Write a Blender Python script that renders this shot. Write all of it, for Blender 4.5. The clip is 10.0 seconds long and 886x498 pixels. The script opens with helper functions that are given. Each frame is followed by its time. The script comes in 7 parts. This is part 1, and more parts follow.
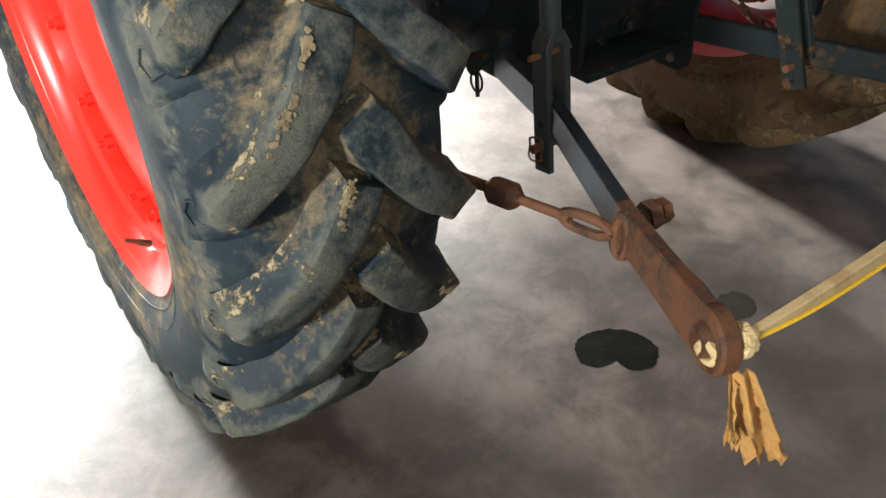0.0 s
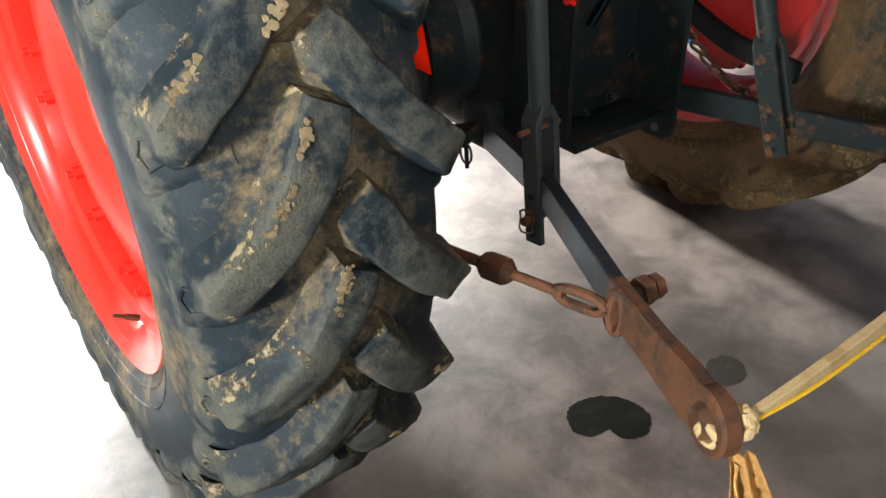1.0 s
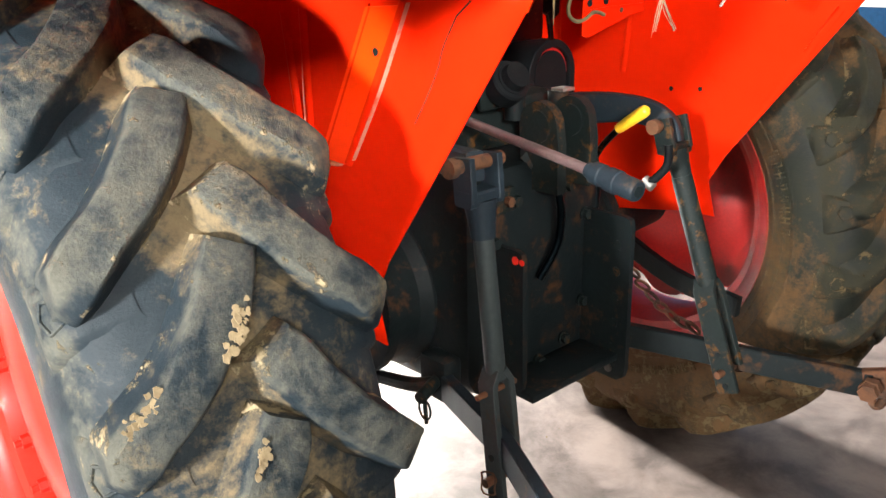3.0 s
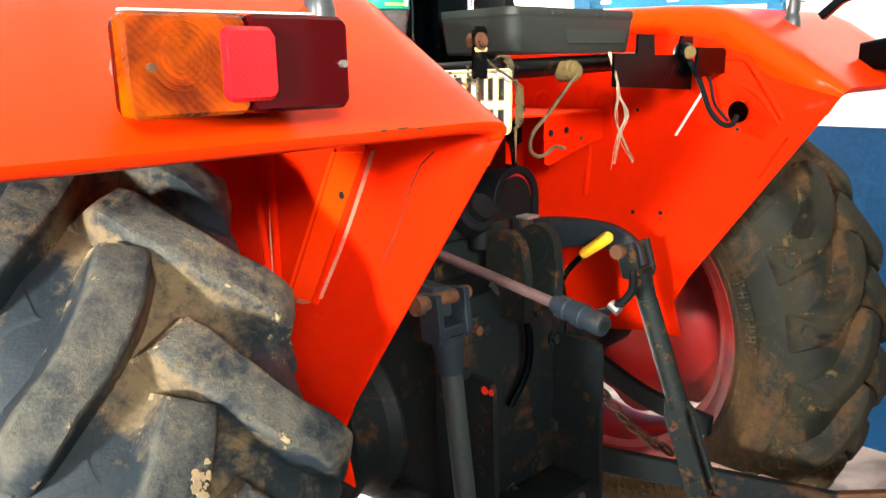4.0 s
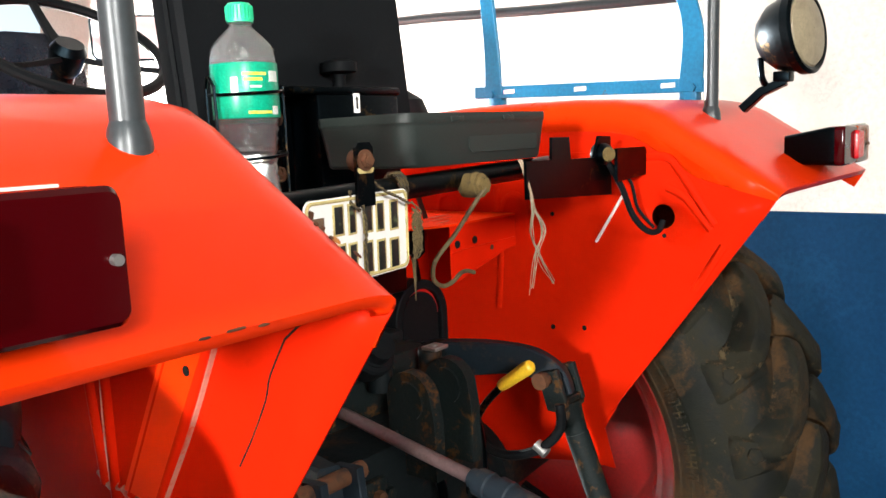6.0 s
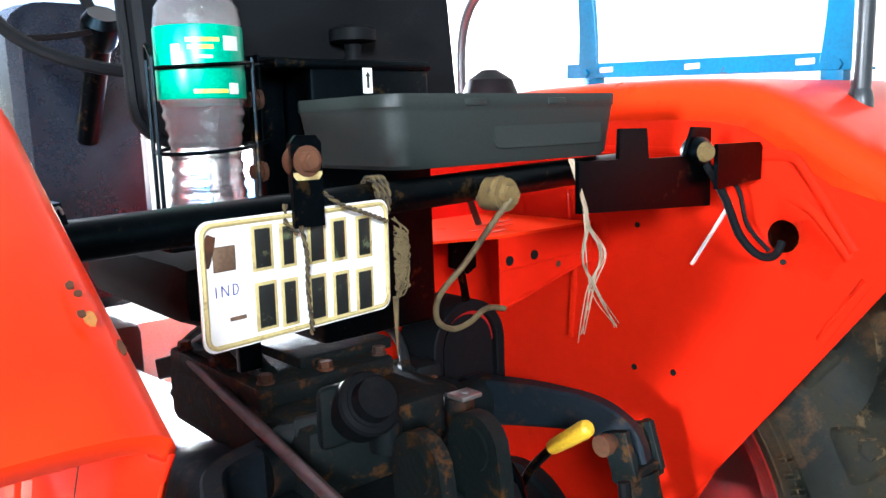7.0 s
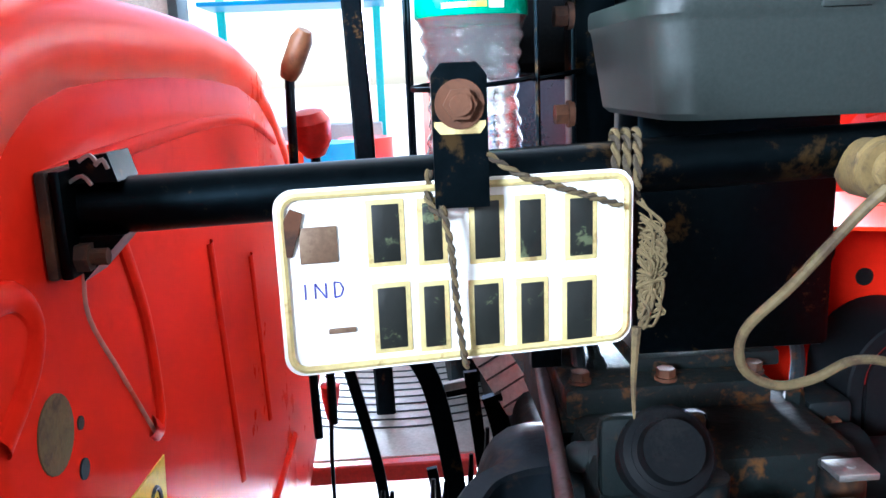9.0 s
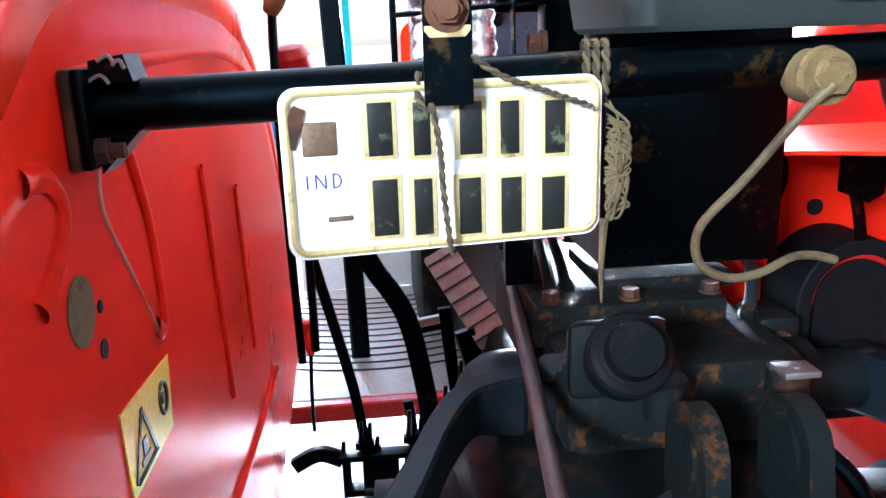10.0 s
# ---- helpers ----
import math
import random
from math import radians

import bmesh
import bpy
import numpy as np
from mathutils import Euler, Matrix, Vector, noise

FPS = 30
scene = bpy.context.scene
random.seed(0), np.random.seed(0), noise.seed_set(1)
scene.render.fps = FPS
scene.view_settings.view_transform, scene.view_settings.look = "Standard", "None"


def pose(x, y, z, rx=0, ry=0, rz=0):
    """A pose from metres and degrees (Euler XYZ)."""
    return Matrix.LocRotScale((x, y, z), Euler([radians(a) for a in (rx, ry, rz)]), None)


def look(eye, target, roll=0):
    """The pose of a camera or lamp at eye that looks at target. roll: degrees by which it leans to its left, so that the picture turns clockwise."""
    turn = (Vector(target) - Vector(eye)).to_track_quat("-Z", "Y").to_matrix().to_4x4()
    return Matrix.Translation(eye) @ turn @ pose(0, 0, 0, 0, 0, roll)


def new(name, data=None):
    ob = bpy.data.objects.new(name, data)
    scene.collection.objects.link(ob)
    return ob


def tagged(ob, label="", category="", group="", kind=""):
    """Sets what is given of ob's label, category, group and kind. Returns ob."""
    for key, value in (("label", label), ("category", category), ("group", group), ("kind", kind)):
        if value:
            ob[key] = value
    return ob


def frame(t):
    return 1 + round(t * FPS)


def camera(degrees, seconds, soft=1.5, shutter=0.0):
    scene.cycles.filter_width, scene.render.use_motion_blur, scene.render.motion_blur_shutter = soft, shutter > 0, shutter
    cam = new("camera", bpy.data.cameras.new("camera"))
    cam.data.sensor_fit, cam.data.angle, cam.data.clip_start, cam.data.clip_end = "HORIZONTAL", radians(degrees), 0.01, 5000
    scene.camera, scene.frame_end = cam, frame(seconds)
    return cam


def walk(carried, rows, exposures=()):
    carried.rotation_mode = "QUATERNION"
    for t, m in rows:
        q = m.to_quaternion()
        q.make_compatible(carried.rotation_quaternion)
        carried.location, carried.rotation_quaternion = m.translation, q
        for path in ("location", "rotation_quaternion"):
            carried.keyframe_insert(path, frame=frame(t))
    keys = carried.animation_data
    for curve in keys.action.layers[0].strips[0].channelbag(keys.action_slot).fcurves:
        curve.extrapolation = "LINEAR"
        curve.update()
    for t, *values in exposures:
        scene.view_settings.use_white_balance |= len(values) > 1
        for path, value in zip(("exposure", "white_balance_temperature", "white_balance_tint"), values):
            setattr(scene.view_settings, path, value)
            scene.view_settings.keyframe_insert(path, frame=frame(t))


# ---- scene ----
cam = camera(57.67, 10.0)
ROWS = [
    (0, -1.1256, -1.2866, 1.1493, 52.85, 1.01, -36.46),
    (0.5, -1.1257, -1.2715, 1.1602, 54.14, 0.90, -37.04),
    (1, -1.1260, -1.2601, 1.1773, 56.48, 0.70, -37.85),
    (1.5, -1.1233, -1.2537, 1.1971, 59.34, 0.24, -38.70),
    (2, -1.1187, -1.2446, 1.2195, 62.96, 0.11, -39.48),
    (2.5, -1.1069, -1.2373, 1.2412, 65.59, 0.66, -40.35),
    (2.7, -1.1036, -1.2350, 1.2597, 67.57, 0.94, -40.87),
    (3.8, -1.0935, -1.2355, 1.3330, 75.28, 1.17, -42.76),
    (4, -1.0873, -1.2279, 1.3364, 77.14, 1.36, -43.61),
    (4.5, -1.0749, -1.2164, 1.3554, 80.07, 1.58, -45.45),
    (5, -1.0551, -1.1862, 1.3787, 82.48, 1.17, -47.68),
    (5.5, -1.0106, -1.1266, 1.3900, 82.29, 1.46, -51.71),
    (5.7, -0.9729, -1.1023, 1.3929, 81.99, 2.28, -51.70),
    (6.8, -0.6185, -0.9969, 1.3904, 81.73, 1.59, -42.80),
    (7, -0.5691, -0.9693, 1.3943, 81.14, 1.94, -40.53),
    (7.5, -0.4536, -0.8833, 1.3931, 81.39, 2.96, -32.09),
    (8, -0.3692, -0.8198, 1.3901, 81.18, 3.79, -20.29),
    (8.5, -0.2923, -0.8053, 1.3851, 79.13, 3.10, -7.73),
    (9, -0.2672, -0.8199, 1.3818, 77.97, 2.33, -3.31),
    (9.5, -0.2671, -0.8436, 1.3773, 77.53, 2.59, -3.17),
    (10, -0.2838, -0.8741, 1.3531, 75.33, 2.03, -5.60),
]
walk(cam, [(t, pose(*p)) for t, *p in ROWS], [(0, 1.02, 6250, 4), (1.2, 1.2, 6300, 5), (2.0, 1.55, 6350, 6), (2.5, 1.85, 6400, 7), (4, 1.75, 6750, 9), (5, 0.96, 6750, 9), (5.5, 0.76, 6700, 9), (7, 1.3, 5450, 8), (7.5, 1.6, 5050, 7), (8.5, 1.8, 4950, 6), (10, 1.75, 4950, 7)])

# ---- world, sun, exposure ----
world = bpy.data.worlds.new("sky")
scene.world = world
world.use_nodes = True
wn = world.node_tree
sky = wn.nodes.new("ShaderNodeTexSky")
sky.sky_type, sky.sun_disc = "NISHITA", False
sky.sun_elevation, sky.sun_rotation = radians(52), radians(-35)
sky.air_density, sky.dust_density = 1.0, 2.5
wn.links.new(sky.outputs[0], wn.nodes["Background"].inputs[0])
wn.nodes["Background"].inputs[1].default_value = 0.14
sun_data = bpy.data.lights.new("sun", "SUN")
sun_data.energy, sun_data.angle, sun_data.color = 4.0, radians(0.5), (1.0, 0.95, 0.88)
sun = new("sun", sun_data)


def opening_light(name, size_x, size_y, watts, eye, target, color=(1.0, 0.97, 0.93), spread=180):
    """Area lamp at an opening of the shed, for its daylight or added fill."""
    d = bpy.data.lights.new(name, "AREA")
    d.shape, d.size, d.size_y, d.energy, d.color = "RECTANGLE", size_x, size_y, watts, color
    d.spread = radians(spread)
    ob = new(name, d)
    ob.matrix_world = look(eye, target)


opening_light("daylight_west", 0.42, 0.42, 23.5, (-4.88, -1.85, 1.75), (-0.9, -0.2, 1.1), spread=55)
# Added fill from behind for the plate and rear faces; its window is assumed.
opening_light("daylight_south", 1.1, 0.8, 7.5, (-2.9, -4.25, 2.6), (-0.05, -0.2, 1.62), spread=32)
opening_light("daylight_north_gap", 1.1, 1.3, 60.0, (-1.45, 4.35, 1.5), (-1.75, 0.9, 0.0), spread=36)
opening_light("daylight_north", 0.24, 0.8, 1250.0, (0.85, 4.35, 1.4), (0.4, 0.0, 0.1))


# ---- materials ----
def nodes_of(name):
    m = bpy.data.materials.new(name)
    m.use_nodes = True
    return m, m.node_tree, m.node_tree.nodes["Principled BSDF"]


def add(nt, kind, **inputs):
    n = nt.nodes.new(kind)
    for k, v in inputs.items():
        n.inputs[k.replace("_", " ")].default_value = v
    return n


def ramp(nt, fac, stops):
    r = nt.nodes.new("ShaderNodeValToRGB")
    els = r.color_ramp.elements
    while len(els) < len(stops):
        els.new(0.5)
    for e, (p, c) in zip(els, stops):
        e.position, e.color = p, (c[0], c[1], c[2], 1)
    nt.links.new(fac, r.inputs[0])
    return r.outputs[0]


def noise_of(nt, scale, detail=6, rough=0.6, vec=None, distortion=0.0):
    n = add(nt, "ShaderNodeTexNoise", Scale=scale, Detail=detail, Roughness=rough, Distortion=distortion)
    if vec is None:
        tc = nt.nodes.new("ShaderNodeTexCoord")
        vec = tc.outputs["Object"]
    nt.links.new(vec, n.inputs["Vector"])
    return n.outputs["Fac"]


def mix(nt, fac, a, b):
    m = nt.nodes.new("ShaderNodeMix")
    m.data_type = "RGBA"
    for s, v in ((0, fac), (6, a), (7, b)):
        if isinstance(v, (int, float)):
            m.inputs[s].default_value = v
        elif isinstance(v, tuple):
            m.inputs[s].default_value = (*v[:3], 1)
        else:
            nt.links.new(v, m.inputs[s])
    return m.outputs[2]


def math_node(nt, op, a, b=0.0, clamp=False):
    m = nt.nodes.new("ShaderNodeMath")
    m.operation, m.use_clamp = op, clamp
    for i, v in enumerate((a, b)):
        if isinstance(v, (int, float)):
            m.inputs[i].default_value = v
        else:
            nt.links.new(v, m.inputs[i])
    return m.outputs[0]


def bump(nt, bsdf, height, strength=0.3, distance=0.002):
    b = add(nt, "ShaderNodeBump", Strength=strength, Distance=distance)
    nt.links.new(height, b.inputs["Height"])
    nt.links.new(b.outputs[0], bsdf.inputs["Normal"])


def surface(name, base, spots, rough=(0.4, 0.6), metal=0.0, big=4.0, fine=90.0, cover=(0.55, 0.7), relief=0.25, depth=0.002, coat=0.0, grain=0.18):
    """A base colour with large stains of a second colour, fine grain and relief."""
    m, nt, b = nodes_of(name)
    n1 = noise_of(nt, big, 8, 0.65, distortion=0.4)
    n2 = noise_of(nt, fine, 5, 0.6)
    k = math_node(nt, "MULTIPLY_ADD", n2, 0.35)
    nt.nodes[-1].inputs[2].default_value = -0.17
    mask = math_node(nt, "ADD", n1, k)
    f = ramp(nt, mask, [(cover[0], (0, 0, 0)), (cover[1], (1, 1, 1))])
    shade = mix(nt, ramp(nt, n2, [(0.3, (0, 0, 0)), (0.7, (1, 1, 1))]), tuple(c * (1 - grain) for c in base), tuple(min(1, c * (1 + 0.7 * grain)) for c in base))
    nt.links.new(mix(nt, f, shade, spots), b.inputs["Base Color"])
    r = nt.nodes.new("ShaderNodeMapRange")
    r.inputs[3].default_value, r.inputs[4].default_value = rough
    nt.links.new(mask, r.inputs[0])
    nt.links.new(r.outputs[0], b.inputs["Roughness"])
    b.inputs["Metallic"].default_value = metal
    b.inputs["Coat Weight"].default_value = coat
    bump(nt, b, mask, relief, depth)
    return m


def tyre_material(name, extra, dust=(0.112, 0.112, 0.092), soil=(0.22, 0.165, 0.090), crust=(0.40, 0.32, 0.19), bare=((0.006, 0.012, 0.017), (0.018, 0.026, 0.033)), floor_bounce=0.0):
    """Black rubber under a film of grey dust, tan dust in the valleys and cakes of dried mud on the bars;
    the last argument adds mud tint towards the bottom, painting in light bounced off the floor."""
    m, nt, b = nodes_of(name)
    tc = nt.nodes.new("ShaderNodeTexCoord")
    sep = nt.nodes.new("ShaderNodeSeparateXYZ")
    nt.links.new(tc.outputs["Object"], sep.inputs[0])
    x2 = math_node(nt, "ABSOLUTE", sep.outputs[0])
    if floor_bounce:
        below = math_node(nt, "MULTIPLY", sep.outputs[2], -1.0)
        extra = math_node(nt, "ADD", ramp(nt, below, [(0.10, (0, 0, 0)), (0.40, (floor_bounce, floor_bounce, floor_bounce))]), extra)
    yy = math_node(nt, "MULTIPLY", sep.outputs[1], sep.outputs[1])
    zz = math_node(nt, "MULTIPLY", sep.outputs[2], sep.outputs[2])
    rad = math_node(nt, "SQRT", math_node(nt, "ADD", yy, zz))
    n0 = noise_of(nt, 7.0, 7, 0.68, distortion=0.6)
    n1 = noise_of(nt, 13.0, 9, 0.72, distortion=0.5)
    n2 = noise_of(nt, 60.0, 9, 0.75)
    n3 = noise_of(nt, 300.0, 4, 0.65)
    rubber = mix(nt, ramp(nt, n1, [(0.35, (0, 0, 0)), (0.7, (1, 1, 1))]), *bare)
    film = math_node(nt, "ADD", math_node(nt, "MULTIPLY", n1, 0.65), math_node(nt, "MULTIPLY", n2, 0.35))
    crown = math_node(nt, "ADD", rad, math_node(nt, "MULTIPLY", math_node(nt, "POWER", x2, 4.0), 55.0))
    top = ramp(nt, crown, [(0.648, (0, 0, 0)), (0.661, (0.13, 0.13, 0.13))])
    shoulder = math_node(nt, "MULTIPLY", ramp(nt, x2, [(0.145, (0, 0, 0)), (0.162, (0.13, 0.13, 0.13))]), ramp(nt, rad, [(0.525, (0, 0, 0)), (0.555, (1, 1, 1))]))
    film = math_node(nt, "ADD", film, shoulder)
    f1 = ramp(nt, math_node(nt, "ADD", math_node(nt, "ADD", film, top), extra), [(0.545, (0, 0, 0)), (0.69, (0.94, 0.94, 0.94))])
    grey = mix(nt, f1, rubber, mix(nt, n3, tuple(0.46 * c for c in dust), dust))
    valley = ramp(nt, x2, [(0.04, (0.12, 0.12, 0.12)), (0.13, (0.0, 0.0, 0.0))])
    low = ramp(nt, rad, [(0.42, (0.09, 0.09, 0.09)), (0.54, (0, 0, 0))])
    t1 = math_node(nt, "ADD", math_node(nt, "ADD", math_node(nt, "ADD", math_node(nt, "MULTIPLY", n0, 0.6), math_node(nt, "MULTIPLY", n2, 0.4)), math_node(nt, "SUBTRACT", valley, top, True)), math_node(nt, "ADD", low, extra))
    f2 = ramp(nt, t1, [(0.54, (0, 0, 0)), (0.67, (0.85, 0.85, 0.85))])
    tan = mix(nt, f2, grey, mix(nt, n2, tuple(0.43 * c for c in soil), soil))
    band = ramp(nt, crown, [(0.625, (0, 0, 0)), (0.645, (0.03, 0.03, 0.03)), (0.661, (0.03, 0.03, 0.03)), (0.668, (0.0, 0.0, 0.0))])
    c1 = math_node(nt, "ADD", math_node(nt, "ADD", math_node(nt, "MULTIPLY", n1, 0.55), math_node(nt, "MULTIPLY", n2, 0.45)), math_node(nt, "ADD", band, math_node(nt, "MULTIPLY", extra, 0.4)))
    geo = nt.nodes.new("ShaderNodeNewGeometry")
    worn = ramp(nt, geo.outputs["Pointiness"], [(0.515, (0, 0, 0)), (0.58, (0.09, 0.09, 0.09))])
    c1 = math_node(nt, "ADD", c1, worn)
    cake = ramp(nt, c1, [(0.62, (0, 0, 0)), (0.65, (0.9, 0.9, 0.9))])
    cake_col = mix(nt, n3, tuple(0.48 * c for c in crust), crust)
    nt.links.new(mix(nt, cake, tan, cake_col), b.inputs["Base Color"])
    dull = math_node(nt, "MAXIMUM", math_node(nt, "MAXIMUM", f1, f2), cake)
    nt.links.new(mix(nt, dull, (0.60, 0.60, 0.60), (0.88, 0.88, 0.88)), b.inputs["Roughness"])
    b.inputs["Specular IOR Level"].default_value = 0.22
    h = math_node(nt, "ADD", math_node(nt, "MULTIPLY", cake, 1.6), math_node(nt, "ADD", math_node(nt, "MULTIPLY", n2, 1.3), math_node(nt, "MULTIPLY", n3, 0.5)))
    h = math_node(nt, "MULTIPLY", h, math_node(nt, "ADD", math_node(nt, "MULTIPLY", top, 2.5), 0.28))
    bump(nt, b, h, 0.9, 0.0035)
    return m


def floor_material():
    m, nt, b = nodes_of("polished_concrete")
    n1 = noise_of(nt, 1.3, 8, 0.62, distortion=0.2)
    n2 = noise_of(nt, 6.5, 12, 0.72, distortion=0.35)
    n3 = noise_of(nt, 120.0, 4, 0.6)
    n4 = noise_of(nt, 3.1, 5, 0.6)
    base = mix(nt, ramp(nt, n2, [(0.41, (0, 0, 0)), (0.61, (1, 1, 1))]), (0.040, 0.030, 0.026), (0.104, 0.082, 0.073))
    warm = mix(nt, ramp(nt, n4, [(0.5, (0, 0, 0)), (0.75, (0.6, 0.6, 0.6))]), base, (0.112, 0.084, 0.070))
    dark = mix(nt, ramp(nt, n1, [(0.48, (0, 0, 0)), (0.74, (0.6, 0.6, 0.6))]), warm, (0.036, 0.032, 0.030))
    speck = mix(nt, ramp(nt, n3, [(0.60, (0, 0, 0)), (0.72, (0.6, 0.6, 0.6))]), dark, (0.08, 0.06, 0.047))
    tc = nt.nodes.new("ShaderNodeTexCoord")
    # Small ones are stains; the 0.75 and 0.55 ones paint shade behind the tractor.
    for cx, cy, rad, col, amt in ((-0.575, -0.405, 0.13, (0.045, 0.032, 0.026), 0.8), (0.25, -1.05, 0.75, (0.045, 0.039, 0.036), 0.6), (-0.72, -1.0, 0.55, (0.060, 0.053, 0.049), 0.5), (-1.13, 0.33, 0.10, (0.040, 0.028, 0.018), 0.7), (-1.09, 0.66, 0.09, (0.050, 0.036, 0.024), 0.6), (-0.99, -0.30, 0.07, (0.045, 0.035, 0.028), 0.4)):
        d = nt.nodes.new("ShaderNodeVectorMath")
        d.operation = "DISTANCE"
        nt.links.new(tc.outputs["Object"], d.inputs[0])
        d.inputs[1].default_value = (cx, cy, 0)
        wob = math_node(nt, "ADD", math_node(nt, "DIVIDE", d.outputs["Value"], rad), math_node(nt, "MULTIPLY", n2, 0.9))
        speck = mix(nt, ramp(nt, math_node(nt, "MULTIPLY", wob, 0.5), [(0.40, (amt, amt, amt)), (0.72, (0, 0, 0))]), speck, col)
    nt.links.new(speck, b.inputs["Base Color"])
    nt.links.new(mix(nt, n2, (0.32, 0.32, 0.32), (0.58, 0.58, 0.58)), b.inputs["Roughness"])
    bump(nt, b, math_node(nt, "ADD", n2, math_node(nt, "MULTIPLY", n3, 0.5)), 0.18, 0.003)
    return m


def clear(name, color, rough=0.05, ior=1.45, alpha_like=1.0):
    m, nt, b = nodes_of(name)
    b.inputs["Base Color"].default_value = (*color, 1)
    b.inputs["Roughness"].default_value = rough
    b.inputs["IOR"].default_value = ior
    b.inputs["Transmission Weight"].default_value = alpha_like
    return m


def prism(name, light, dark, scale):
    """Moulded plastic with a fine square prism grid."""
    m, nt, b = nodes_of(name)
    tc = nt.nodes.new("ShaderNodeTexCoord")
    ch = add(nt, "ShaderNodeTexChecker", Scale=scale)
    nt.links.new(tc.outputs["Object"], ch.inputs["Vector"])
    n = noise_of(nt, 45.0, 4, 0.6)
    f = math_node(nt, "MULTIPLY", ch.outputs["Fac"], n)
    nt.links.new(mix(nt, f, light, dark), b.inputs["Base Color"])
    b.inputs["Roughness"].default_value = 0.2
    bump(nt, b, ch.outputs["Fac"], 0.5, 0.0008)
    return m


def ribbed_lens(name, light, deep):
    """Tinted lens plastic with slanting moulded ribs, thicker and deeper in patches."""
    m = clear(name, light, 0.12, 1.4, 0.4)
    nt = m.node_tree
    b = nt.nodes["Principled BSDF"]
    tc = nt.nodes.new("ShaderNodeTexCoord")
    w = add(nt, "ShaderNodeTexWave", Scale=95.0, Distortion=1.5, Detail=2.0)
    w.bands_direction = "DIAGONAL"
    nt.links.new(tc.outputs["Object"], w.inputs["Vector"])
    patch = noise_of(nt, 26.0, 3, 0.5, distortion=0.5)
    f = ramp(nt, math_node(nt, "ADD", patch, math_node(nt, "MULTIPLY", w.outputs["Fac"], 0.035)), [(0.40, (1, 1, 1)), (0.64, (0, 0, 0))])
    nt.links.new(mix(nt, f, light, deep), b.inputs["Base Color"])
    bump(nt, b, w.outputs["Fac"], 0.15, 0.001)
    return m


def rippled(m, scale, strength, distance):
    """Adds crumpled relief to a clear material."""
    nt = m.node_tree
    bump(nt, nt.nodes["Principled BSDF"], noise_of(nt, scale, 3, 0.5, distortion=0.5), strength, distance)
    return m


M_TYRE = tyre_material("tyre_rubber", 0.0)
# Right tyre: darker dust and mud; last value paints floor-bounced light low down.
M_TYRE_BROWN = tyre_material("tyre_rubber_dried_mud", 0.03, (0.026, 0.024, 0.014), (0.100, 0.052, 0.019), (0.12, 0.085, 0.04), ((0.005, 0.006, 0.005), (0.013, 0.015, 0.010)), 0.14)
M_SCUFF = surface("scuffed_pale_paint", (0.50, 0.22, 0.16), (0.48, 0.07, 0.03), (0.5, 0.7), 0.0, 30.0, 200.0, (0.5, 0.62), 0.4, 0.001)
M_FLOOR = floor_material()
M_MUD = surface("dried_mud", (0.23, 0.175, 0.098), (0.15, 0.11, 0.058), (0.9, 0.97), 0.0, 30.0, 180.0, (0.5, 0.65), 0.5, 0.002)
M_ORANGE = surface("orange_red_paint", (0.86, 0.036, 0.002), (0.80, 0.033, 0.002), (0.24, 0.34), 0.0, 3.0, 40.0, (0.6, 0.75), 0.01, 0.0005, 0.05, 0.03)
# Same orange paint copied darker: shade on the inner sheets put into the colour.
M_ORANGE_WORN_SHADED = surface("orange_paint_worn_and_shaded", (0.60, 0.014, 0.002), (0.42, 0.010, 0.002), (0.22, 0.36), 0.0, 3.0, 30.0, (0.60, 0.80), 0.01, 0.0005, 0.0, 0.04)
for mat in (M_ORANGE, M_ORANGE_WORN_SHADED):
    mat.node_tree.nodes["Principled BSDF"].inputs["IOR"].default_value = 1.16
M_ORANGE_WORN_SHADED.node_tree.nodes["Principled BSDF"].inputs["IOR"].default_value = 1.06
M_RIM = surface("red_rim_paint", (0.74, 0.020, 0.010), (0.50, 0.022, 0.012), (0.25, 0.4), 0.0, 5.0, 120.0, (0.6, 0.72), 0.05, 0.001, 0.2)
# Dirty red wheel paint with the shade inside the right wheel darkened in.
M_RIM_SHADED = surface("shaded_dirty_wheel_paint", (0.30, 0.008, 0.007), (0.13, 0.012, 0.010), (0.3, 0.5), 0.0, 7.0, 120.0, (0.52, 0.68), 0.08, 0.001)
M_CAST = surface("oily_dark_casting", (0.006, 0.009, 0.010), (0.050, 0.023, 0.010), (0.4, 0.65), 0.0, 11.0, 70.0, (0.55, 0.69), 0.5, 0.004)
M_CASTRUST = surface("casting_with_flaking_rust", (0.008, 0.012, 0.012), (0.075, 0.034, 0.010), (0.4, 0.7), 0.0, 30.0, 130.0, (0.56, 0.67), 0.7, 0.003)
for _m, _s in ((M_CAST, 0.12),):
    _m.node_tree.nodes["Principled BSDF"].inputs["Specular IOR Level"].default_value = _s
M_STEEL = surface("painted_steel_bar", (0.022, 0.030, 0.034), (0.085, 0.035, 0.014), (0.3, 0.5), 0.2, 14.0, 110.0, (0.57, 0.66), 0.3, 0.002)
M_RODSTEEL = surface("worn_bare_steel", (0.024, 0.031, 0.032), (0.034, 0.024, 0.015), (0.42, 0.6), 0.0, 14.0, 110.0, (0.6, 0.68), 0.2, 0.001)
M_RUST = surface("rusty_iron", (0.095, 0.035, 0.012), (0.03, 0.014, 0.008), (0.7, 0.9), 0.1, 22.0, 130.0, (0.48, 0.64), 0.6, 0.003)
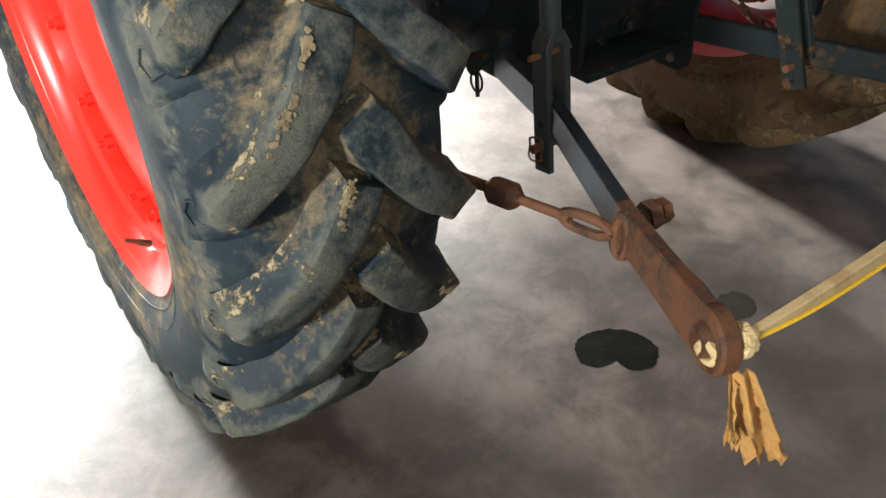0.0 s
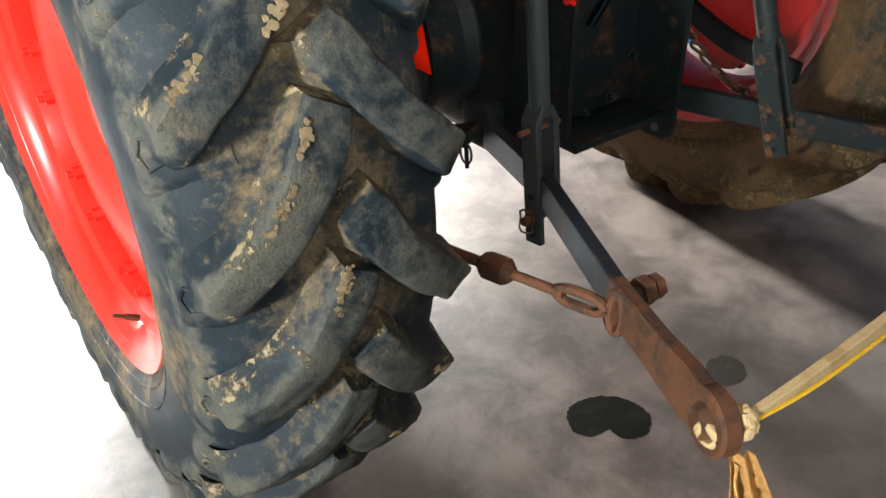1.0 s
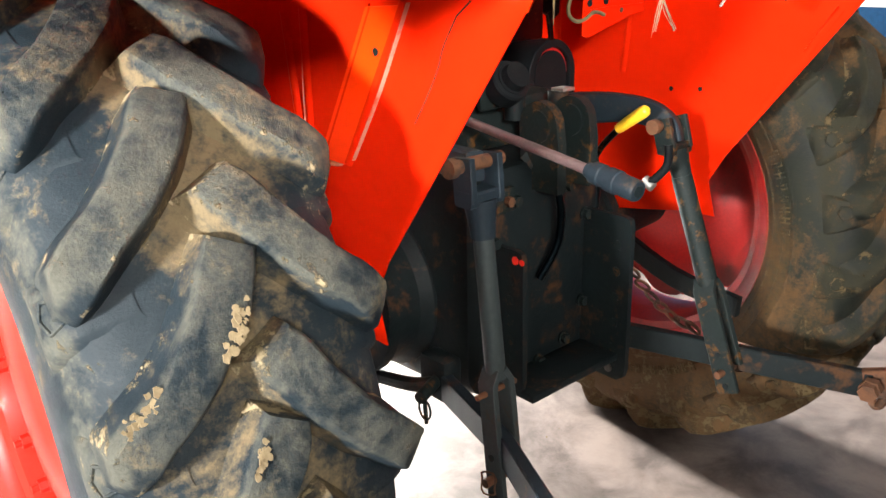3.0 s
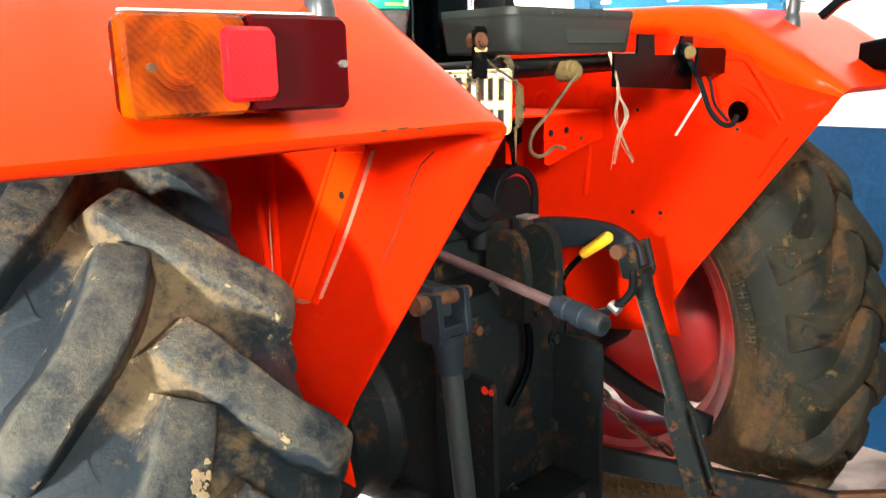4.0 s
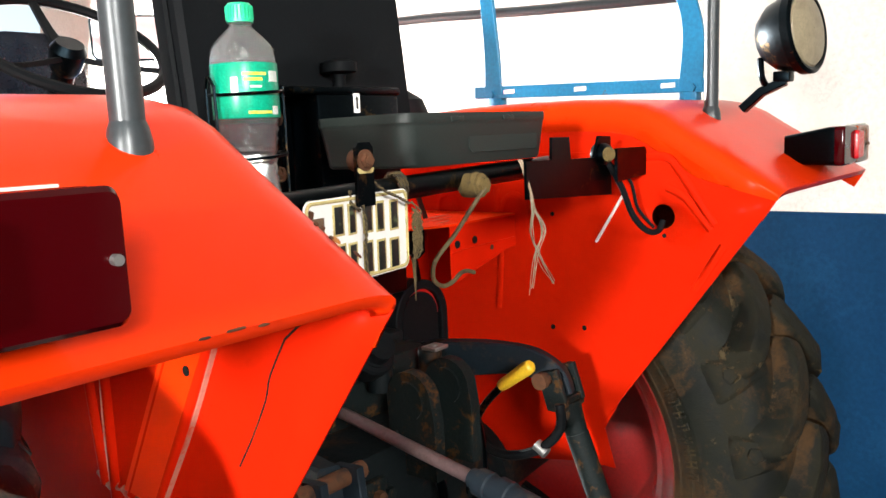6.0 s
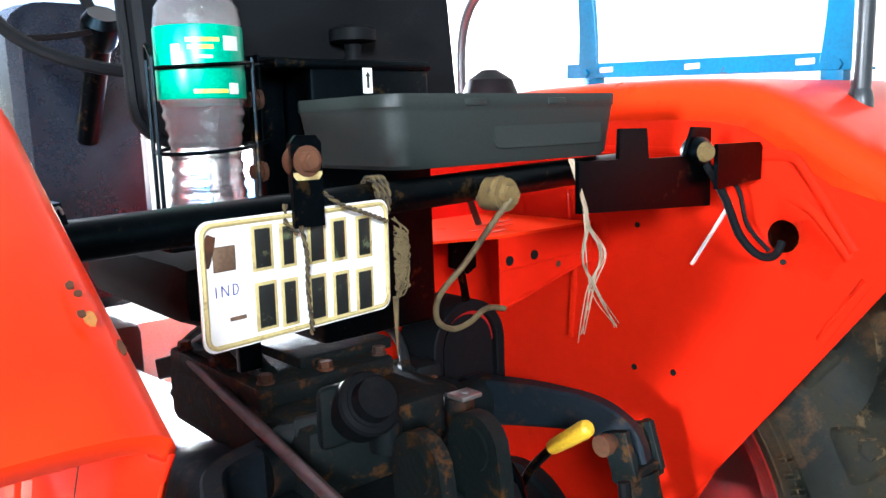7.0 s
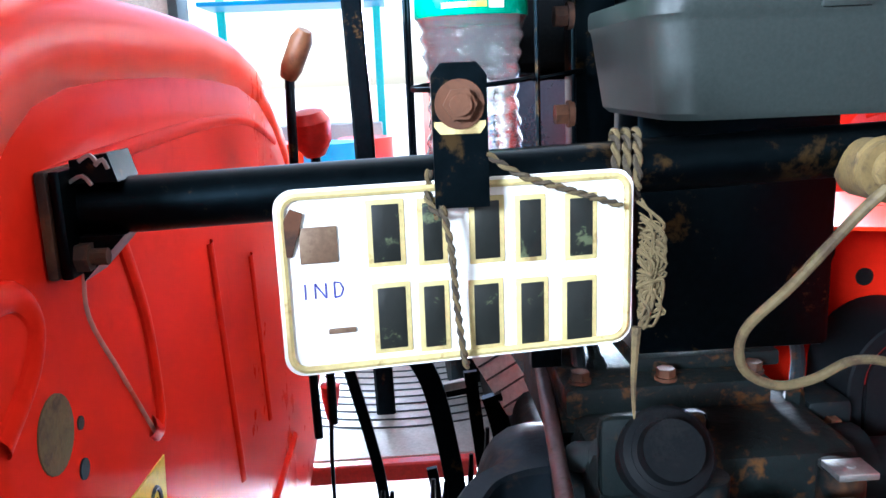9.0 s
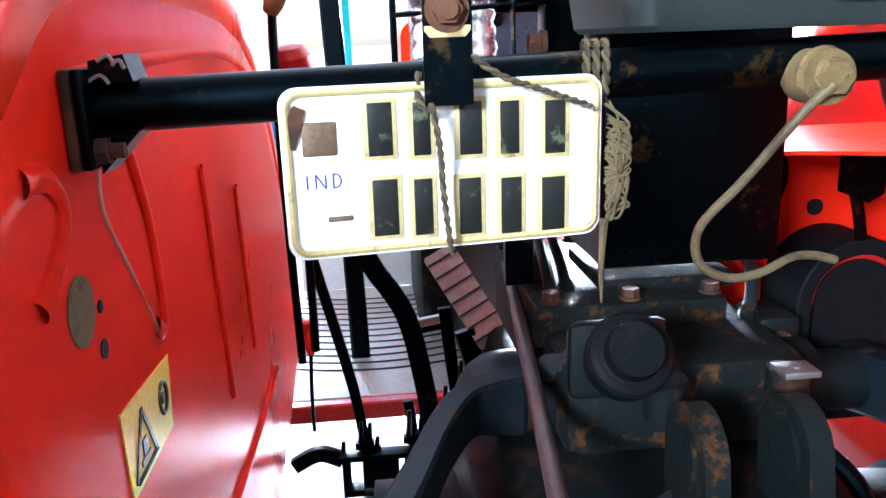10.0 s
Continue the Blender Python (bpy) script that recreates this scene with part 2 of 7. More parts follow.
M_GREYPAINT = surface("grey_painted_tube", (0.035, 0.044, 0.048), (0.06, 0.058, 0.05), (0.28, 0.42), 0.1, 8.0, 150.0, (0.6, 0.7), 0.1, 0.001)
M_BLACK = surface("black_gloss_paint", (0.006, 0.010, 0.013), (0.075, 0.048, 0.02), (0.22, 0.5), 0.0, 14.0, 120.0, (0.61, 0.68), 0.15, 0.001)
M_VINYL = surface("black_vinyl", (0.006, 0.007, 0.008), (0.012, 0.012, 0.012), (0.45, 0.6), 0.0, 6.0, 300.0, (0.55, 0.7), 0.3, 0.001)
M_GREYPLASTIC = surface("grey_plastic", (0.018, 0.023, 0.021), (0.030, 0.035, 0.031), (0.4, 0.55), 0.0, 9.0, 400.0, (0.62, 0.74), 0.12, 0.0005)
M_GREYPLASTIC.node_tree.nodes["Principled BSDF"].inputs["Specular IOR Level"].default_value = 0.25
M_BLUE = surface("blue_painted_iron", (0.010, 0.21, 0.42), (0.10, 0.09, 0.08), (0.35, 0.5), 0.0, 12.0, 120.0, (0.66, 0.72), 0.15, 0.001)
M_ROPE = surface("jute_rope", (0.125, 0.092, 0.038), (0.06, 0.043, 0.02), (0.85, 0.95), 0.0, 40.0, 300.0, (0.5, 0.65), 0.6, 0.002)
M_ROPEPALE = surface("pale_twine", (0.36, 0.28, 0.19), (0.20, 0.14, 0.08), (0.85, 0.95), 0.0, 40.0, 300.0, (0.5, 0.65), 0.5, 0.002)
M_ROPEDARK = surface("dark_jute_strand", (0.045, 0.034, 0.020), (0.09, 0.07, 0.04), (0.85, 0.95), 0.0, 40.0, 300.0, (0.5, 0.65), 0.6, 0.002)
M_MUDDYBOLT = surface("mud_caked_bolt", (0.12, 0.080, 0.022), (0.055, 0.034, 0.012), (0.8, 0.95), 0.0, 60.0, 300.0, (0.5, 0.65), 0.7, 0.002)
M_YELLOWCHIP = surface("ochre_primer_chip", (0.50, 0.20, 0.04), (0.25, 0.10, 0.03), (0.6, 0.8), 0.0, 60.0, 300.0, (0.5, 0.65), 0.3, 0.001)
M_ARM = surface("blue_black_forging", (0.010, 0.016, 0.022), (0.040, 0.028, 0.020), (0.42, 0.62), 0.0, 16.0, 120.0, (0.58, 0.68), 0.25, 0.002)
M_RAG = surface("stained_ochre_rag", (0.42, 0.225, 0.065), (0.22, 0.095, 0.022), (0.85, 0.95), 0.0, 18.0, 220.0, (0.5, 0.66), 0.5, 0.003)
M_STRAP = surface("woven_cream_strap", (0.46, 0.34, 0.17), (0.26, 0.165, 0.06), (0.8, 0.9), 0.0, 15.0, 400.0, (0.55, 0.7), 0.4, 0.002)
M_YELLOW = surface("yellow_plastic_grip", (0.75, 0.46, 0.02), (0.5, 0.3, 0.03), (0.35, 0.5), 0.0, 20.0, 200.0, (0.6, 0.7), 0.1, 0.001)
M_WHITEPAINT = surface("whitewashed_plaster", (0.44, 0.425, 0.39), (0.36, 0.33, 0.28), (0.75, 0.9), 0.0, 2.6, 60.0, (0.52, 0.72), 0.25, 0.003)
M_CEMENT = surface("bare_cement_render", (0.24, 0.22, 0.20), (0.16, 0.14, 0.12), (0.8, 0.92), 0.0, 2.2, 60.0, (0.5, 0.7), 0.4, 0.004)
M_BLUEWALL = surface("blue_dado_paint", (0.0015, 0.021, 0.056), (0.003, 0.029, 0.070), (0.5, 0.65), 0.0, 4.0, 70.0, (0.56, 0.75), 0.35, 0.004)
for mat, level in ((M_BLUEWALL, 0.05), (M_VINYL, 0.05), (M_CASTRUST, 0.12), (M_STEEL, 0.35), (M_ARM, 0.16), (M_BLACK, 0.3), (M_RODSTEEL, 0.2)):
    mat.node_tree.nodes["Principled BSDF"].inputs["Specular IOR Level"].default_value = level
M_CEIL = surface("corrugated_sheet_roof", (0.17, 0.16, 0.15), (0.13, 0.10, 0.08), (0.5, 0.6), 0.3, 2.0, 60.0, (0.55, 0.75), 0.1, 0.002)
M_GROUND = surface("dusty_yard_ground", (0.42, 0.36, 0.29), (0.34, 0.28, 0.21), (0.85, 0.95), 0.0, 0.8, 40.0, (0.5, 0.7), 0.4, 0.01)
M_OIL = surface("spilt_oil", (0.006, 0.006, 0.005), (0.012, 0.011, 0.009), (0.5, 0.7), 0.0, 25.0, 150.0, (0.5, 0.7), 0.1, 0.0005)
M_OIL.node_tree.nodes["Principled BSDF"].inputs["Specular IOR Level"].default_value = 0.02
M_OILTHIN = surface("thin_oil_film", (0.028, 0.025, 0.022), (0.040, 0.035, 0.031), (0.5, 0.7), 0.0, 25.0, 150.0, (0.5, 0.7), 0.1, 0.0005)
M_OILTHIN.node_tree.nodes["Principled BSDF"].inputs["Specular IOR Level"].default_value = 0.05
M_ZINC = surface("zinc_plated_steel", (0.45, 0.45, 0.44), (0.25, 0.2, 0.15), (0.3, 0.5), 0.9, 30.0, 200.0, (0.55, 0.7), 0.15, 0.001)
M_PLATE = surface("white_reflective_plate", (0.90, 0.90, 0.86), (0.80, 0.74, 0.50), (0.3, 0.5), 0.0, 14.0, 150.0, (0.66, 0.76), 0.1, 0.0005, 0.0, 0.03)
M_PLATEEDGE = surface("yellowed_plate_edge", (0.58, 0.48, 0.20), (0.30, 0.22, 0.08), (0.5, 0.7), 0.0, 40.0, 200.0, (0.58, 0.68), 0.2, 0.001)
M_INK = surface("worn_black_ink", (0.012, 0.014, 0.012), (0.10, 0.12, 0.06), (0.3, 0.5), 0.0, 45.0, 200.0, (0.60, 0.66), 0.1, 0.0005)
M_BROWNFOIL = surface("dull_brown_foil", (0.16, 0.10, 0.06), (0.22, 0.15, 0.09), (0.4, 0.6), 0.2, 60.0, 300.0, (0.5, 0.7), 0.1, 0.0005)
M_BLUEINK = surface("blue_print", (0.06, 0.06, 0.30), (0.1, 0.1, 0.35), (0.4, 0.5), 0.0, 60.0, 300.0, (0.5, 0.7), 0.0, 0.0005)
M_GREENLABEL = surface("green_printed_film", (0.0, 0.30, 0.17), (0.02, 0.42, 0.26), (0.25, 0.35), 0.0, 40.0, 300.0, (0.55, 0.7), 0.05, 0.0005)
M_LABELPRINT = surface("yellow_label_print", (0.62, 0.62, 0.05), (0.7, 0.7, 0.2), (0.3, 0.4), 0.0, 60.0, 300.0, (0.5, 0.7), 0.0, 0.0005)
M_LABELWHITE = surface("white_label_print", (0.7, 0.75, 0.7), (0.6, 0.7, 0.62), (0.3, 0.4), 0.0, 60.0, 300.0, (0.5, 0.7), 0.0, 0.0005)
M_CAP = surface("green_plastic_cap", (0.02, 0.50, 0.24), (0.03, 0.55, 0.3), (0.3, 0.4), 0.0, 40.0, 300.0, (0.5, 0.7), 0.05, 0.0005)
M_PET = rippled(clear("clear_pet", (0.97, 0.99, 1.0), 0.04, 1.45, 0.93), 55.0, 0.9, 0.004)
M_WATER = rippled(clear("water", (0.98, 0.99, 1.0), 0.0, 1.33), 45.0, 0.6, 0.004)
M_AMBER = ribbed_lens("amber_lens", (0.54, 0.078, 0.001), (0.17, 0.017, 0.001))
M_REDLENS = clear("dark_red_lens", (0.038, 0.0003, 0.0012), 0.08, 1.22, 0.0)
M_REFLECTOR = prism("red_prism_reflector", (0.66, 0.006, 0.012), (0.30, 0.003, 0.006), 420.0)
M_LAMPGLASS = surface("dusty_lamp_glass", (0.30, 0.25, 0.16), (0.20, 0.16, 0.10), (0.3, 0.5), 0.0, 20.0, 200.0, (0.5, 0.7), 0.05, 0.001)
M_STICKER = surface("yellow_warning_sticker", (0.78, 0.52, 0.02), (0.7, 0.45, 0.03), (0.35, 0.5), 0.0, 30.0, 200.0, (0.6, 0.75), 0.03, 0.0005)
M_WOOD = surface("worn_wooden_grip", (0.24, 0.10, 0.04), (0.12, 0.05, 0.025), (0.4, 0.6), 0.0, 30.0, 150.0, (0.5, 0.66), 0.2, 0.001)
M_ALU = surface("bare_aluminium_plate", (0.55, 0.55, 0.54), (0.4, 0.38, 0.35), (0.45, 0.6), 0.6, 12.0, 150.0, (0.55, 0.75), 0.15, 0.001)
M_CONSOLE = surface("blue_black_console", (0.009, 0.013, 0.022), (0.016, 0.02, 0.03), (0.2, 0.35), 0.0, 8.0, 150.0, (0.58, 0.72), 0.1, 0.001)
M_TEAL = surface("teal_paint", (0.03, 0.42, 0.42), (0.05, 0.5, 0.5), (0.5, 0.6), 0.0, 3.0, 60.0, (0.5, 0.7), 0.1, 0.002)


# ---- mesh tools ----
def part(name, bm, material, parent=None, label="", sharp=32, at=None):
    me = bpy.data.meshes.new(name)
    bmesh.ops.recalc_face_normals(bm, faces=bm.faces)
    bm.to_mesh(me)
    bm.free()
    for m in material if isinstance(material, (list, tuple)) else (material,):
        me.materials.append(m)
    me.shade_smooth()
    me.set_sharp_from_angle(angle=radians(sharp))
    ob = new(name, me)
    if at is not None:
        ob.matrix_basis = at
    ob.parent = parent
    if label:
        ob["label"] = label
    return ob


def empty(name, at=None, parent=None):
    ob = new(name)
    ob.empty_display_size = 0.05
    if at is not None:
        ob.matrix_basis = at
    ob.parent = parent
    return ob


def box(bm, c, s, m=None, bevel=0.0):
    made = bmesh.ops.create_cube(bm, size=1.0, matrix=(m or Matrix()) @ Matrix.Translation(c) @ Matrix.Diagonal((*s, 1)))
    if bevel:
        es = list({e for v in made["verts"] for e in v.link_edges})
        bmesh.ops.bevel(bm, geom=es, offset=bevel, segments=2, affect="EDGES", profile=0.5)


def ring_loft(bm, rings, closed=True, caps=True, mat=0):
    rows = [[bm.verts.new(p) for p in r] for r in rings]
    n = len(rows[0])
    for a, b in zip(rows, rows[1:]):
        for i in range(n if closed else n - 1):
            j = (i + 1) % n
            f = bm.faces.new((a[i], a[j], b[j], b[i]))
            f.material_index = mat
    if caps and closed:
        bm.faces.new(rows[0][::-1]).material_index = mat
        bm.faces.new(rows[-1]).material_index = mat
    return rows


def frames_along(pts, up=(0, 0, 1)):
    out = []
    prev = None
    for i, p in enumerate(pts):
        a, b = pts[max(i - 1, 0)], pts[min(i + 1, len(pts) - 1)]
        t = (b - a).normalized()
        ref = Vector(up) if prev is None else prev
        if abs(t.dot(ref)) > 0.98:
            ref = Vector((1, 0, 0)) if abs(t.x) < 0.9 else Vector((0, 1, 0))
        side = t.cross(ref).normalized()
        u = side.cross(t).normalized()
        prev = u
        out.append((p, t, side, u))
    return out


def smooth_line(pts, per=6):
    p = [Vector(q) for q in pts]
    if len(p) < 3:
        return p
    out = []
    for i in range(len(p) - 1):
        a, b, c, d = p[max(i - 1, 0)], p[i], p[i + 1], p[min(i + 2, len(p) - 1)]
        for k in range(per):
            t = k / per
            out.append(0.5 * (2 * b + (c - a) * t + (2 * a - 5 * b + 4 * c - d) * t * t + (3 * b - a - 3 * c + d) * t ** 3))
    return out + [p[-1]]


def tube(bm, pts, r, n=10, per=6, mat=0, taper=None):
    line = smooth_line(pts, per)
    rings = []
    for i, (p, t, s, u) in enumerate(frames_along(line)):
        rr = r if taper is None else r + (taper - r) * i / max(1, len(line) - 1)
        rings.append([p + rr * (math.cos(a) * s + math.sin(a) * u) for a in (2 * math.pi * k / n for k in range(n))])
    ring_loft(bm, rings, mat=mat)


def rod(bm, a, b, r0, r1=None, n=14, mat=0):
    tube(bm, [a, b], r0, n, 1, mat, r0 if r1 is None else r1)


def bar(bm, pts, w, h, per=1, up=(0, 0, 1), mat=0):
    """A flat bar along a line, w across and h along its up direction; either may be a list."""
    line = smooth_line(pts, per) if per > 1 else [Vector(p) for p in pts]
    fr = frames_along(line, up)
    rings = []
    for i, (p, t, s, u) in enumerate(fr):
        k = i / max(1, len(fr) - 1) * (len(w) - 1) if isinstance(w, list) else 0
        ww = w[int(k)] + (w[min(int(k) + 1, len(w) - 1)] - w[int(k)]) * (k - int(k)) if isinstance(w, list) else w
        k = i / max(1, len(fr) - 1) * (len(h) - 1) if isinstance(h, list) else 0
        hh = h[int(k)] + (h[min(int(k) + 1, len(h) - 1)] - h[int(k)]) * (k - int(k)) if isinstance(h, list) else h
        e = min(ww, hh) * 0.12
        x, y = ww / 2, hh / 2
        prof = ((x, y - e), (x - e, y), (e - x, y), (-x, y - e), (-x, e - y), (e - x, -y), (x - e, -y), (x, e - y))
        rings.append([p + a * s + b * u for a, b in prof])
    ring_loft(bm, rings, mat=mat)


def lathe(bm, profile, n=48, m=None, closed=False, mat=0):
    """profile: (along axis x, radius); turned round x."""
    m = m or Matrix()
    rows = []
    for k in range(n):
        a = 2 * math.pi * k / n
        rows.append([bm.verts.new(m @ Vector((x, r * math.cos(a), r * math.sin(a)))) for x, r in profile])
    for k in range(n):
        a, b = rows[k], rows[(k + 1) % n]
        for i in range(len(profile) if closed else len(profile) - 1):
            j = (i + 1) % len(profile)
            bm.faces.new((a[i], a[j], b[j], b[i])).material_index = mat


def along(a, b):
    """A matrix whose x axis runs from a to b, with its origin at a."""
    t = (Vector(b) - Vector(a)).normalized()
    return Matrix.Translation(a) @ t.to_track_quat("X", "Z").to_matrix().to_4x4()


def turned(bm, a, b, profile, n=20, mat=0):
    """A turned piece from a to b; profile: (share of the way, radius)."""
    length = (Vector(b) - Vector(a)).length
    lathe(bm, [(0, 0.0004)] + [(p * length, r) for p, r in profile] + [(length, 0.0004)], n, along(a, b), mat=mat)


def slab(bm, outline, thick, m=None, mat=0):
    """An outline in the local xy plane, thick along z."""
    m = m or Matrix()
    lo = [bm.verts.new(m @ Vector((x, y, 0))) for x, y in outline]
    hi = [bm.verts.new(m @ Vector((x, y, thick))) for x, y in outline]
    n = len(outline)
    bm.faces.new(lo[::-1]).material_index = mat
    bm.faces.new(hi).material_index = mat
    for i in range(n):
        bm.faces.new((lo[i], lo[(i + 1) % n], hi[(i + 1) % n], hi[i])).material_index = mat


def rounded(w, h, r, n=5):
    out = []
    for cx, cy, a0 in ((w / 2 - r, h / 2 - r, 0), (r - w / 2, h / 2 - r, 90), (r - w / 2, r - h / 2, 180), (w / 2 - r, r - h / 2, 270)):
        out += [(cx + r * math.cos(radians(a0 + 90 * k / n)), cy + r * math.sin(radians(a0 + 90 * k / n))) for k in range(n + 1)]
    return out


def hexnut(bm, c, axis, r, h, mat=0):
    rod(bm, Vector(c), Vector(c) + Vector(axis).normalized() * h, r, r, 6, mat)


YZ = Matrix(((0, 0, 1, 0), (1, 0, 0, 0), (0, 1, 0, 0), (0, 0, 0, 1)))  # local x, y, z -> world y, z, x
XZ = Matrix(((1, 0, 0, 0), (0, 0, -1, 0), (0, 1, 0, 0), (0, 0, 0, 1)))  # local x, y, z -> world x, z, -y


# ---- the shed ----
def structure(name, bm, mat, label, category):
    return tagged(part(name, bm, mat), label, category, kind="structure")


WALL_X, DADO = 1.75, 1.105
bm = bmesh.new()
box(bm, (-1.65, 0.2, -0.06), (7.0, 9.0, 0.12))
structure("floor", bm, M_FLOOR, "grey polished concrete floor, blotchy and stained, with shade painted behind the tractor", "floor")
bm = bmesh.new()
box(bm, (0, 40, -0.11), (400, 400, 0.04))
structure("ground", bm, M_GROUND, "pale dusty sunlit yard outside the shed", "ground")
bm = bmesh.new()
box(bm, (WALL_X + 0.12, 0.2, (DADO + 3.6) / 2), (0.24, 9.0, 3.6 - DADO))
structure("wall_east", bm, M_WHITEPAINT, "whitewashed plaster wall above a blue dado", "wall")
bm = bmesh.new()
box(bm, (WALL_X + 0.118, 0.2, DADO / 2), (0.24, 9.0, DADO))
structure("wall_east_dado", bm, M_BLUEWALL, "dark blue painted dado with rough plaster", "wall")
bm = bmesh.new()
box(bm, (-3.65, 4.58, 1.8), (4.0, 0.24, 3.6))
structure("wall_north", bm, M_WHITEPAINT, "cream plastered wall beside the wide doorway", "wall")
bm = bmesh.new()
box(bm, (-1.62, 4.58, 1.5), (0.06, 0.28, 3.0), bevel=0.006)
structure("door_frame", bm, M_GREYPAINT, "dark steel jamb of the open doorway", "door frame")
# Unseen west and south walls: dark cement and small openings hold back fill light.
for n, (y, z, dy, dz) in enumerate(((-3.21, 1.8, 2.42, 3.6), (2.5, 1.8, 4.2, 3.6), (-0.8, 3.15, 2.4, 0.9))):
    bm = bmesh.new()
    box(bm, (-5.03, y, z), (0.24, dy, dz))
    structure("wall_west", bm, M_CEMENT, "unseen dark cement wall round an assumed side doorway", "wall")
for x, z, dx, dz in ((-0.275, 1.8, 4.05, 3.6), (-4.325, 1.8, 1.65, 3.6), (-2.9, 1.05, 1.2, 2.1), (-2.9, 3.35, 1.2, 0.5)):
    bm = bmesh.new()
    box(bm, (x, -4.42, z), (dx, 0.24, dz))
    structure("wall_south", bm, M_CEMENT, "unseen dark cement wall round an assumed high window", "wall")
# Unseen roof, kept dark to cut bounced light.
bm = bmesh.new()
xs = np.linspace(-5.4, 2.1, 151)
top = [(float(x), 3.64 + 0.018 * math.sin(float(x) * 2 * math.pi / 0.1)) for x in xs]
slab(bm, top + [(float(x), z - 0.012) for x, z in ((p[0], p[1]) for p in top[::-1])], 9.6, Matrix.Translation((0, 5.0, 0)) @ XZ)
structure("ceiling", bm, M_CEIL, "unseen grey corrugated sheet roof", "ceiling")

# ---- tractor ----
tractor = tagged(empty("tractor"), "orange-red farm tractor parked on the concrete floor, muddy rear tyres", "tractor")
AXLE = 0.658
TRACK = 0.762
# along a tread bar: distance from the middle, angle, radius of its top, base distance and radius, half width
BAR = [(0.004, 14.6, 0.662, 0.000, 0.618, 0.024), (0.014, 13.0, 0.667, 0.014, 0.618, 0.0275), (0.041, 8.9, 0.668, 0.041, 0.616, 0.0265), (0.081, 4.6, 0.664, 0.081, 0.610, 0.0245),
       (0.118, 2.0, 0.656, 0.115, 0.598, 0.0240), (0.143, -0.2, 0.644, 0.136, 0.578, 0.0250), (0.157, -1.5, 0.627, 0.143, 0.555, 0.0255), (0.161, -2.2, 0.603, 0.146, 0.535, 0.0250), (0.160, -2.8, 0.572, 0.148, 0.515, 0.0220)]
BARS = 23
CARCASS = [(0.0, 0.630), (0.06, 0.628), (0.100, 0.621), (0.132, 0.612), (0.158, 0.599), (0.177, 0.574), (0.189, 0.538), (0.193, 0.500), (0.190, 0.460),
           (0.173, 0.416), (0.152, 0.396), (0.143, 0.386)]


def on_tyre(x, ang, r, side):
    z = max(r * math.sin(ang), -AXLE + 0.001)
    return Vector((side * x, -r * math.cos(ang), z))


def bar_line(q):
    """A place along a tread bar; q from 0 at its nose to 1 at the foot of the shoulder."""
    k = min(max(q, 0.0), 0.9999) * (len(BAR) - 1)
    i = int(k)
    return [a + (b - a) * (k - i) for a, b in zip(BAR[i], BAR[i + 1])]


def lug(bm, side, out, tip, rng):
    """One bar of the tread: side, the wheel's; out, +1 for the outer half of the tread."""
    n = 22
    rings = []
    line = [bar_line(i / n) for i in range(n + 1)]
    seed = Vector((rng.uniform(0, 50), rng.uniform(0, 50), rng.uniform(0, 50)))
    for i, (x, ang, rt, xb, rb, w) in enumerate(line):
        a, b = line[max(i - 1, 0)], line[min(i + 1, n)]
        tx, ty = b[0] - a[0], radians(b[1] - a[1]) * 0.66
        ln = math.hypot(tx, ty) or 1
        nx, ny = -ty / ln, tx / ln
        if x > 0.15:
            k = min(1.0, (x - 0.15) / 0.02)
            nx, ny = nx * (1 - k), ny + (1.0 - ny) * k
        back = 0.016 * max(0.0, 1 - i / 2.0)
        ring = []
        for d, q in ((w + 0.016, 1.0), (w + 0.006, 0.50), (w + 0.001, 0.12), (w - 0.001, 0.035), (w - 0.0045, 0.0), (w * 0.3, 0.0), (-w * 0.3, 0.0), (0.0045 - w, 0.0), (0.001 - w, 0.035), (-w - 0.001, 0.12), (-w - 0.006, 0.50), (-w - 0.016, 1.0)):
            p = Vector((x * 40 + i * 0.11, d * 70, q * 2)) + seed
            d += 0.0020 * noise.noise(p * 0.8) + 0.0012 * noise.noise(p * 3.1)
            px, pr = x + (xb - x) * max(q, 0), rt + (rb - rt) * q + 0.0022 * noise.noise(p * 0.9 + Vector((9, 0, 0)))
            px -= back * max(q, 0) * tx / ln
            aa = radians(tip + ang) + (d * ny - back * max(q, 0) * ty / ln) / 0.655
            ring.append(on_tyre(out * min(px + d * nx, 0.162), aa, pr, side))
        rings.append(ring)
    ring_loft(bm, rings)


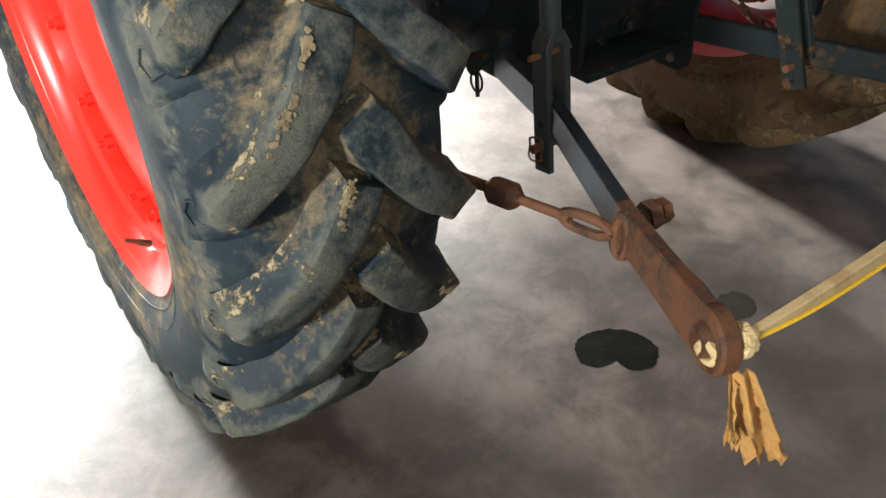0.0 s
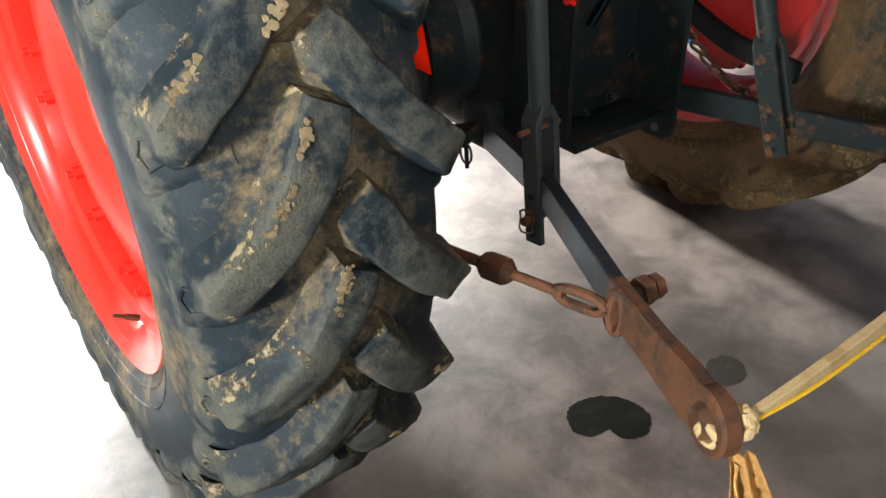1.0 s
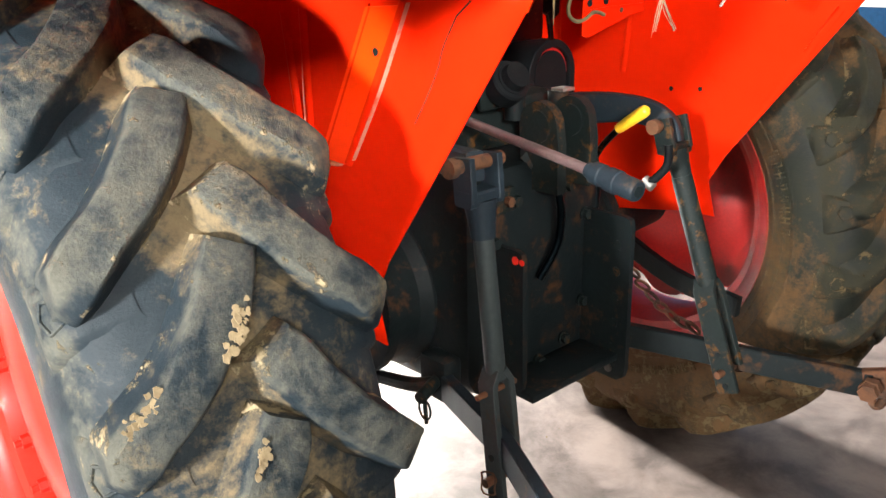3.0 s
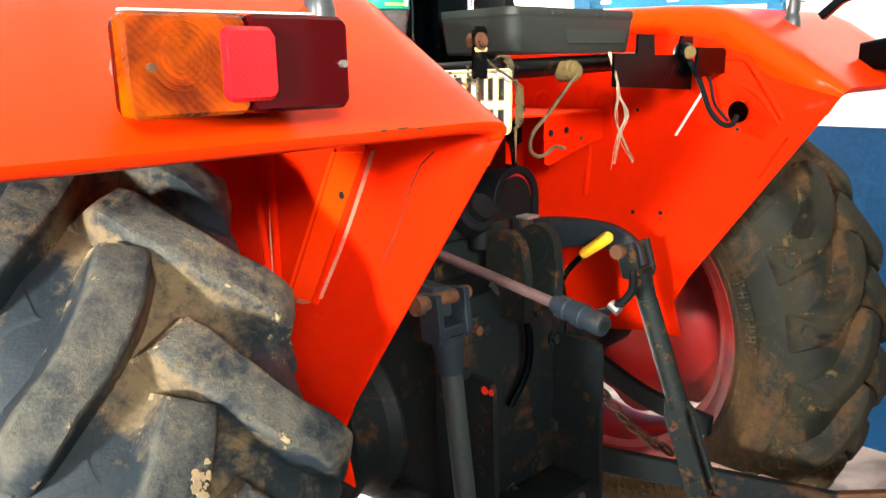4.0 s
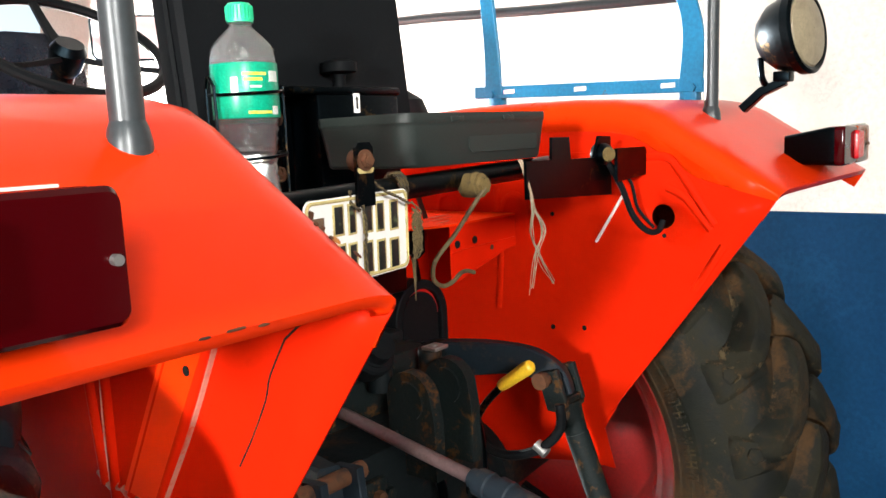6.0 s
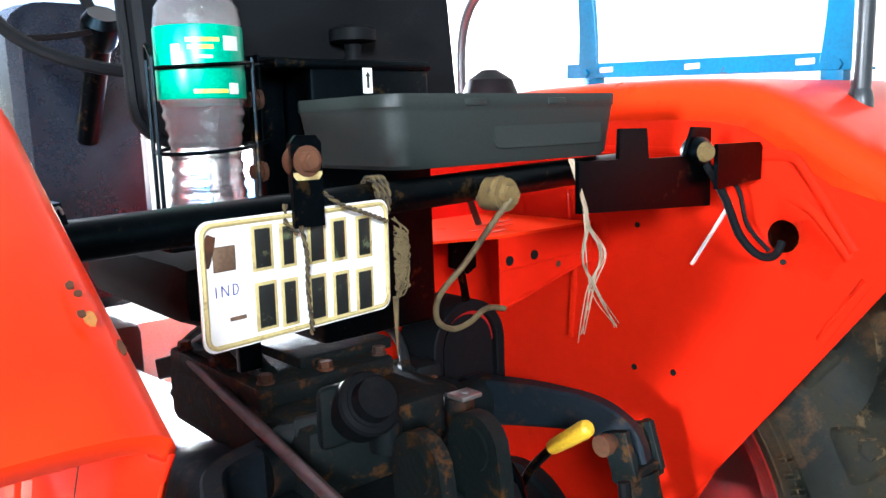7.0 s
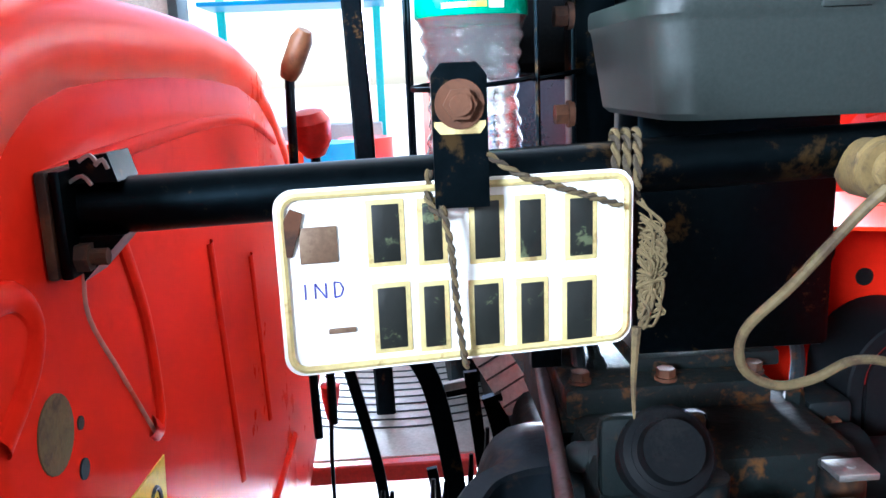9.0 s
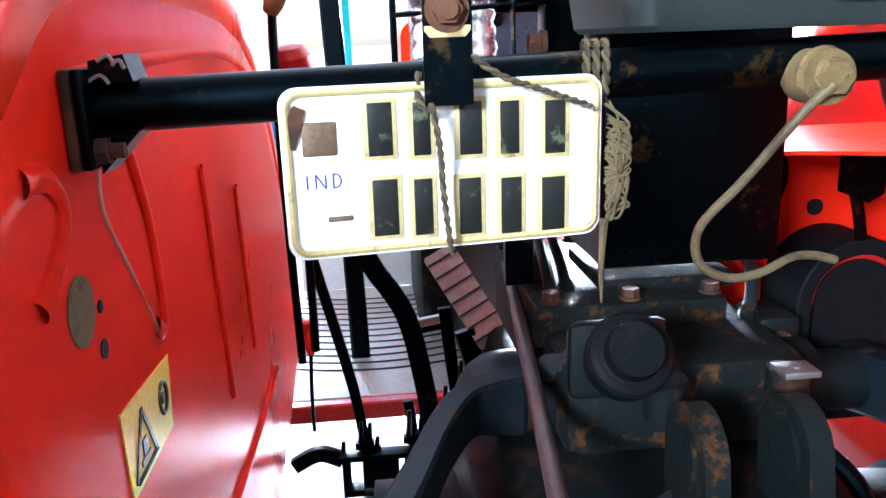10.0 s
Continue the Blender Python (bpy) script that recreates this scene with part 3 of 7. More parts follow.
def rear_wheel(side, track, wide, tip_out, tip_in, rng):
    """wide: the carcass's and the rim's share of the widths in their profiles; tips: the bars' angles at the shoulder."""
    at = Matrix.Translation((side * track, 0, AXLE))
    wheel = empty("rear_wheel", at, tractor)
    wheel["label"] = "mud-caked ribbed rear tyre on a red steel rim"
    bm = bmesh.new()
    prof = [(-x, r) for x, r in CARCASS[::-1]] + CARCASS[1:]
    rows = []
    n = 120
    for k in range(n):
        a = 2 * math.pi * k / n
        rows.append([bm.verts.new(on_tyre(x * wide, a, r, side)) for x, r in prof])
    for k in range(n):
        p, q = rows[k], rows[(k + 1) % n]
        for i in range(len(prof) - 1):
            bm.faces.new((p[i], p[i + 1], q[i + 1], q[i]))
    for r0 in (0.405, 0.425, 0.455):
        for o in (-1, 1):
            xr = float(np.interp(r0, [c[1] for c in CARCASS[::-1]], [c[0] for c in CARCASS[::-1]]))
            xr *= wide
            lathe(bm, [(side * o * (xr - 0.003), r0 - 0.004), (side * o * (xr + 0.0012), r0 - 0.0015), (side * o * (xr + 0.0012), r0 + 0.0015), (side * o * (xr - 0.003), r0 + 0.004)], 96)
    for k in range(BARS):
        lug(bm, side, 1, tip_out + 360 / BARS * k, rng)
        lug(bm, side, -1, tip_in + 360 / BARS * k, rng)
    # buttresses running down the sidewall from the bar ends, each with a framed pocket
    for o, tip in ((1, tip_out), (-1, tip_in)):
        for k in range(BARS):
            mid = tip + 360 / BARS * k

            def wall(da, r, lift):
                x = wide * float(np.interp(r, [c[1] for c in CARCASS[::-1]], [c[0] for c in CARCASS[::-1]]))
                return on_tyre(o * (x + lift), radians(mid + da), r, side)

            rows = []
            for r, lift, d0, d1 in ((0.620, 0.004, -4.3, -0.2), (0.606, 0.009, -4.5, 0.1), (0.596, 0.0115, -4.8, 0.4), (0.582, 0.012, -5.2, 0.9), (0.566, 0.011, -5.8, 1.5), (0.550, 0.006, -6.3, 2.1), (0.532, -0.003, -6.9, 2.7)):
                lo, w = min(lift, 0.0) - 0.004, 0.0015 * noise.noise(Vector((mid * 0.7, r * 40, o)))
                rows.append([bm.verts.new(wall(d, r, h)) for d, h in ((d0 - 0.7, lo), (d0, lift - 0.002), (d0 + 0.5, lift + w), ((d0 + d1) / 2, lift + 0.001 - w), (d1 - 0.5, lift + w), (d1, lift - 0.002), (d1 + 0.7, lo))])
            for a, b in zip(rows, rows[1:]):
                for i in range(6):
                    bm.faces.new((a[i], a[i + 1], b[i + 1], b[i]))
            line = [wall(da, r, 0.0125) for da, r in ((-0.2, 0.579), (-0.7, 0.600), (-2.7, 0.598), (-3.4, 0.580), (-1.75, 0.572), (-0.2, 0.579))]
            for p, q in zip(line, line[1:]):
                rod(bm, p, q, 0.0022, n=6)
    if side > 0:
        for first, last in ((-88, -52), (4, 30)):
            for k in range(int((last - first) / 3.2)):
                a = radians(first + 3.2 * k)
                for da, r0, r1 in ((0, 0.444, 0.468), (rng.uniform(0.7, 1.5), 0.444, 0.468)):
                    rod(bm, on_tyre(-0.1915 * wide, a + radians(da), r0, side), on_tyre(-0.1925 * wide, a + radians(da), r1, side), 0.0024, n=5)
                r1 = rng.choice((0.446, 0.456, 0.466))
                rod(bm, on_tyre(-0.192 * wide, a, r1, side), on_tyre(-0.192 * wide, a + radians(1.4), r1, side), 0.0022, n=5)
    if side < 0:
        mud = bmesh.new()
        for k in range(7):
            o = rng.choice((1, 1, -1))
            tip = (tip_out if o > 0 else tip_in) + 360 / BARS * rng.choice((-2, -1, -1, 0, 0, 1, 1))
            q0 = rng.uniform(0.05, 0.62)
            e0 = rng.choice((-0.8, 0.75, 0.85, 0.9))
            size = rng.uniform(0.4, 1.1)
            for c in range(int(10 + 22 * size)):
                q = min(max(q0 + rng.gauss(0, 0.035) * size, 0.0), 0.66)
                edge = e0 + rng.gauss(0, 0.14) * size
                x, ang, rt, xb, rb, w = bar_line(q)
                a = radians(tip + ang) + edge * w / 0.655 * 0.8
                p = on_tyre(o * (x + 0.6 * w * edge), a, rt + 0.0005 - 0.05 * max(0.0, abs(edge) - 1.0), side)
                r = rng.uniform(0.0011, 0.0027) * (0.5 + 0.5 * size)
                up = Vector((0, p.y, p.z)).to_track_quat("Z", "X").to_matrix().to_4x4()
                flake = [(r * rng.uniform(0.9, 2.6) * math.cos(2 * math.pi * i / 9), r * rng.uniform(0.9, 2.2) * math.sin(2 * math.pi * i / 9)) for i in range(9)]
                slab(mud, flake, 0.0012, Matrix.Translation(p) @ up @ pose(0, 0, -0.0004, rng.uniform(-9, 9), rng.uniform(-9, 9), rng.uniform(0, 360)))
        tagged(part("dried_mud", mud, M_MUD, wheel, "crusts of dried tan mud on the tread bars"), kind="stuff")
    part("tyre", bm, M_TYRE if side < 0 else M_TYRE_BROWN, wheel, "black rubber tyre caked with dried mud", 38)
    bm = bmesh.new()
    o = side
    rim = [(0.152, 0.398), (0.156, 0.404), (0.149, 0.404), (0.143, 0.386), (0.125, 0.374), (0.105, 0.370), (0.095, 0.352), (0.045, 0.338), (-0.045, 0.338),
           (-0.095, 0.352), (-0.105, 0.370), (-0.125, 0.374), (-0.143, 0.386), (-0.149, 0.404), (-0.156, 0.404), (-0.152, 0.398), (-0.136, 0.378),
           (-0.124, 0.366), (-0.11, 0.361), (-0.10, 0.343), (-0.05, 0.329), (0.05, 0.329), (0.10, 0.343), (0.11, 0.361), (0.124, 0.366), (0.136, 0.378)]
    lathe(bm, [(o * x * wide / 0.925, r) for x, r in rim], 96, closed=True)
    part("rim", bm, M_RIM if side < 0 else M_RIM_SHADED, wheel, "red painted pressed steel rim")
    inset = track - TRACK
    bm = bmesh.new()
    disc = [(0.060, 0.318), (0.060, 0.320), (0.074, 0.320), (0.078, 0.316), (0.080, 0.29), (0.088, 0.25), (0.075, 0.20), (0.04, 0.14), (0.035, 0.09), (0.035, 0.001),
            (0.025, 0.001), (0.025, 0.09), (0.03, 0.14), (0.062, 0.20), (0.074, 0.25), (0.066, 0.29), (0.060, 0.318)]
    lathe(bm, [(o * (x - inset), r) for x, r in disc], 72, closed=False)
    for v in bm.verts:
        rr = math.hypot(v.co.y, v.co.z)
        if rr > 0.30:
            k = 1 - 0.14 * (0.5 - 0.5 * math.cos(8 * (math.atan2(v.co.z, v.co.y) - radians(42)))) ** 1.5
            v.co.y, v.co.z = v.co.y * k, v.co.z * k
    part("wheel_disc", bm, M_RIM if side < 0 else M_RIM_SHADED, wheel, "red dished wheel centre")
    for k in range(8):
        a = radians(45 * k + 42)
        for da in (-0.15, 0.15):
            bm = bmesh.new()
            c = Vector((o * (0.076 - inset), 0.302 * math.cos(a + da), 0.302 * math.sin(a + da)))
            rod(bm, c, c + Vector((o * 0.006, 0, 0)), 0.016)
            hexnut(bm, c, (o, 0, 0), 0.013, 0.021)
            rod(bm, c, c + Vector((o * 0.033, 0, 0)), 0.007, n=8)
            part("wheel_nut", bm, M_RIM, wheel, "red painted wheel nut on a stud")
    bm = bmesh.new()
    a = radians(-100 if side < 0 else -60)
    c = Vector((o * (0.115 - inset), 0.352 * math.cos(a), 0.352 * math.sin(a)))
    d = Vector((o * 0.75, -0.5 * math.cos(a), -0.45 * math.sin(a))).normalized()
    rod(bm, c, c + d * 0.022, 0.006)
    rod(bm, c + d * 0.022, c + d * 0.045, 0.004)
    part("tyre_valve", bm, M_RUST, wheel, "brass tyre valve stem")
    bm = bmesh.new()
    lathe(bm, [(o * (x - inset), r) for x, r in ((0.03, 0.001), (0.03, 0.085), (0.06, 0.075), (0.075, 0.06), (0.078, 0.001))], 32)
    part("hub", bm, M_RIM, wheel)
    return wheel


rear_wheel(-1, 0.770, 0.885, 4.2, -5.1, random.Random(3))
rear_wheel(1, TRACK, 0.925, 4.0, 12.0, random.Random(5))

# fenders
OUTLINE = [(-0.662, 1.280), (-0.61, 1.312), (-0.55, 1.350), (-0.495, 1.385), (-0.455, 1.412), (-0.415, 1.431), (-0.36, 1.442), (-0.28, 1.447), (-0.15, 1.449), (0.0, 1.447),
           (0.15, 1.438), (0.29, 1.415), (0.41, 1.370), (0.52, 1.300), (0.61, 1.205), (0.68, 1.085), (0.725, 0.95), (0.745, 0.80)]
INNER = 0.452


def fender(side):
    ob = empty("fender", None, tractor)
    ob["label"] = "glossy orange-red rear mudguard"
    pts = [Vector((0, y, z)) for y, z in OUTLINE]
    nrm = []
    for i in range(len(pts)):
        t = (pts[min(i + 1, len(pts) - 1)] - pts[max(i - 1, 0)]).normalized()
        nrm.append(Vector((0, -t.z, t.y)))
    nrm[0] = nrm[1]
    section = [(INNER, 0.06), (INNER, 0.016), (INNER + 0.003, 0.010), (INNER + 0.010, 0.005), (INNER + 0.022, 0.002), (INNER + 0.036, 0.0005), (INNER + 0.05, 0.0), (0.62, 0.0), (0.72, 0.0), (0.84, 0.0), (0.94, 0.0),
               (0.995, 0.0), (1.008, 0.004), (1.012, 0.016), (1.012, 0.045)]
    bm = bmesh.new()
    rows = []
    for p, n in zip(pts, nrm):
        rows.append([bm.verts.new((side * x, p.y - n.y * d, p.z - n.z * d)) for x, d in section])
    for a, b in zip(rows, rows[1:]):
        for i in range(len(section) - 1):
            bm.faces.new((a[i], a[i + 1], b[i + 1], b[i]))
    # folded lip along the lower rear edge
    lip = []
    for v in rows[0]:
        lip.append(bm.verts.new(v.co + Vector((0, 0.006, -0.008))))
    lip2 = [bm.verts.new(v.co + Vector((0, 0.020, -0.004))) for v in lip]
    for i in range(1, len(section) - 4):
        bm.faces.new((rows[0][i], rows[0][i + 1], lip[i + 1], lip[i]))
        bm.faces.new((lip[i], lip[i + 1], lip2[i + 1], lip2[i]))
    top = part("fender_top", bm, M_ORANGE, ob, "orange-red curved top sheet", 50)
    mod = top.modifiers.new("thick", "SOLIDIFY")
    mod.thickness, mod.offset = 0.003, 0
    # inner side sheet: fan of strips from the top fold down to the lower edge
    bm = bmesh.new()
    fold = [(p.y - n.y * 0.058, p.z - n.z * 0.058) for p, n in zip(pts, nrm)]
    fold[0] = (-0.652, 1.262)
    fold[1] = (-0.595, 1.278)
    lower = [(-0.352, 0.738)] + [(-0.29 + 0.99 * k / (len(fold) - 2), 0.738 - 0.06 * math.sin(math.pi * k / (len(fold) - 2))) for k in range(len(fold) - 1)]
    grid = []
    m = 14
    for (y0, z0), (y1, z1) in zip(fold, lower):
        col = []
        for k in range(m + 1):
            f = k / m
            col.append((y0 + (y1 - y0) * f, z0 + (z1 - z0) * f))
        grid.append(col)
    # the rear edge runs straight down to a knee, then flares to a short tab
    for k in range(m + 1):
        f = k / (m - 3)
        grid[0][k] = (-0.652 + 0.322 * f, 1.262 - 0.437 * f) if f <= 1 else (-0.330 - 0.025 * (k - m + 3) / 3, 0.825 - 0.087 * (k - m + 3) / 3)
    vs = [[bm.verts.new((side * INNER, y, z)) for y, z in col] for col in grid]
    for a, b in zip(vs, vs[1:]):
        for k in range(m):
            bm.faces.new((a[k], a[k + 1], b[k + 1], b[k]))
    # the large round wiring hole goes through the right sheet
    if side > 0:
        hy, hz, hr = -0.458, 1.232, 0.022
        near = [f for f in bm.faces if any(math.hypot(v.co.y - hy, v.co.z - hz) < hr + 0.004 for v in f.verts) or bmesh.geometry.intersect_face_point(f, Vector((side * INNER, hy, hz)))]
        more = [f for f in bm.faces if f not in near and any(math.hypot((a.co.y + b.co.y) / 2 - hy, (a.co.z + b.co.z) / 2 - hz) < hr + 0.012 for a, b in (e.verts for e in f.edges))]
        near += more
        rim_edges = [e for e in {e for f in near for e in f.edges} if sum(f in near for f in e.link_faces) == 1]
        bmesh.ops.delete(bm, geom=near, context="FACES_ONLY")
        hole = [bm.verts.new((side * INNER, hy + hr * math.cos(2 * math.pi * k / 28), hz + hr * math.sin(2 * math.pi * k / 28))) for k in range(28)]
        hole_edges = [bm.edges.new((hole[k], hole[(k + 1) % 28])) for k in range(28)]
        bmesh.ops.triangle_fill(bm, use_beauty=True, edges=rim_edges + hole_edges)
        bmesh.ops.delete(bm, geom=[e for e in bm.edges if not e.link_faces], context="EDGES")
    sheet = part("fender_side", bm, M_ORANGE_WORN_SHADED, ob, "orange-red inner side sheet with pressed ribs", 40)
    mod = sheet.modifiers.new("thick", "SOLIDIFY")
    mod.thickness, mod.offset = 0.003, 0
    return ob


F_LEFT, F_RIGHT = fender(-1), fender(1)


def pressed_rib(ob, side, pts, r=0.007, flat=0.5, face=-1):
    """A pressed rib on a fender side sheet; pts in (y, z); face -1: on the side towards the tractor's middle."""
    bm = bmesh.new()
    line = smooth_line([(0, y, z) for y, z in pts], 5)
    rings = []
    for p, t, s, u in frames_along(line, (1, 0, 0)):
        e = Vector((0, -t.z, t.y))
        rings.append([Vector((side * (INNER + face * (0.001 + r * flat * math.sin(a))), p.y + e.y * r * math.cos(a), p.z + e.z * r * math.cos(a))) for a in (math.pi * k / 6 for k in range(7))])
    ring_loft(bm, rings, closed=False)
    return part("pressed_rib", bm, M_ORANGE_WORN_SHADED, ob)


for x, y, z, dx, dy, kind in ((-0.604, -0.6655, 1.281, 0.008, 0.0009, 0), (-0.583, -0.6655, 1.2795, 0.004, 0.0008, 0), (-0.626, -0.6655, 1.2805, 0.004, 0.0008, 0), (-0.469, -0.606, 1.3175, 0.0018, 0.0025, 0),
                           (-0.459, -0.624, 1.304, 0.0016, 0.005, 0), (-0.466, -0.594, 1.3245, 0.002, 0.002, 0), (-0.4675, -0.588, 1.3275, 0.002, 0.003, 0), (-0.466, -0.608, 1.3155, 0.003, 0.005, 1)):
    bm = bmesh.new()
    rngc = random.Random(int(abs(x) * 9000))
    pts = [((dx * (0.7 + 0.5 * rngc.random())) * math.cos(2 * math.pi * k / 9), (dy * (0.7 + 0.5 * rngc.random())) * math.sin(2 * math.pi * k / 9)) for k in range(9)]
    slab(bm, pts, 0.0012, Matrix.Translation((x, y, z)) @ pose(0, 0, 0, 32, 0, 0))
    part("paint_chip", bm, M_RUST if kind == 0 else M_YELLOWCHIP, F_LEFT, "small chip of bare rusty metal")
# pressed ribs seen on the wheel side of the left sheet
for pts in ([(-0.361, 1.228), (-0.225, 1.002)], [(-0.427, 1.237), (-0.284, 1.008)], [(-0.138, 1.215), (-0.165, 1.0)], [(-0.191, 1.22), (-0.187, 0.985)]):
    pressed_rib(F_LEFT, -1, pts, 0.008, 1.0, 1)
# the raised channel between the two slanting ribs
bm = bmesh.new()
slab(bm, [(-0.352, 1.228), (-0.218, 1.008), (-0.281, 1.006), (-0.422, 1.232)], 0.007, Matrix.Translation((-0.4605, 0, 0)) @ YZ)
part("pressed_channel", bm, M_ORANGE, F_LEFT, "raised pressed channel")
# their scuffed lower ends and a cracked fold near the rear edge
for pts in ([(-0.150, 1.012), (-0.178, 0.998), (-0.20, 1.006)], [(-0.204, 1.004), (-0.222, 0.998), (-0.236, 1.018)], [(-0.236, 1.000), (-0.262, 1.004), (-0.292, 1.02)]):
    ob = pressed_rib(F_LEFT, -1, pts, 0.0045, 1.3, 1)
    ob.data.materials[0] = M_SCUFF
    ob["label"] = "pale scuffed end of a pressed rib"
for pts in ([(-0.192, 1.20), (-0.181, 1.09), (-0.182, 1.01)], [(-0.436, 1.235), (-0.37, 1.12), (-0.30, 1.015)]):
    ob = pressed_rib(F_LEFT, -1, pts, 0.0007, 10.0, 1)
    ob.data.materials[0] = M_SCUFF
    ob["label"] = "worn pale edge of a rib"
for pts in ([(-0.520, 1.222), (-0.496, 1.186), (-0.489, 1.168), (-0.483, 1.155), (-0.461, 1.119), (-0.437, 1.085)], [(-0.545, 1.240), (-0.520, 1.222)]):
    ob = pressed_rib(F_LEFT, -1, pts, 0.0016, 0.5, 1)
    ob.data.materials[0] = M_CAST
    ob.name = "crack"
    ob["label"] = "dark crack along the folded sheet"
# and on the tractor side
pressed_rib(F_LEFT, -1, [(-0.12, 0.878), (0.05, 0.863), (0.34, 0.854)], 0.007, 1.0, -1)
for pts in ([(-0.068, 1.240), (-0.052, 1.145), (-0.024, 0.975)], [(0.122, 1.187), (0.138, 1.07), (0.155, 0.965)], [(-0.475, 1.292), (-0.447, 1.290), (-0.430, 1.272), (-0.442, 1.25), (-0.478, 1.228)],
            [(-0.299, 1.288), (-0.270, 1.228), (-0.262, 1.165), (-0.268, 1.143), (-0.284, 1.152)]):
    pressed_rib(F_LEFT, -1, pts, 0.008, 0.6, -1)
ob = pressed_rib(F_LEFT, -1, [(-0.362, 1.285), (-0.364, 1.255), (-0.325, 1.205), (-0.276, 1.143)], 0.0022, 1.0, -1)
ob.data.materials[0] = M_SCUFF
ob["label"] = "worn pale edge of a pressed triangle"
for pts in ([(-0.384, 1.335), (-0.46, 1.338), (-0.49, 1.31), (-0.55, 1.22)], [(-0.465, 1.285), (-0.50, 1.265), (-0.545, 1.21)], [(-0.513, 1.10), (-0.567, 1.185)],
            [(-0.095, 1.28), (-0.10, 1.15), (-0.09, 1.03)]):
    pressed_rib(F_RIGHT, 1, pts, 0.008, 0.6, -1)
for pts in ([(-0.104, 1.19), (-0.107, 1.235), (-0.119, 1.259), (-0.138, 1.268), (-0.156, 1.259), (-0.163, 1.235), (-0.169, 1.182)], [(0.063, 1.226), (0.056, 1.256), (0.036, 1.268), (0.018, 1.257), (0.012, 1.229)]):
    pressed_rib(F_RIGHT, 1, pts, 0.007, 0.4, -1)
# long horizontal crease under the fold
for ob, s in ((F_LEFT, -1), (F_RIGHT, 1)):
    pressed_rib(ob, s, [(-0.40, 1.338), (-0.27, 1.344), (0.0, 1.348), (0.2, 1.338), (0.39, 1.30)], 0.006, 0.5, -1)


def sheet_hole(ob, side, y, z, r, proud=0.0025, face=-1):
    """A round hole in the side sheet, shown by its dark inside."""
    bm = bmesh.new()
    x = side * (INNER + face * proud)
    rod(bm, (x, y, z), (x + side * -face * 0.001, y, z), r, n=24)
    part("bolt_hole", bm, M_CAST if r < 0.02 else M_MUDDYBOLT, ob, "dark drilled hole" if r < 0.02 else "round hole with the muddy tyre behind it")


for y, z, r in ((-0.228, 1.231, 0.0045), (-0.223, 1.004, 0.005), (-0.294, 1.010, 0.005)):
    sheet_hole(F_RIGHT, 1, y, z, r)
sheet_hole(F_RIGHT, 1, -0.46, 1.198, 0.004)
for y, z, r in ((-0.425, 1.211, 0.021), (-0.395, 1.204, 0.004), (-0.398, 1.178, 0.006)):
    sheet_hole(F_LEFT, -1, y, z, r)
sheet_hole(F_LEFT, -1, -0.37, 1.172, 0.0055, 0.0094, 1)


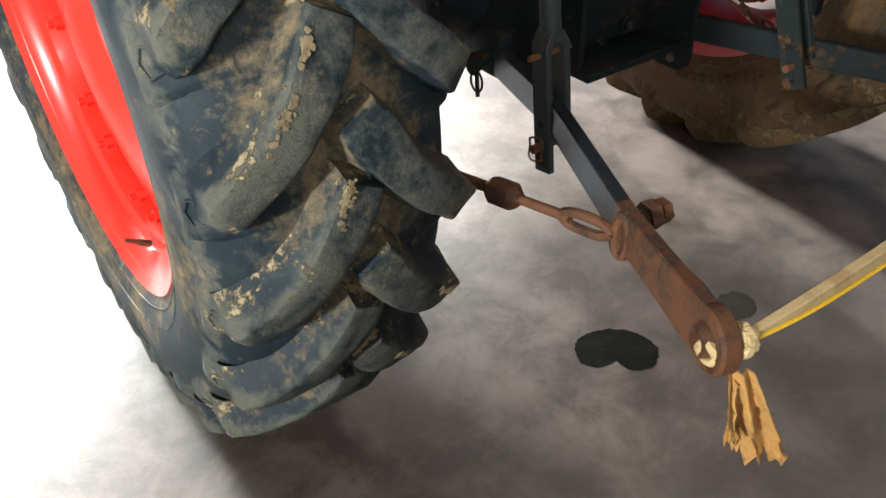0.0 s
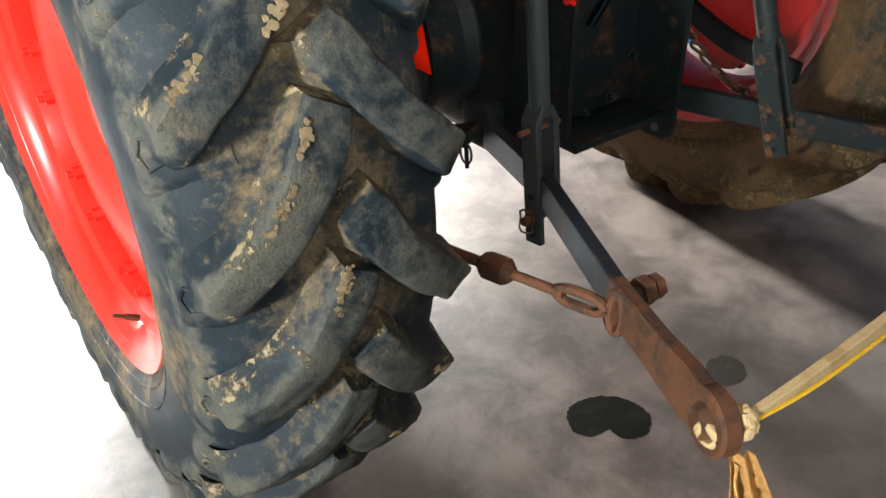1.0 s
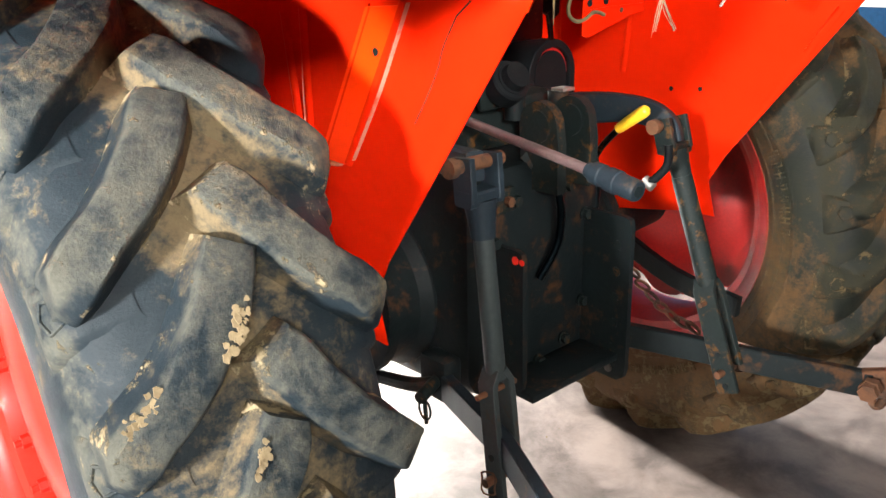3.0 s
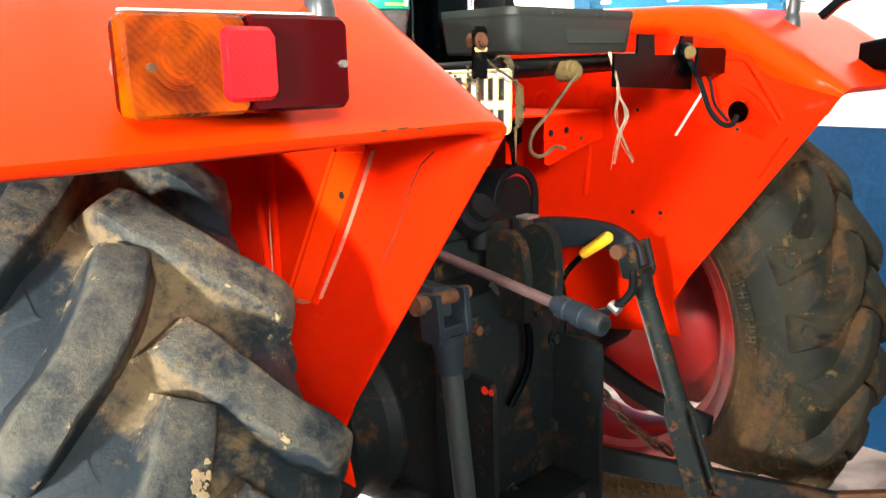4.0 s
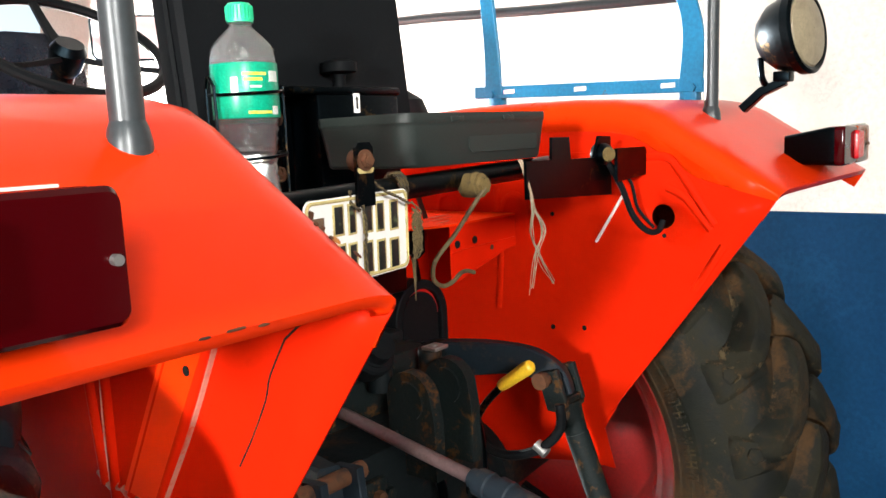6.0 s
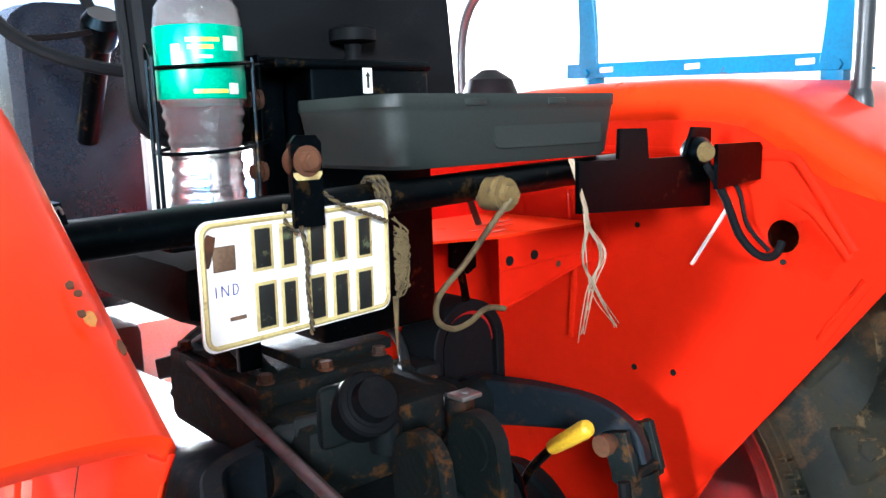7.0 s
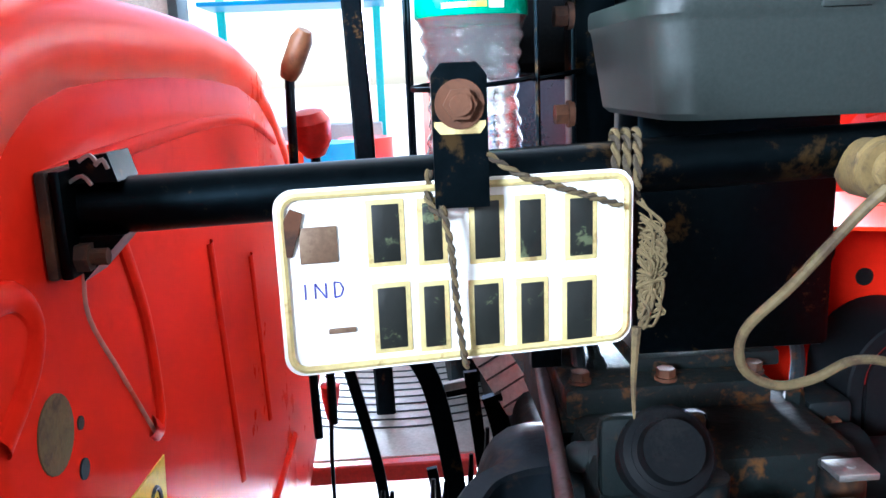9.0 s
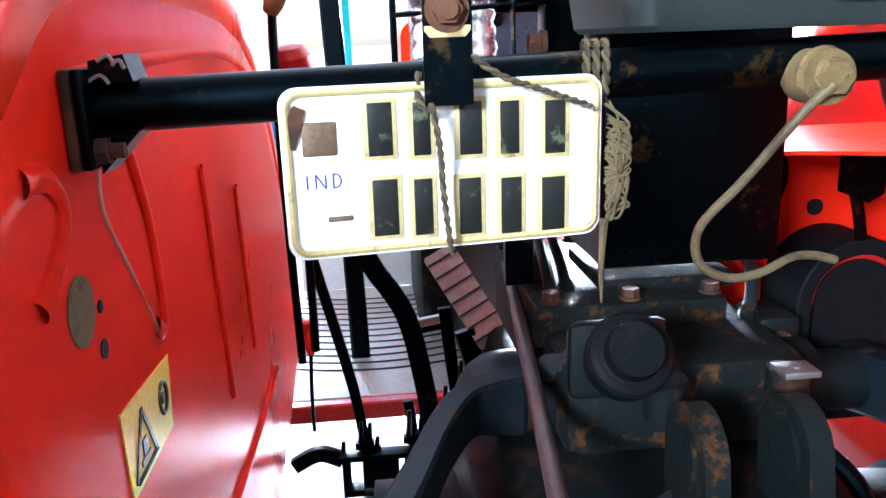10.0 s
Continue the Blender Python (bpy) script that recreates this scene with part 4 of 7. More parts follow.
def tail_light(side):
    ob = empty("tail_light", None, tractor)
    ob["label"] = "rectangular rear lamp with amber and dark red lenses"
    xc, w, z0, z1, y = 0.775, 0.186, 1.303, 1.378, -0.693
    zc, h = (z0 + z1) / 2, z1 - z0
    bm = bmesh.new()
    face = rounded(w, h, 0.010)
    face = [(x * 0.97, z * 0.95) for x, z in face]
    back = [(x * 0.62 - 0.01, z * 0.72 - 0.006) for x, z in rounded(w, h, 0.010)]
    mid = [(x * 0.985, z * 0.985) for x, z in face]
    rings = [[Vector((side * (xc + x), yy, zc + z)) for x, z in ring] for ring, yy in ((back, -0.585), (mid, -0.668), (mid, -0.680), (face, -0.680))]
    ring_loft(bm, rings)
    part("lamp_body", bm, M_BLACK, ob, "black tapered lamp housing")

    def lens(name, x0, x1, mat, label, y0=-0.679, y1=-0.696, inset=0.0):
        bm = bmesh.new()
        r0 = [(px + (x0 + x1) / 2, pz) for px, pz in rounded(x1 - x0, h - 0.004 - inset, 0.007)]
        r1 = [(px + (x0 + x1) / 2, pz) for px, pz in rounded(x1 - x0 - 0.003, h - 0.010 - inset, 0.006)]
        ring_loft(bm, [[Vector((side * (xc + x), yy, zc + z)) for x, z in ring] for ring, yy in ((r0, y0), (r0, y1 + 0.004), (r1, y1))])
        part(name, bm, mat, ob, label)

    # distances from the lamp's middle, positive towards the outside
    lens("amber_lens", 0.0, 0.0905, M_AMBER, "amber indicator lens with ribbed rings")
    lens("red_lens", -0.0905, -0.0005, M_REDLENS, "dark red tail lens")
    lens("reflector", -0.020, 0.022, M_REFLECTOR, "bright red prismatic reflector", -0.695, -0.703, 0.018)
    # Pale strip that imitates the reflection on the lamp's top edge.
    bm = bmesh.new()
    bar(bm, [(side * (xc - 0.062), -0.687, z1 - 0.0005), (side * (xc + 0.088), -0.687, z1 - 0.0008)], 0.008, 0.0016)
    part("gasket_lip", bm, M_LABELWHITE, ob, "pale strip painting the highlight along the top edge")
    for k in range(5):
        bm = bmesh.new()
        r = 0.006 + 0.0042 * k
        lathe(bm, [(0, r), (0.0003, r + 0.001), (0, r + 0.002)], 28, Matrix.Translation((side * (xc + 0.052), -0.6965, zc + 0.006)) @ pose(0, 0, 0, 0, 0, -90))
        part("lens_ring", bm, M_AMBER, ob, "moulded lens rib")
    bm = bmesh.new()
    rod(bm, (side * (xc + 0.052), -0.60, zc), (side * (xc + 0.052), -0.676, zc), 0.012, 0.009)
    part("lamp_bulb", bm, M_ZINC, ob, "silvery bulb behind the amber lens")
    for x in (-0.083, 0.075):
        bm = bmesh.new()
        rod(bm, (side * (xc + x), -0.69, zc - 0.001), (side * (xc + x), -0.7005, zc - 0.001), 0.0030, n=10)
        part("lens_screw", bm, M_ZINC if x < 0 else M_RUST, ob, "small screw")
    return ob


tail_light(-1)
tail_light(1)


def fender_post(side):
    ob = empty("fender_rail", None, tractor)
    ob["label"] = "grey tubular grab rail standing on the mudguard"
    x, y, z = (-0.555, -0.475, 1.398) if side < 0 else (0.660, -0.462, 1.407)
    bm = bmesh.new()
    lean = 0.001 if side < 0 else 0.004
    tube(bm, [(x, y, z), (x - lean, y - lean, 1.6), (x - 2 * lean, y - 2 * lean, 1.95), (x - 0.01, y + 0.03, 2.02), (x - 0.02, y + 0.12, 2.05), (x - 0.02, y + 0.6, 2.05)], 0.0138 if side < 0 else 0.0135, 14, 5)
    part("rail_tube", bm, M_GREYPAINT, ob)
    bm = bmesh.new()
    turned(bm, (x, y, z - 0.016), (x, y, z + 0.018), [(0.0, 0.019), (0.5, 0.018), (0.8, 0.016), (1.0, 0.0135)])
    part("base_collar", bm, M_GREYPAINT, ob, "welded base collar")
    return ob


fender_post(-1)
fender_post(1)

# seat and the black box behind it
seat = empty("seat", None, tractor)
seat["label"] = "black vinyl driver's seat with a tall backrest"
bm = bmesh.new()
m = Matrix.Translation((0.0, -0.035, 1.53)) @ pose(0, 0, 0, -6, 0, 0)
front = rounded(0.47, 0.30, 0.045)
ring_loft(bm, [[m @ Vector((x * k, y, z * k)) for x, z in front] for y, k in ((0.05, 0.9), (0.035, 0.98), (0.0, 1.0), (-0.02, 0.985), (-0.028, 0.95))])
part("backrest", bm, M_VINYL, seat, "black vinyl backrest with a piped edge")
bm = bmesh.new()
loop = [m @ Vector((x * 1.003, -0.004, z * 1.003)) for x, z in front]
tube(bm, [tuple(p) for p in loop + loop[:1]], 0.006, 6, 1)
part("piping", bm, M_VINYL, seat)
bm = bmesh.new()
box(bm, (0.03, 0.24, 1.18), (0.40, 0.42, 0.10), bevel=0.04)
part("cushion", bm, M_VINYL, seat, "black seat cushion")

batt = empty("rear_box", None, tractor)
batt["label"] = "black sheet-metal box bolted behind the seat"
bm = bmesh.new()
box(bm, (0.021, -0.085, 1.298), (0.178, 0.13, 0.332), bevel=0.006)
part("box_body", bm, M_BLACK, batt, "black painted steel box, dusty")
bm = bmesh.new()
box(bm, (0.0, -0.083, 1.468), (0.228, 0.138, 0.012), bevel=0.004)
part("box_lid", bm, M_BLACK, batt)
bm = bmesh.new()
turned(bm, (0.035, -0.09, 1.47), (0.035, -0.09, 1.522), [(0, 0.012), (0.4, 0.010), (0.55, 0.012), (0.62, 0.030), (0.9, 0.030), (1.0, 0.018)], 18)
part("knob", bm, M_VINYL, batt, "black plastic knob")
bm = bmesh.new()
slab(bm, rounded(0.013, 0.030, 0.001), 0.0012, Matrix.Translation((0.012, -0.1505, 1.449)) @ XZ)
part("tag", bm, M_PLATE, batt, "small white tag with a dark mark")
bm = bmesh.new()
slab(bm, rounded(0.0035, 0.014, 0.0005), 0.0008, Matrix.Translation((0.012, -0.1518, 1.447)) @ XZ)
slab(bm, [(-0.004, 0.0), (0.004, 0.0), (0.0, 0.006)], 0.0008, Matrix.Translation((0.012, -0.1518, 1.454)) @ XZ)
part("tag_mark", bm, M_INK, batt)
bm = bmesh.new()
box(bm, (-0.113, -0.10, 1.39), (0.004, 0.03, 0.18), bevel=0.001)
box(bm, (-0.092, -0.087, 1.39), (0.044, 0.004, 0.18), bevel=0.001)
part("side_strap", bm, M_BLACK, batt)
for z in (1.346, 1.429):
    bm = bmesh.new()
    rod(bm, (-0.113, -0.11, z), (-0.118, -0.11, z), 0.012)
    hexnut(bm, (-0.117, -0.11, z), (-1, 0, 0), 0.0095, 0.012)
    part("rusty_bolt", bm, M_RUST, batt, "rusty hexagon bolt")

# grey box on the cross tube
gb = empty("tool_box", None, tractor)
gb["label"] = "grey plastic tray-shaped tool box on the cross tube"
bm = bmesh.new()
xc, yc, w, d = 0.044, -0.288, 0.338, 0.178


def tray(k, z, r):
    return [Vector((xc + x * k, yc + y * k, z)) for x, y in rounded(w, d, r, 6)]


ring_loft(bm, [tray(0.92, 1.352, 0.026), tray(0.945, 1.356, 0.026), tray(0.985, 1.405, 0.022), tray(0.99, 1.409, 0.022), tray(1.0, 1.411, 0.022), tray(1.0, 1.420, 0.022), tray(0.99, 1.423, 0.02)])
part("box_shell", bm, M_GREYPLASTIC, gb, "grey moulded plastic shell")
bm = bmesh.new()
slab(bm, rounded(0.17, 0.030, 0.008), 0.0015, Matrix.Translation((0.093, yc - 0.0855, 1.382)) @ pose(0, 0, 0, -3, 0, 0) @ XZ)
part("raised_panel", bm, M_GREYPLASTIC, gb)
for x in (-0.02, 0.10):
    bm = bmesh.new()
    box(bm, (x, yc - 0.0895, 1.4145), (0.028, 0.003, 0.007), bevel=0.001)
    part("lid_catch", bm, M_GREYPLASTIC, gb)

# cross tube with flanges
ct = empty("cross_tube", None, tractor)
ct["label"] = "black painted tube bolted between the mudguards"
TY, TZ = -0.380, 1.322
bm = bmesh.new()
rod(bm, (-0.44, TY, TZ - 0.001), (0.25, TY + 0.030, TZ + 0.014), 0.0155, n=24)
part("tube", bm, M_BLACK, ct, "glossy black steel tube, chipped and rusty")
bm = bmesh.new()
box(bm, (-0.4465, TY, TZ - 0.006), (0.006, 0.062, 0.056), bevel=0.0015)
part("flange", bm, M_RUST, ct, "rust-edged flange plate")
bm = bmesh.new()
box(bm, (-0.4395, TY, TZ - 0.006), (0.006, 0.062, 0.056), bevel=0.0015)
part("flange", bm, M_BLACK, ct)
for out in ([(-0.4365, 1.348), (-0.417, 1.351), (-0.413, 1.336), (-0.4365, 1.336)], [(-0.4365, 1.308), (-0.413, 1.308), (-0.4365, 1.284)]):
    bm = bmesh.new()
    slab(bm, out, 0.034, Matrix.Translation((0, TY + 0.017, 0)) @ XZ)
    part("gusset", bm, M_BLACK, ct, "black welded gusset plate")
for x, z, dx in ((-0.425, 1.3515, 0.006), (-0.419, 1.349, 0.004), (-0.430, 1.341, 0.007)):
    bm = bmesh.new()
    bar(bm, [(x - dx, TY - 0.0185, z - 0.004), (x, TY - 0.0185, z - 0.001), (x + dx * 0.6, TY - 0.0185, z - 0.006)], 0.002, 0.002, 3)
    part("bare_chip", bm, M_ZINC, ct, "bright chip of bare metal")
for dy, dz in ((-0.021, -0.02), (0.021, 0.018)):
    bm = bmesh.new()
    hexnut(bm, (-0.4365, TY + dy, TZ - 0.004 + dz), (1, 0, 0), 0.008, 0.007)
    rod(bm, (-0.4365, TY + dy, TZ - 0.004 + dz), (-0.421, TY + dy, TZ - 0.004 + dz), 0.0045, n=10)
    part("flange_bolt", bm, M_RUST, ct, "rusty flange bolt")
bm = bmesh.new()
slab(bm, [(0.100, 1.293), (0.358, 1.279), (0.358, 1.378), (0.318, 1.380), (0.300, 1.345), (0.226, 1.346), (0.222, 1.381), (0.172, 1.382), (0.170, 1.348), (0.100, 1.349)], 0.005, Matrix.Translation((0, -0.402, 0)) @ XZ)
part("bracket_plate", bm, M_BLACK, ct, "black flat bracket plate")
bm = bmesh.new()
slab(bm, [(0.335, 1.302), (0.440, 1.308), (0.443, 1.350), (0.436, 1.357), (0.335, 1.358)], 0.006, Matrix.Translation((0, -0.425, 0)) @ XZ)
part("bracket_end", bm, M_BLACK, ct)
bm = bmesh.new()
turned(bm, (0.330, -0.398, 1.350), (0.320, -0.424, 1.349), [(0, 0.018), (0.6, 0.018), (0.75, 0.016), (1, 0.012)])
part("socket", bm, M_BLACK, ct, "round black lamp socket")
bm = bmesh.new()
rod(bm, (0.320, -0.423, 1.349), (0.318, -0.428, 1.349), 0.013, 0.010)
part("socket_face", bm, M_MUDDYBOLT, ct, "dusty socket face")

# rear axle, gearbox and lift
gear = empty("transmission", None, tractor)
gear["label"] = "dark oily cast gearbox and rear axle housing with rust"
for s in (-1, 1):
    bm = bmesh.new()
    lathe(bm, [(s * x, r) for x, r in ((0.14, 0.17), (0.20, 0.168), (0.22, 0.15), (0.27, 0.145), (0.275, 0.158), (0.30, 0.158), (0.305, 0.125), (0.40, 0.118), (0.405, 0.13), (0.43, 0.13), (0.435, 0.09), (0.70, 0.075))], 40, Matrix.Translation((0, 0, AXLE)))
    part("axle_housing", bm, M_CAST, gear, "black cast axle trumpet with bolted flanges")
bm = bmesh.new()
m = Matrix.Translation((0, 0.02, 0.70))
ring_loft(bm, [[m @ Vector((x * kx, y, z * kz)) for x, z in rounded(0.40, 0.50, 0.07, 4)] for y, kx, kz in ((-0.27, 0.84, 0.84), (-0.262, 0.92, 0.90), (-0.18, 0.97, 0.95), (0.06, 1, 1), (0.16, 0.90, 0.90), (0.22, 0.55, 0.70), (0.9, 0.44, 0.56), (1.3, 0.44, 0.56))])
part("gearbox_case", bm, M_CAST, gear, "cast gearbox case, dark and oily")
for k in range(12):
    a = 2 * math.pi * k / 12
    bm = bmesh.new()
    c = Vector((0.15 * math.cos(a), -0.252, 0.70 + 0.19 * math.sin(a)))
    rod(bm, c, c + Vector((0, -0.004, 0)), 0.014, n=12)
    hexnut(bm, c + Vector((0, -0.003, 0)), (0, -1, 0), 0.011, 0.011)
    part("case_bolt", bm, M_CASTRUST, gear)
for s in (-1, 1):
    for k in range(10):
        a = 2 * math.pi * k / 10 + 0.2
        bm = bmesh.new()
        c = Vector((s * 0.302, 0.142 * math.cos(a), AXLE + 0.142 * math.sin(a)))
        hexnut(bm, c, (s, 0, 0), 0.009, 0.012)
        part("flange_bolt", bm, M_CASTRUST, gear)
bm = bmesh.new()
for y, r in ((-0.302, 0.008), (-0.318, 0.006)):
    rod(bm, (-0.1212, y, 0.772), (-0.1225, y, 0.772), r, n=14)
part("red_paint_marks", bm, M_RIM, gear, "red paint daubs")

lift = empty("hydraulic_lift", None, tractor)
lift["label"] = "rusty cast hydraulic lift housing with lift arms"
bm = bmesh.new()
box(bm, (0.022, 0.06, 0.985), (0.256, 0.44, 0.10), bevel=0.02)
box(bm, (0.0, 0.10, 1.045), (0.22, 0.30, 0.035), bevel=0.008)
box(bm, (0.055, 0.07, 1.069), (0.16, 0.16, 0.018), bevel=0.004)
part("lift_cover", bm, M_CASTRUST, lift, "flat bolted cover, paint flaking to rust")
for x, y in ((-0.09, -0.03), (0.0, -0.035), (0.095, -0.03), (-0.095, 0.1), (0.098, 0.1), (-0.095, 0.22), (0.0, 0.235), (0.098, 0.22)):
    bm = bmesh.new()
    rod(bm, (x, y, 1.062), (x, y, 1.066), 0.012, n=12)
    hexnut(bm, (x, y, 1.065), (0, 0, 1), 0.010, 0.010)
    part("cover_bolt", bm, M_RUST, lift, "rusty cover bolt")
bm = bmesh.new()
rod(bm, (-0.135, -0.09, 0.972), (0.26, -0.09, 0.972), 0.034, n=24)
for x in (0.16,):
    rod(bm, (x - 0.02, -0.09, 0.972), (x + 0.02, -0.09, 0.972), 0.05, n=24)
part("rock_shaft", bm, M_CAST, lift, "thick dark rock shaft")
for s in (-1, 1):
    bm = bmesh.new()
    bar(bm, [(-0.125, -0.080, 0.968), (-0.165, -0.080, 0.968), (-0.200, -0.098, 0.968), (-0.232, -0.170, 0.972), (-0.262, -0.27, 0.980), (-0.297, -0.385, 0.992)] if s < 0 else [(0.255, -0.06, 0.962), (0.262, -0.2, 0.985), (0.285, -0.275, 0.982), (0.297, -0.318, 0.960), (0.300, -0.332, 0.925)], [0.045, 0.03, 0.026, 0.03], [0.075, 0.055, 0.048, 0.046], 5)
    part("lift_arm", bm, M_ARM, lift, "blue-black forged lift arm")
# knuckles of the top link bracket
for x in (-0.045, 0.045):
    bm = bmesh.new()
    out = [(-0.05, -0.09), (0.04, -0.09), (0.045, 0.02)] + [(0.045 * math.cos(radians(a)), 0.03 + 0.045 * math.sin(radians(a))) for a in range(0, 181, 20)] + [(-0.05, 0.0)]
    slab(bm, out, 0.022, Matrix.Translation((x + 0.02, -0.262, 0.965)) @ YZ)
    part("bracket_lug", bm, M_CASTRUST, lift, "rusty rounded bracket lug")
    bm = bmesh.new()
    rod(bm, (x + 0.016, -0.262, 0.995), (x + 0.046, -0.262, 0.995), 0.030, n=20)
    part("boss", bm, M_CASTRUST, lift)
bm = bmesh.new()
turned(bm, (-0.062, -0.205, 1.062), (-0.066, -0.252, 1.092), [(0.0, 0.038), (0.55, 0.039), (0.62, 0.036), (0.66, 0.030), (0.70, 0.030), (0.72, 0.026), (1.0, 0.024)], 28)
part("round_cap", bm, M_VINYL, lift, "black domed filler cap")
bm = bmesh.new()
box(bm, (-0.066, -0.198, 1.062), (0.094, 0.014, 0.075), bevel=0.010)
part("cap_plate", bm, M_CASTRUST, lift)
bm = bmesh.new()
box(bm, (0.10, -0.212, 1.043), (0.035, 0.03, 0.006), m=None, bevel=0.001)
rod(bm, (0.10, -0.212, 1.045), (0.10, -0.212, 1.0475), 0.0045, n=10)
part("tab_plate", bm, M_ZINC, lift, "bright steel tab with a hole")
for x in (0.10, -0.02):
    bm = bmesh.new()
    rod(bm, (x, -0.20, 1.0), (x, -0.20, 1.04), 0.02, n=16)
    part("spacer", bm, M_CAST, lift)
bm = bmesh.new()
turned(bm, (-0.115, -0.095, 1.012), (-0.068, -0.135, 1.026), [(0, 0.012), (0.1, 0.015), (0.45, 0.015), (0.5, 0.019), (0.95, 0.019), (1, 0.014)], 20)
part("shaft_stub", bm, M_RODSTEEL, lift, "bright worn shaft stub")

# long control rod with a threaded socket end
bm = bmesh.new()
top_rod = empty("control_rod", None, tractor)
top_rod["label"] = "long purple-grey steel rod with a threaded end"
rod(bm, (-0.098, 0.22, 1.056), (-0.1695, -0.505, 0.9815), 0.0085, n=14)
part("rod_shaft", bm, surface("bare_rod_steel", (0.13, 0.085, 0.085), (0.07, 0.045, 0.04), (0.35, 0.55), 0.5, 25.0, 150.0, (0.55, 0.7), 0.15, 0.001), top_rod)
bm = bmesh.new()
turned(bm, (-0.1685, -0.495, 0.983), (-0.1775, -0.592, 0.970), [(0, 0.012), (0.1, 0.013), (0.12, 0.017), (0.30, 0.0175), (0.32, 0.0155), (0.42, 0.0155), (0.44, 0.0185), (0.62, 0.0185), (0.64, 0.0165), (0.96, 0.0165), (1.0, 0.0145)], 24)
part("rod_socket", bm, M_ARM, top_rod, "dull steel threaded socket end")
bm = bmesh.new()
turned(bm, (-0.1776, -0.5925, 0.9699), (-0.1777, -0.5935, 0.9698), [(0, 0.009), (1, 0.009)], 16)
part("socket_bore", bm, M_CAST, top_rod, "dark open bore")

# linkage: lift rods, lower links, stabilisers
for s in (-1, 1):
    lr = empty("lift_rod", None, tractor)
    lr["label"] = "grey steel lift rod with forked ends"
    t, b = (Vector((-0.302, -0.393, 1.0)), Vector((-0.301, -0.455, 0.490))) if s < 0 else (Vector((0.300, -0.322, 0.962)), Vector((0.315, -0.500, 0.470)))
    d = (b - t).normalized()
    bm = bmesh.new()
    for k in (-1, 1):
        bar(bm, [t + Vector((k * 0.028, 0, 0.012)), t + Vector((k * 0.028, 0, 0)) + d * 0.055], 0.011, 0.042, up=(0, 1, 0))
    bar(bm, [t + d * 0.050 + Vector((-0.034, 0, 0)), t + d * 0.050 + Vector((0.034, 0, 0))], 0.036, 0.024, up=(0, 0, 1))
    turned(bm, t + d * 0.055, t + d * 0.115, [(0, 0.026), (0.5, 0.022), (1, 0.019)])
    part("upper_fork", bm, M_ARM if s < 0 else M_CASTRUST, lr, "forged upper fork")
    bm = bmesh.new()
    rod(bm, t + Vector((-0.05, 0, 0)), t + Vector((0.05, 0, 0)), 0.011)
    rod(bm, t + Vector((-0.058, 0, 0)), t + Vector((-0.045, 0, 0)), 0.015)
    part("upper_pin", bm, M_RUST, lr, "rusty cross pin")
    bm = bmesh.new()
    rod(bm, t + d * 0.11, t + d * 0.345, 0.0165 if s < 0 else 0.021, n=20)
    part("rod_tube", bm, M_RODSTEEL if s < 0 else M_CASTRUST, lr, "worn steel tube")
    bm = bmesh.new()
    for k in (-1, 1):
        foot = t + d * ((b - t).length + (0.046 if k < 0 else -0.004))
        bar(bm, [t + d * 0.328 + Vector((k * 0.006, 0, 0)), t + d * 0.350 + Vector((k * 0.019, 0, 0)), t + d * 0.38 + Vector((k * 0.020, 0, 0)), foot + Vector((k * 0.020, 0, 0))], 0.012, 0.034 if s < 0 else 0.044, up=(0, 1, 0))
    part("lower_fork", bm, M_RODSTEEL if s < 0 else M_CASTRUST, lr, "long flat lower fork with holes")
    for z in (0.038, -0.030):
        bm = bmesh.new()
        c = t + d * ((b - t).length - z)
        rod(bm, c + Vector((-0.0275, 0, 0)), c + Vector((-0.0262, 0, 0)), 0.0062, n=14)
        part("fork_hole", bm, M_CAST, lr, "dark drilled hole")
    for z in (0.0, 0.15):
        bm = bmesh.new()
        c = b - d * z
        rod(bm, c + Vector((-0.045, 0, 0)), c + Vector((0.04, 0, 0)), 0.008 if z == 0 else 0.005, n=10)
        part("fork_pin", bm, M_RUST, lr, "rusty linch pin")
    bm = bmesh.new()
    c = b + Vector((s * 0.04, -0.002, 0)) if s > 0 else b + Vector((-0.04, -0.002, 0))
    ring = [tuple(c + Vector((0.004 * math.cos(3 * a), 0.018 * math.cos(a), 0.022 * math.sin(a)))) for a in (2 * math.pi * k / 16 for k in range(17))]
    tube(bm, ring, 0.0018, 6, 1)
    part("pin_ring", bm, M_RUST, lr, "wire ring of the linch pin")

    ll = empty("lower_link", None, tractor)
    ll["label"] = "flat steel lower hitch arm, rusty towards its eye"
    bm = bmesh.new()
    drop = 0.0 if s < 0 else 0.055
    mid = [(-0.303, -0.455, 0.541)] if s < 0 else []
    bar(bm, [(s * 0.250, -0.255, 0.546 - drop), *mid, (s * 0.435, -0.735, 0.538 - drop)], 0.022, 0.054)
    part("arm", bm, M_ARM if s < 0 else M_CAST, ll, "blue-black painted flat bar")
    bm = bmesh.new()
    bar(bm, [(s * 0.430, -0.722, 0.538 - drop), (s * 0.475, -0.83, 0.539 - drop * 0.5), (s * 0.500, -0.895, 0.539), (s * 0.513, -0.925, 0.540)], [0.022, 0.021, 0.022, 0.020], [0.058, 0.062, 0.073, 0.070], 4)
    part("arm_end", bm, M_RUST, ll, "rusty arm end")
    bm = bmesh.new()
    e = Vector((s * 0.520, -0.943, 0.540))
    axis = Vector((s * 1.0, 0.42, 0)).normalized()
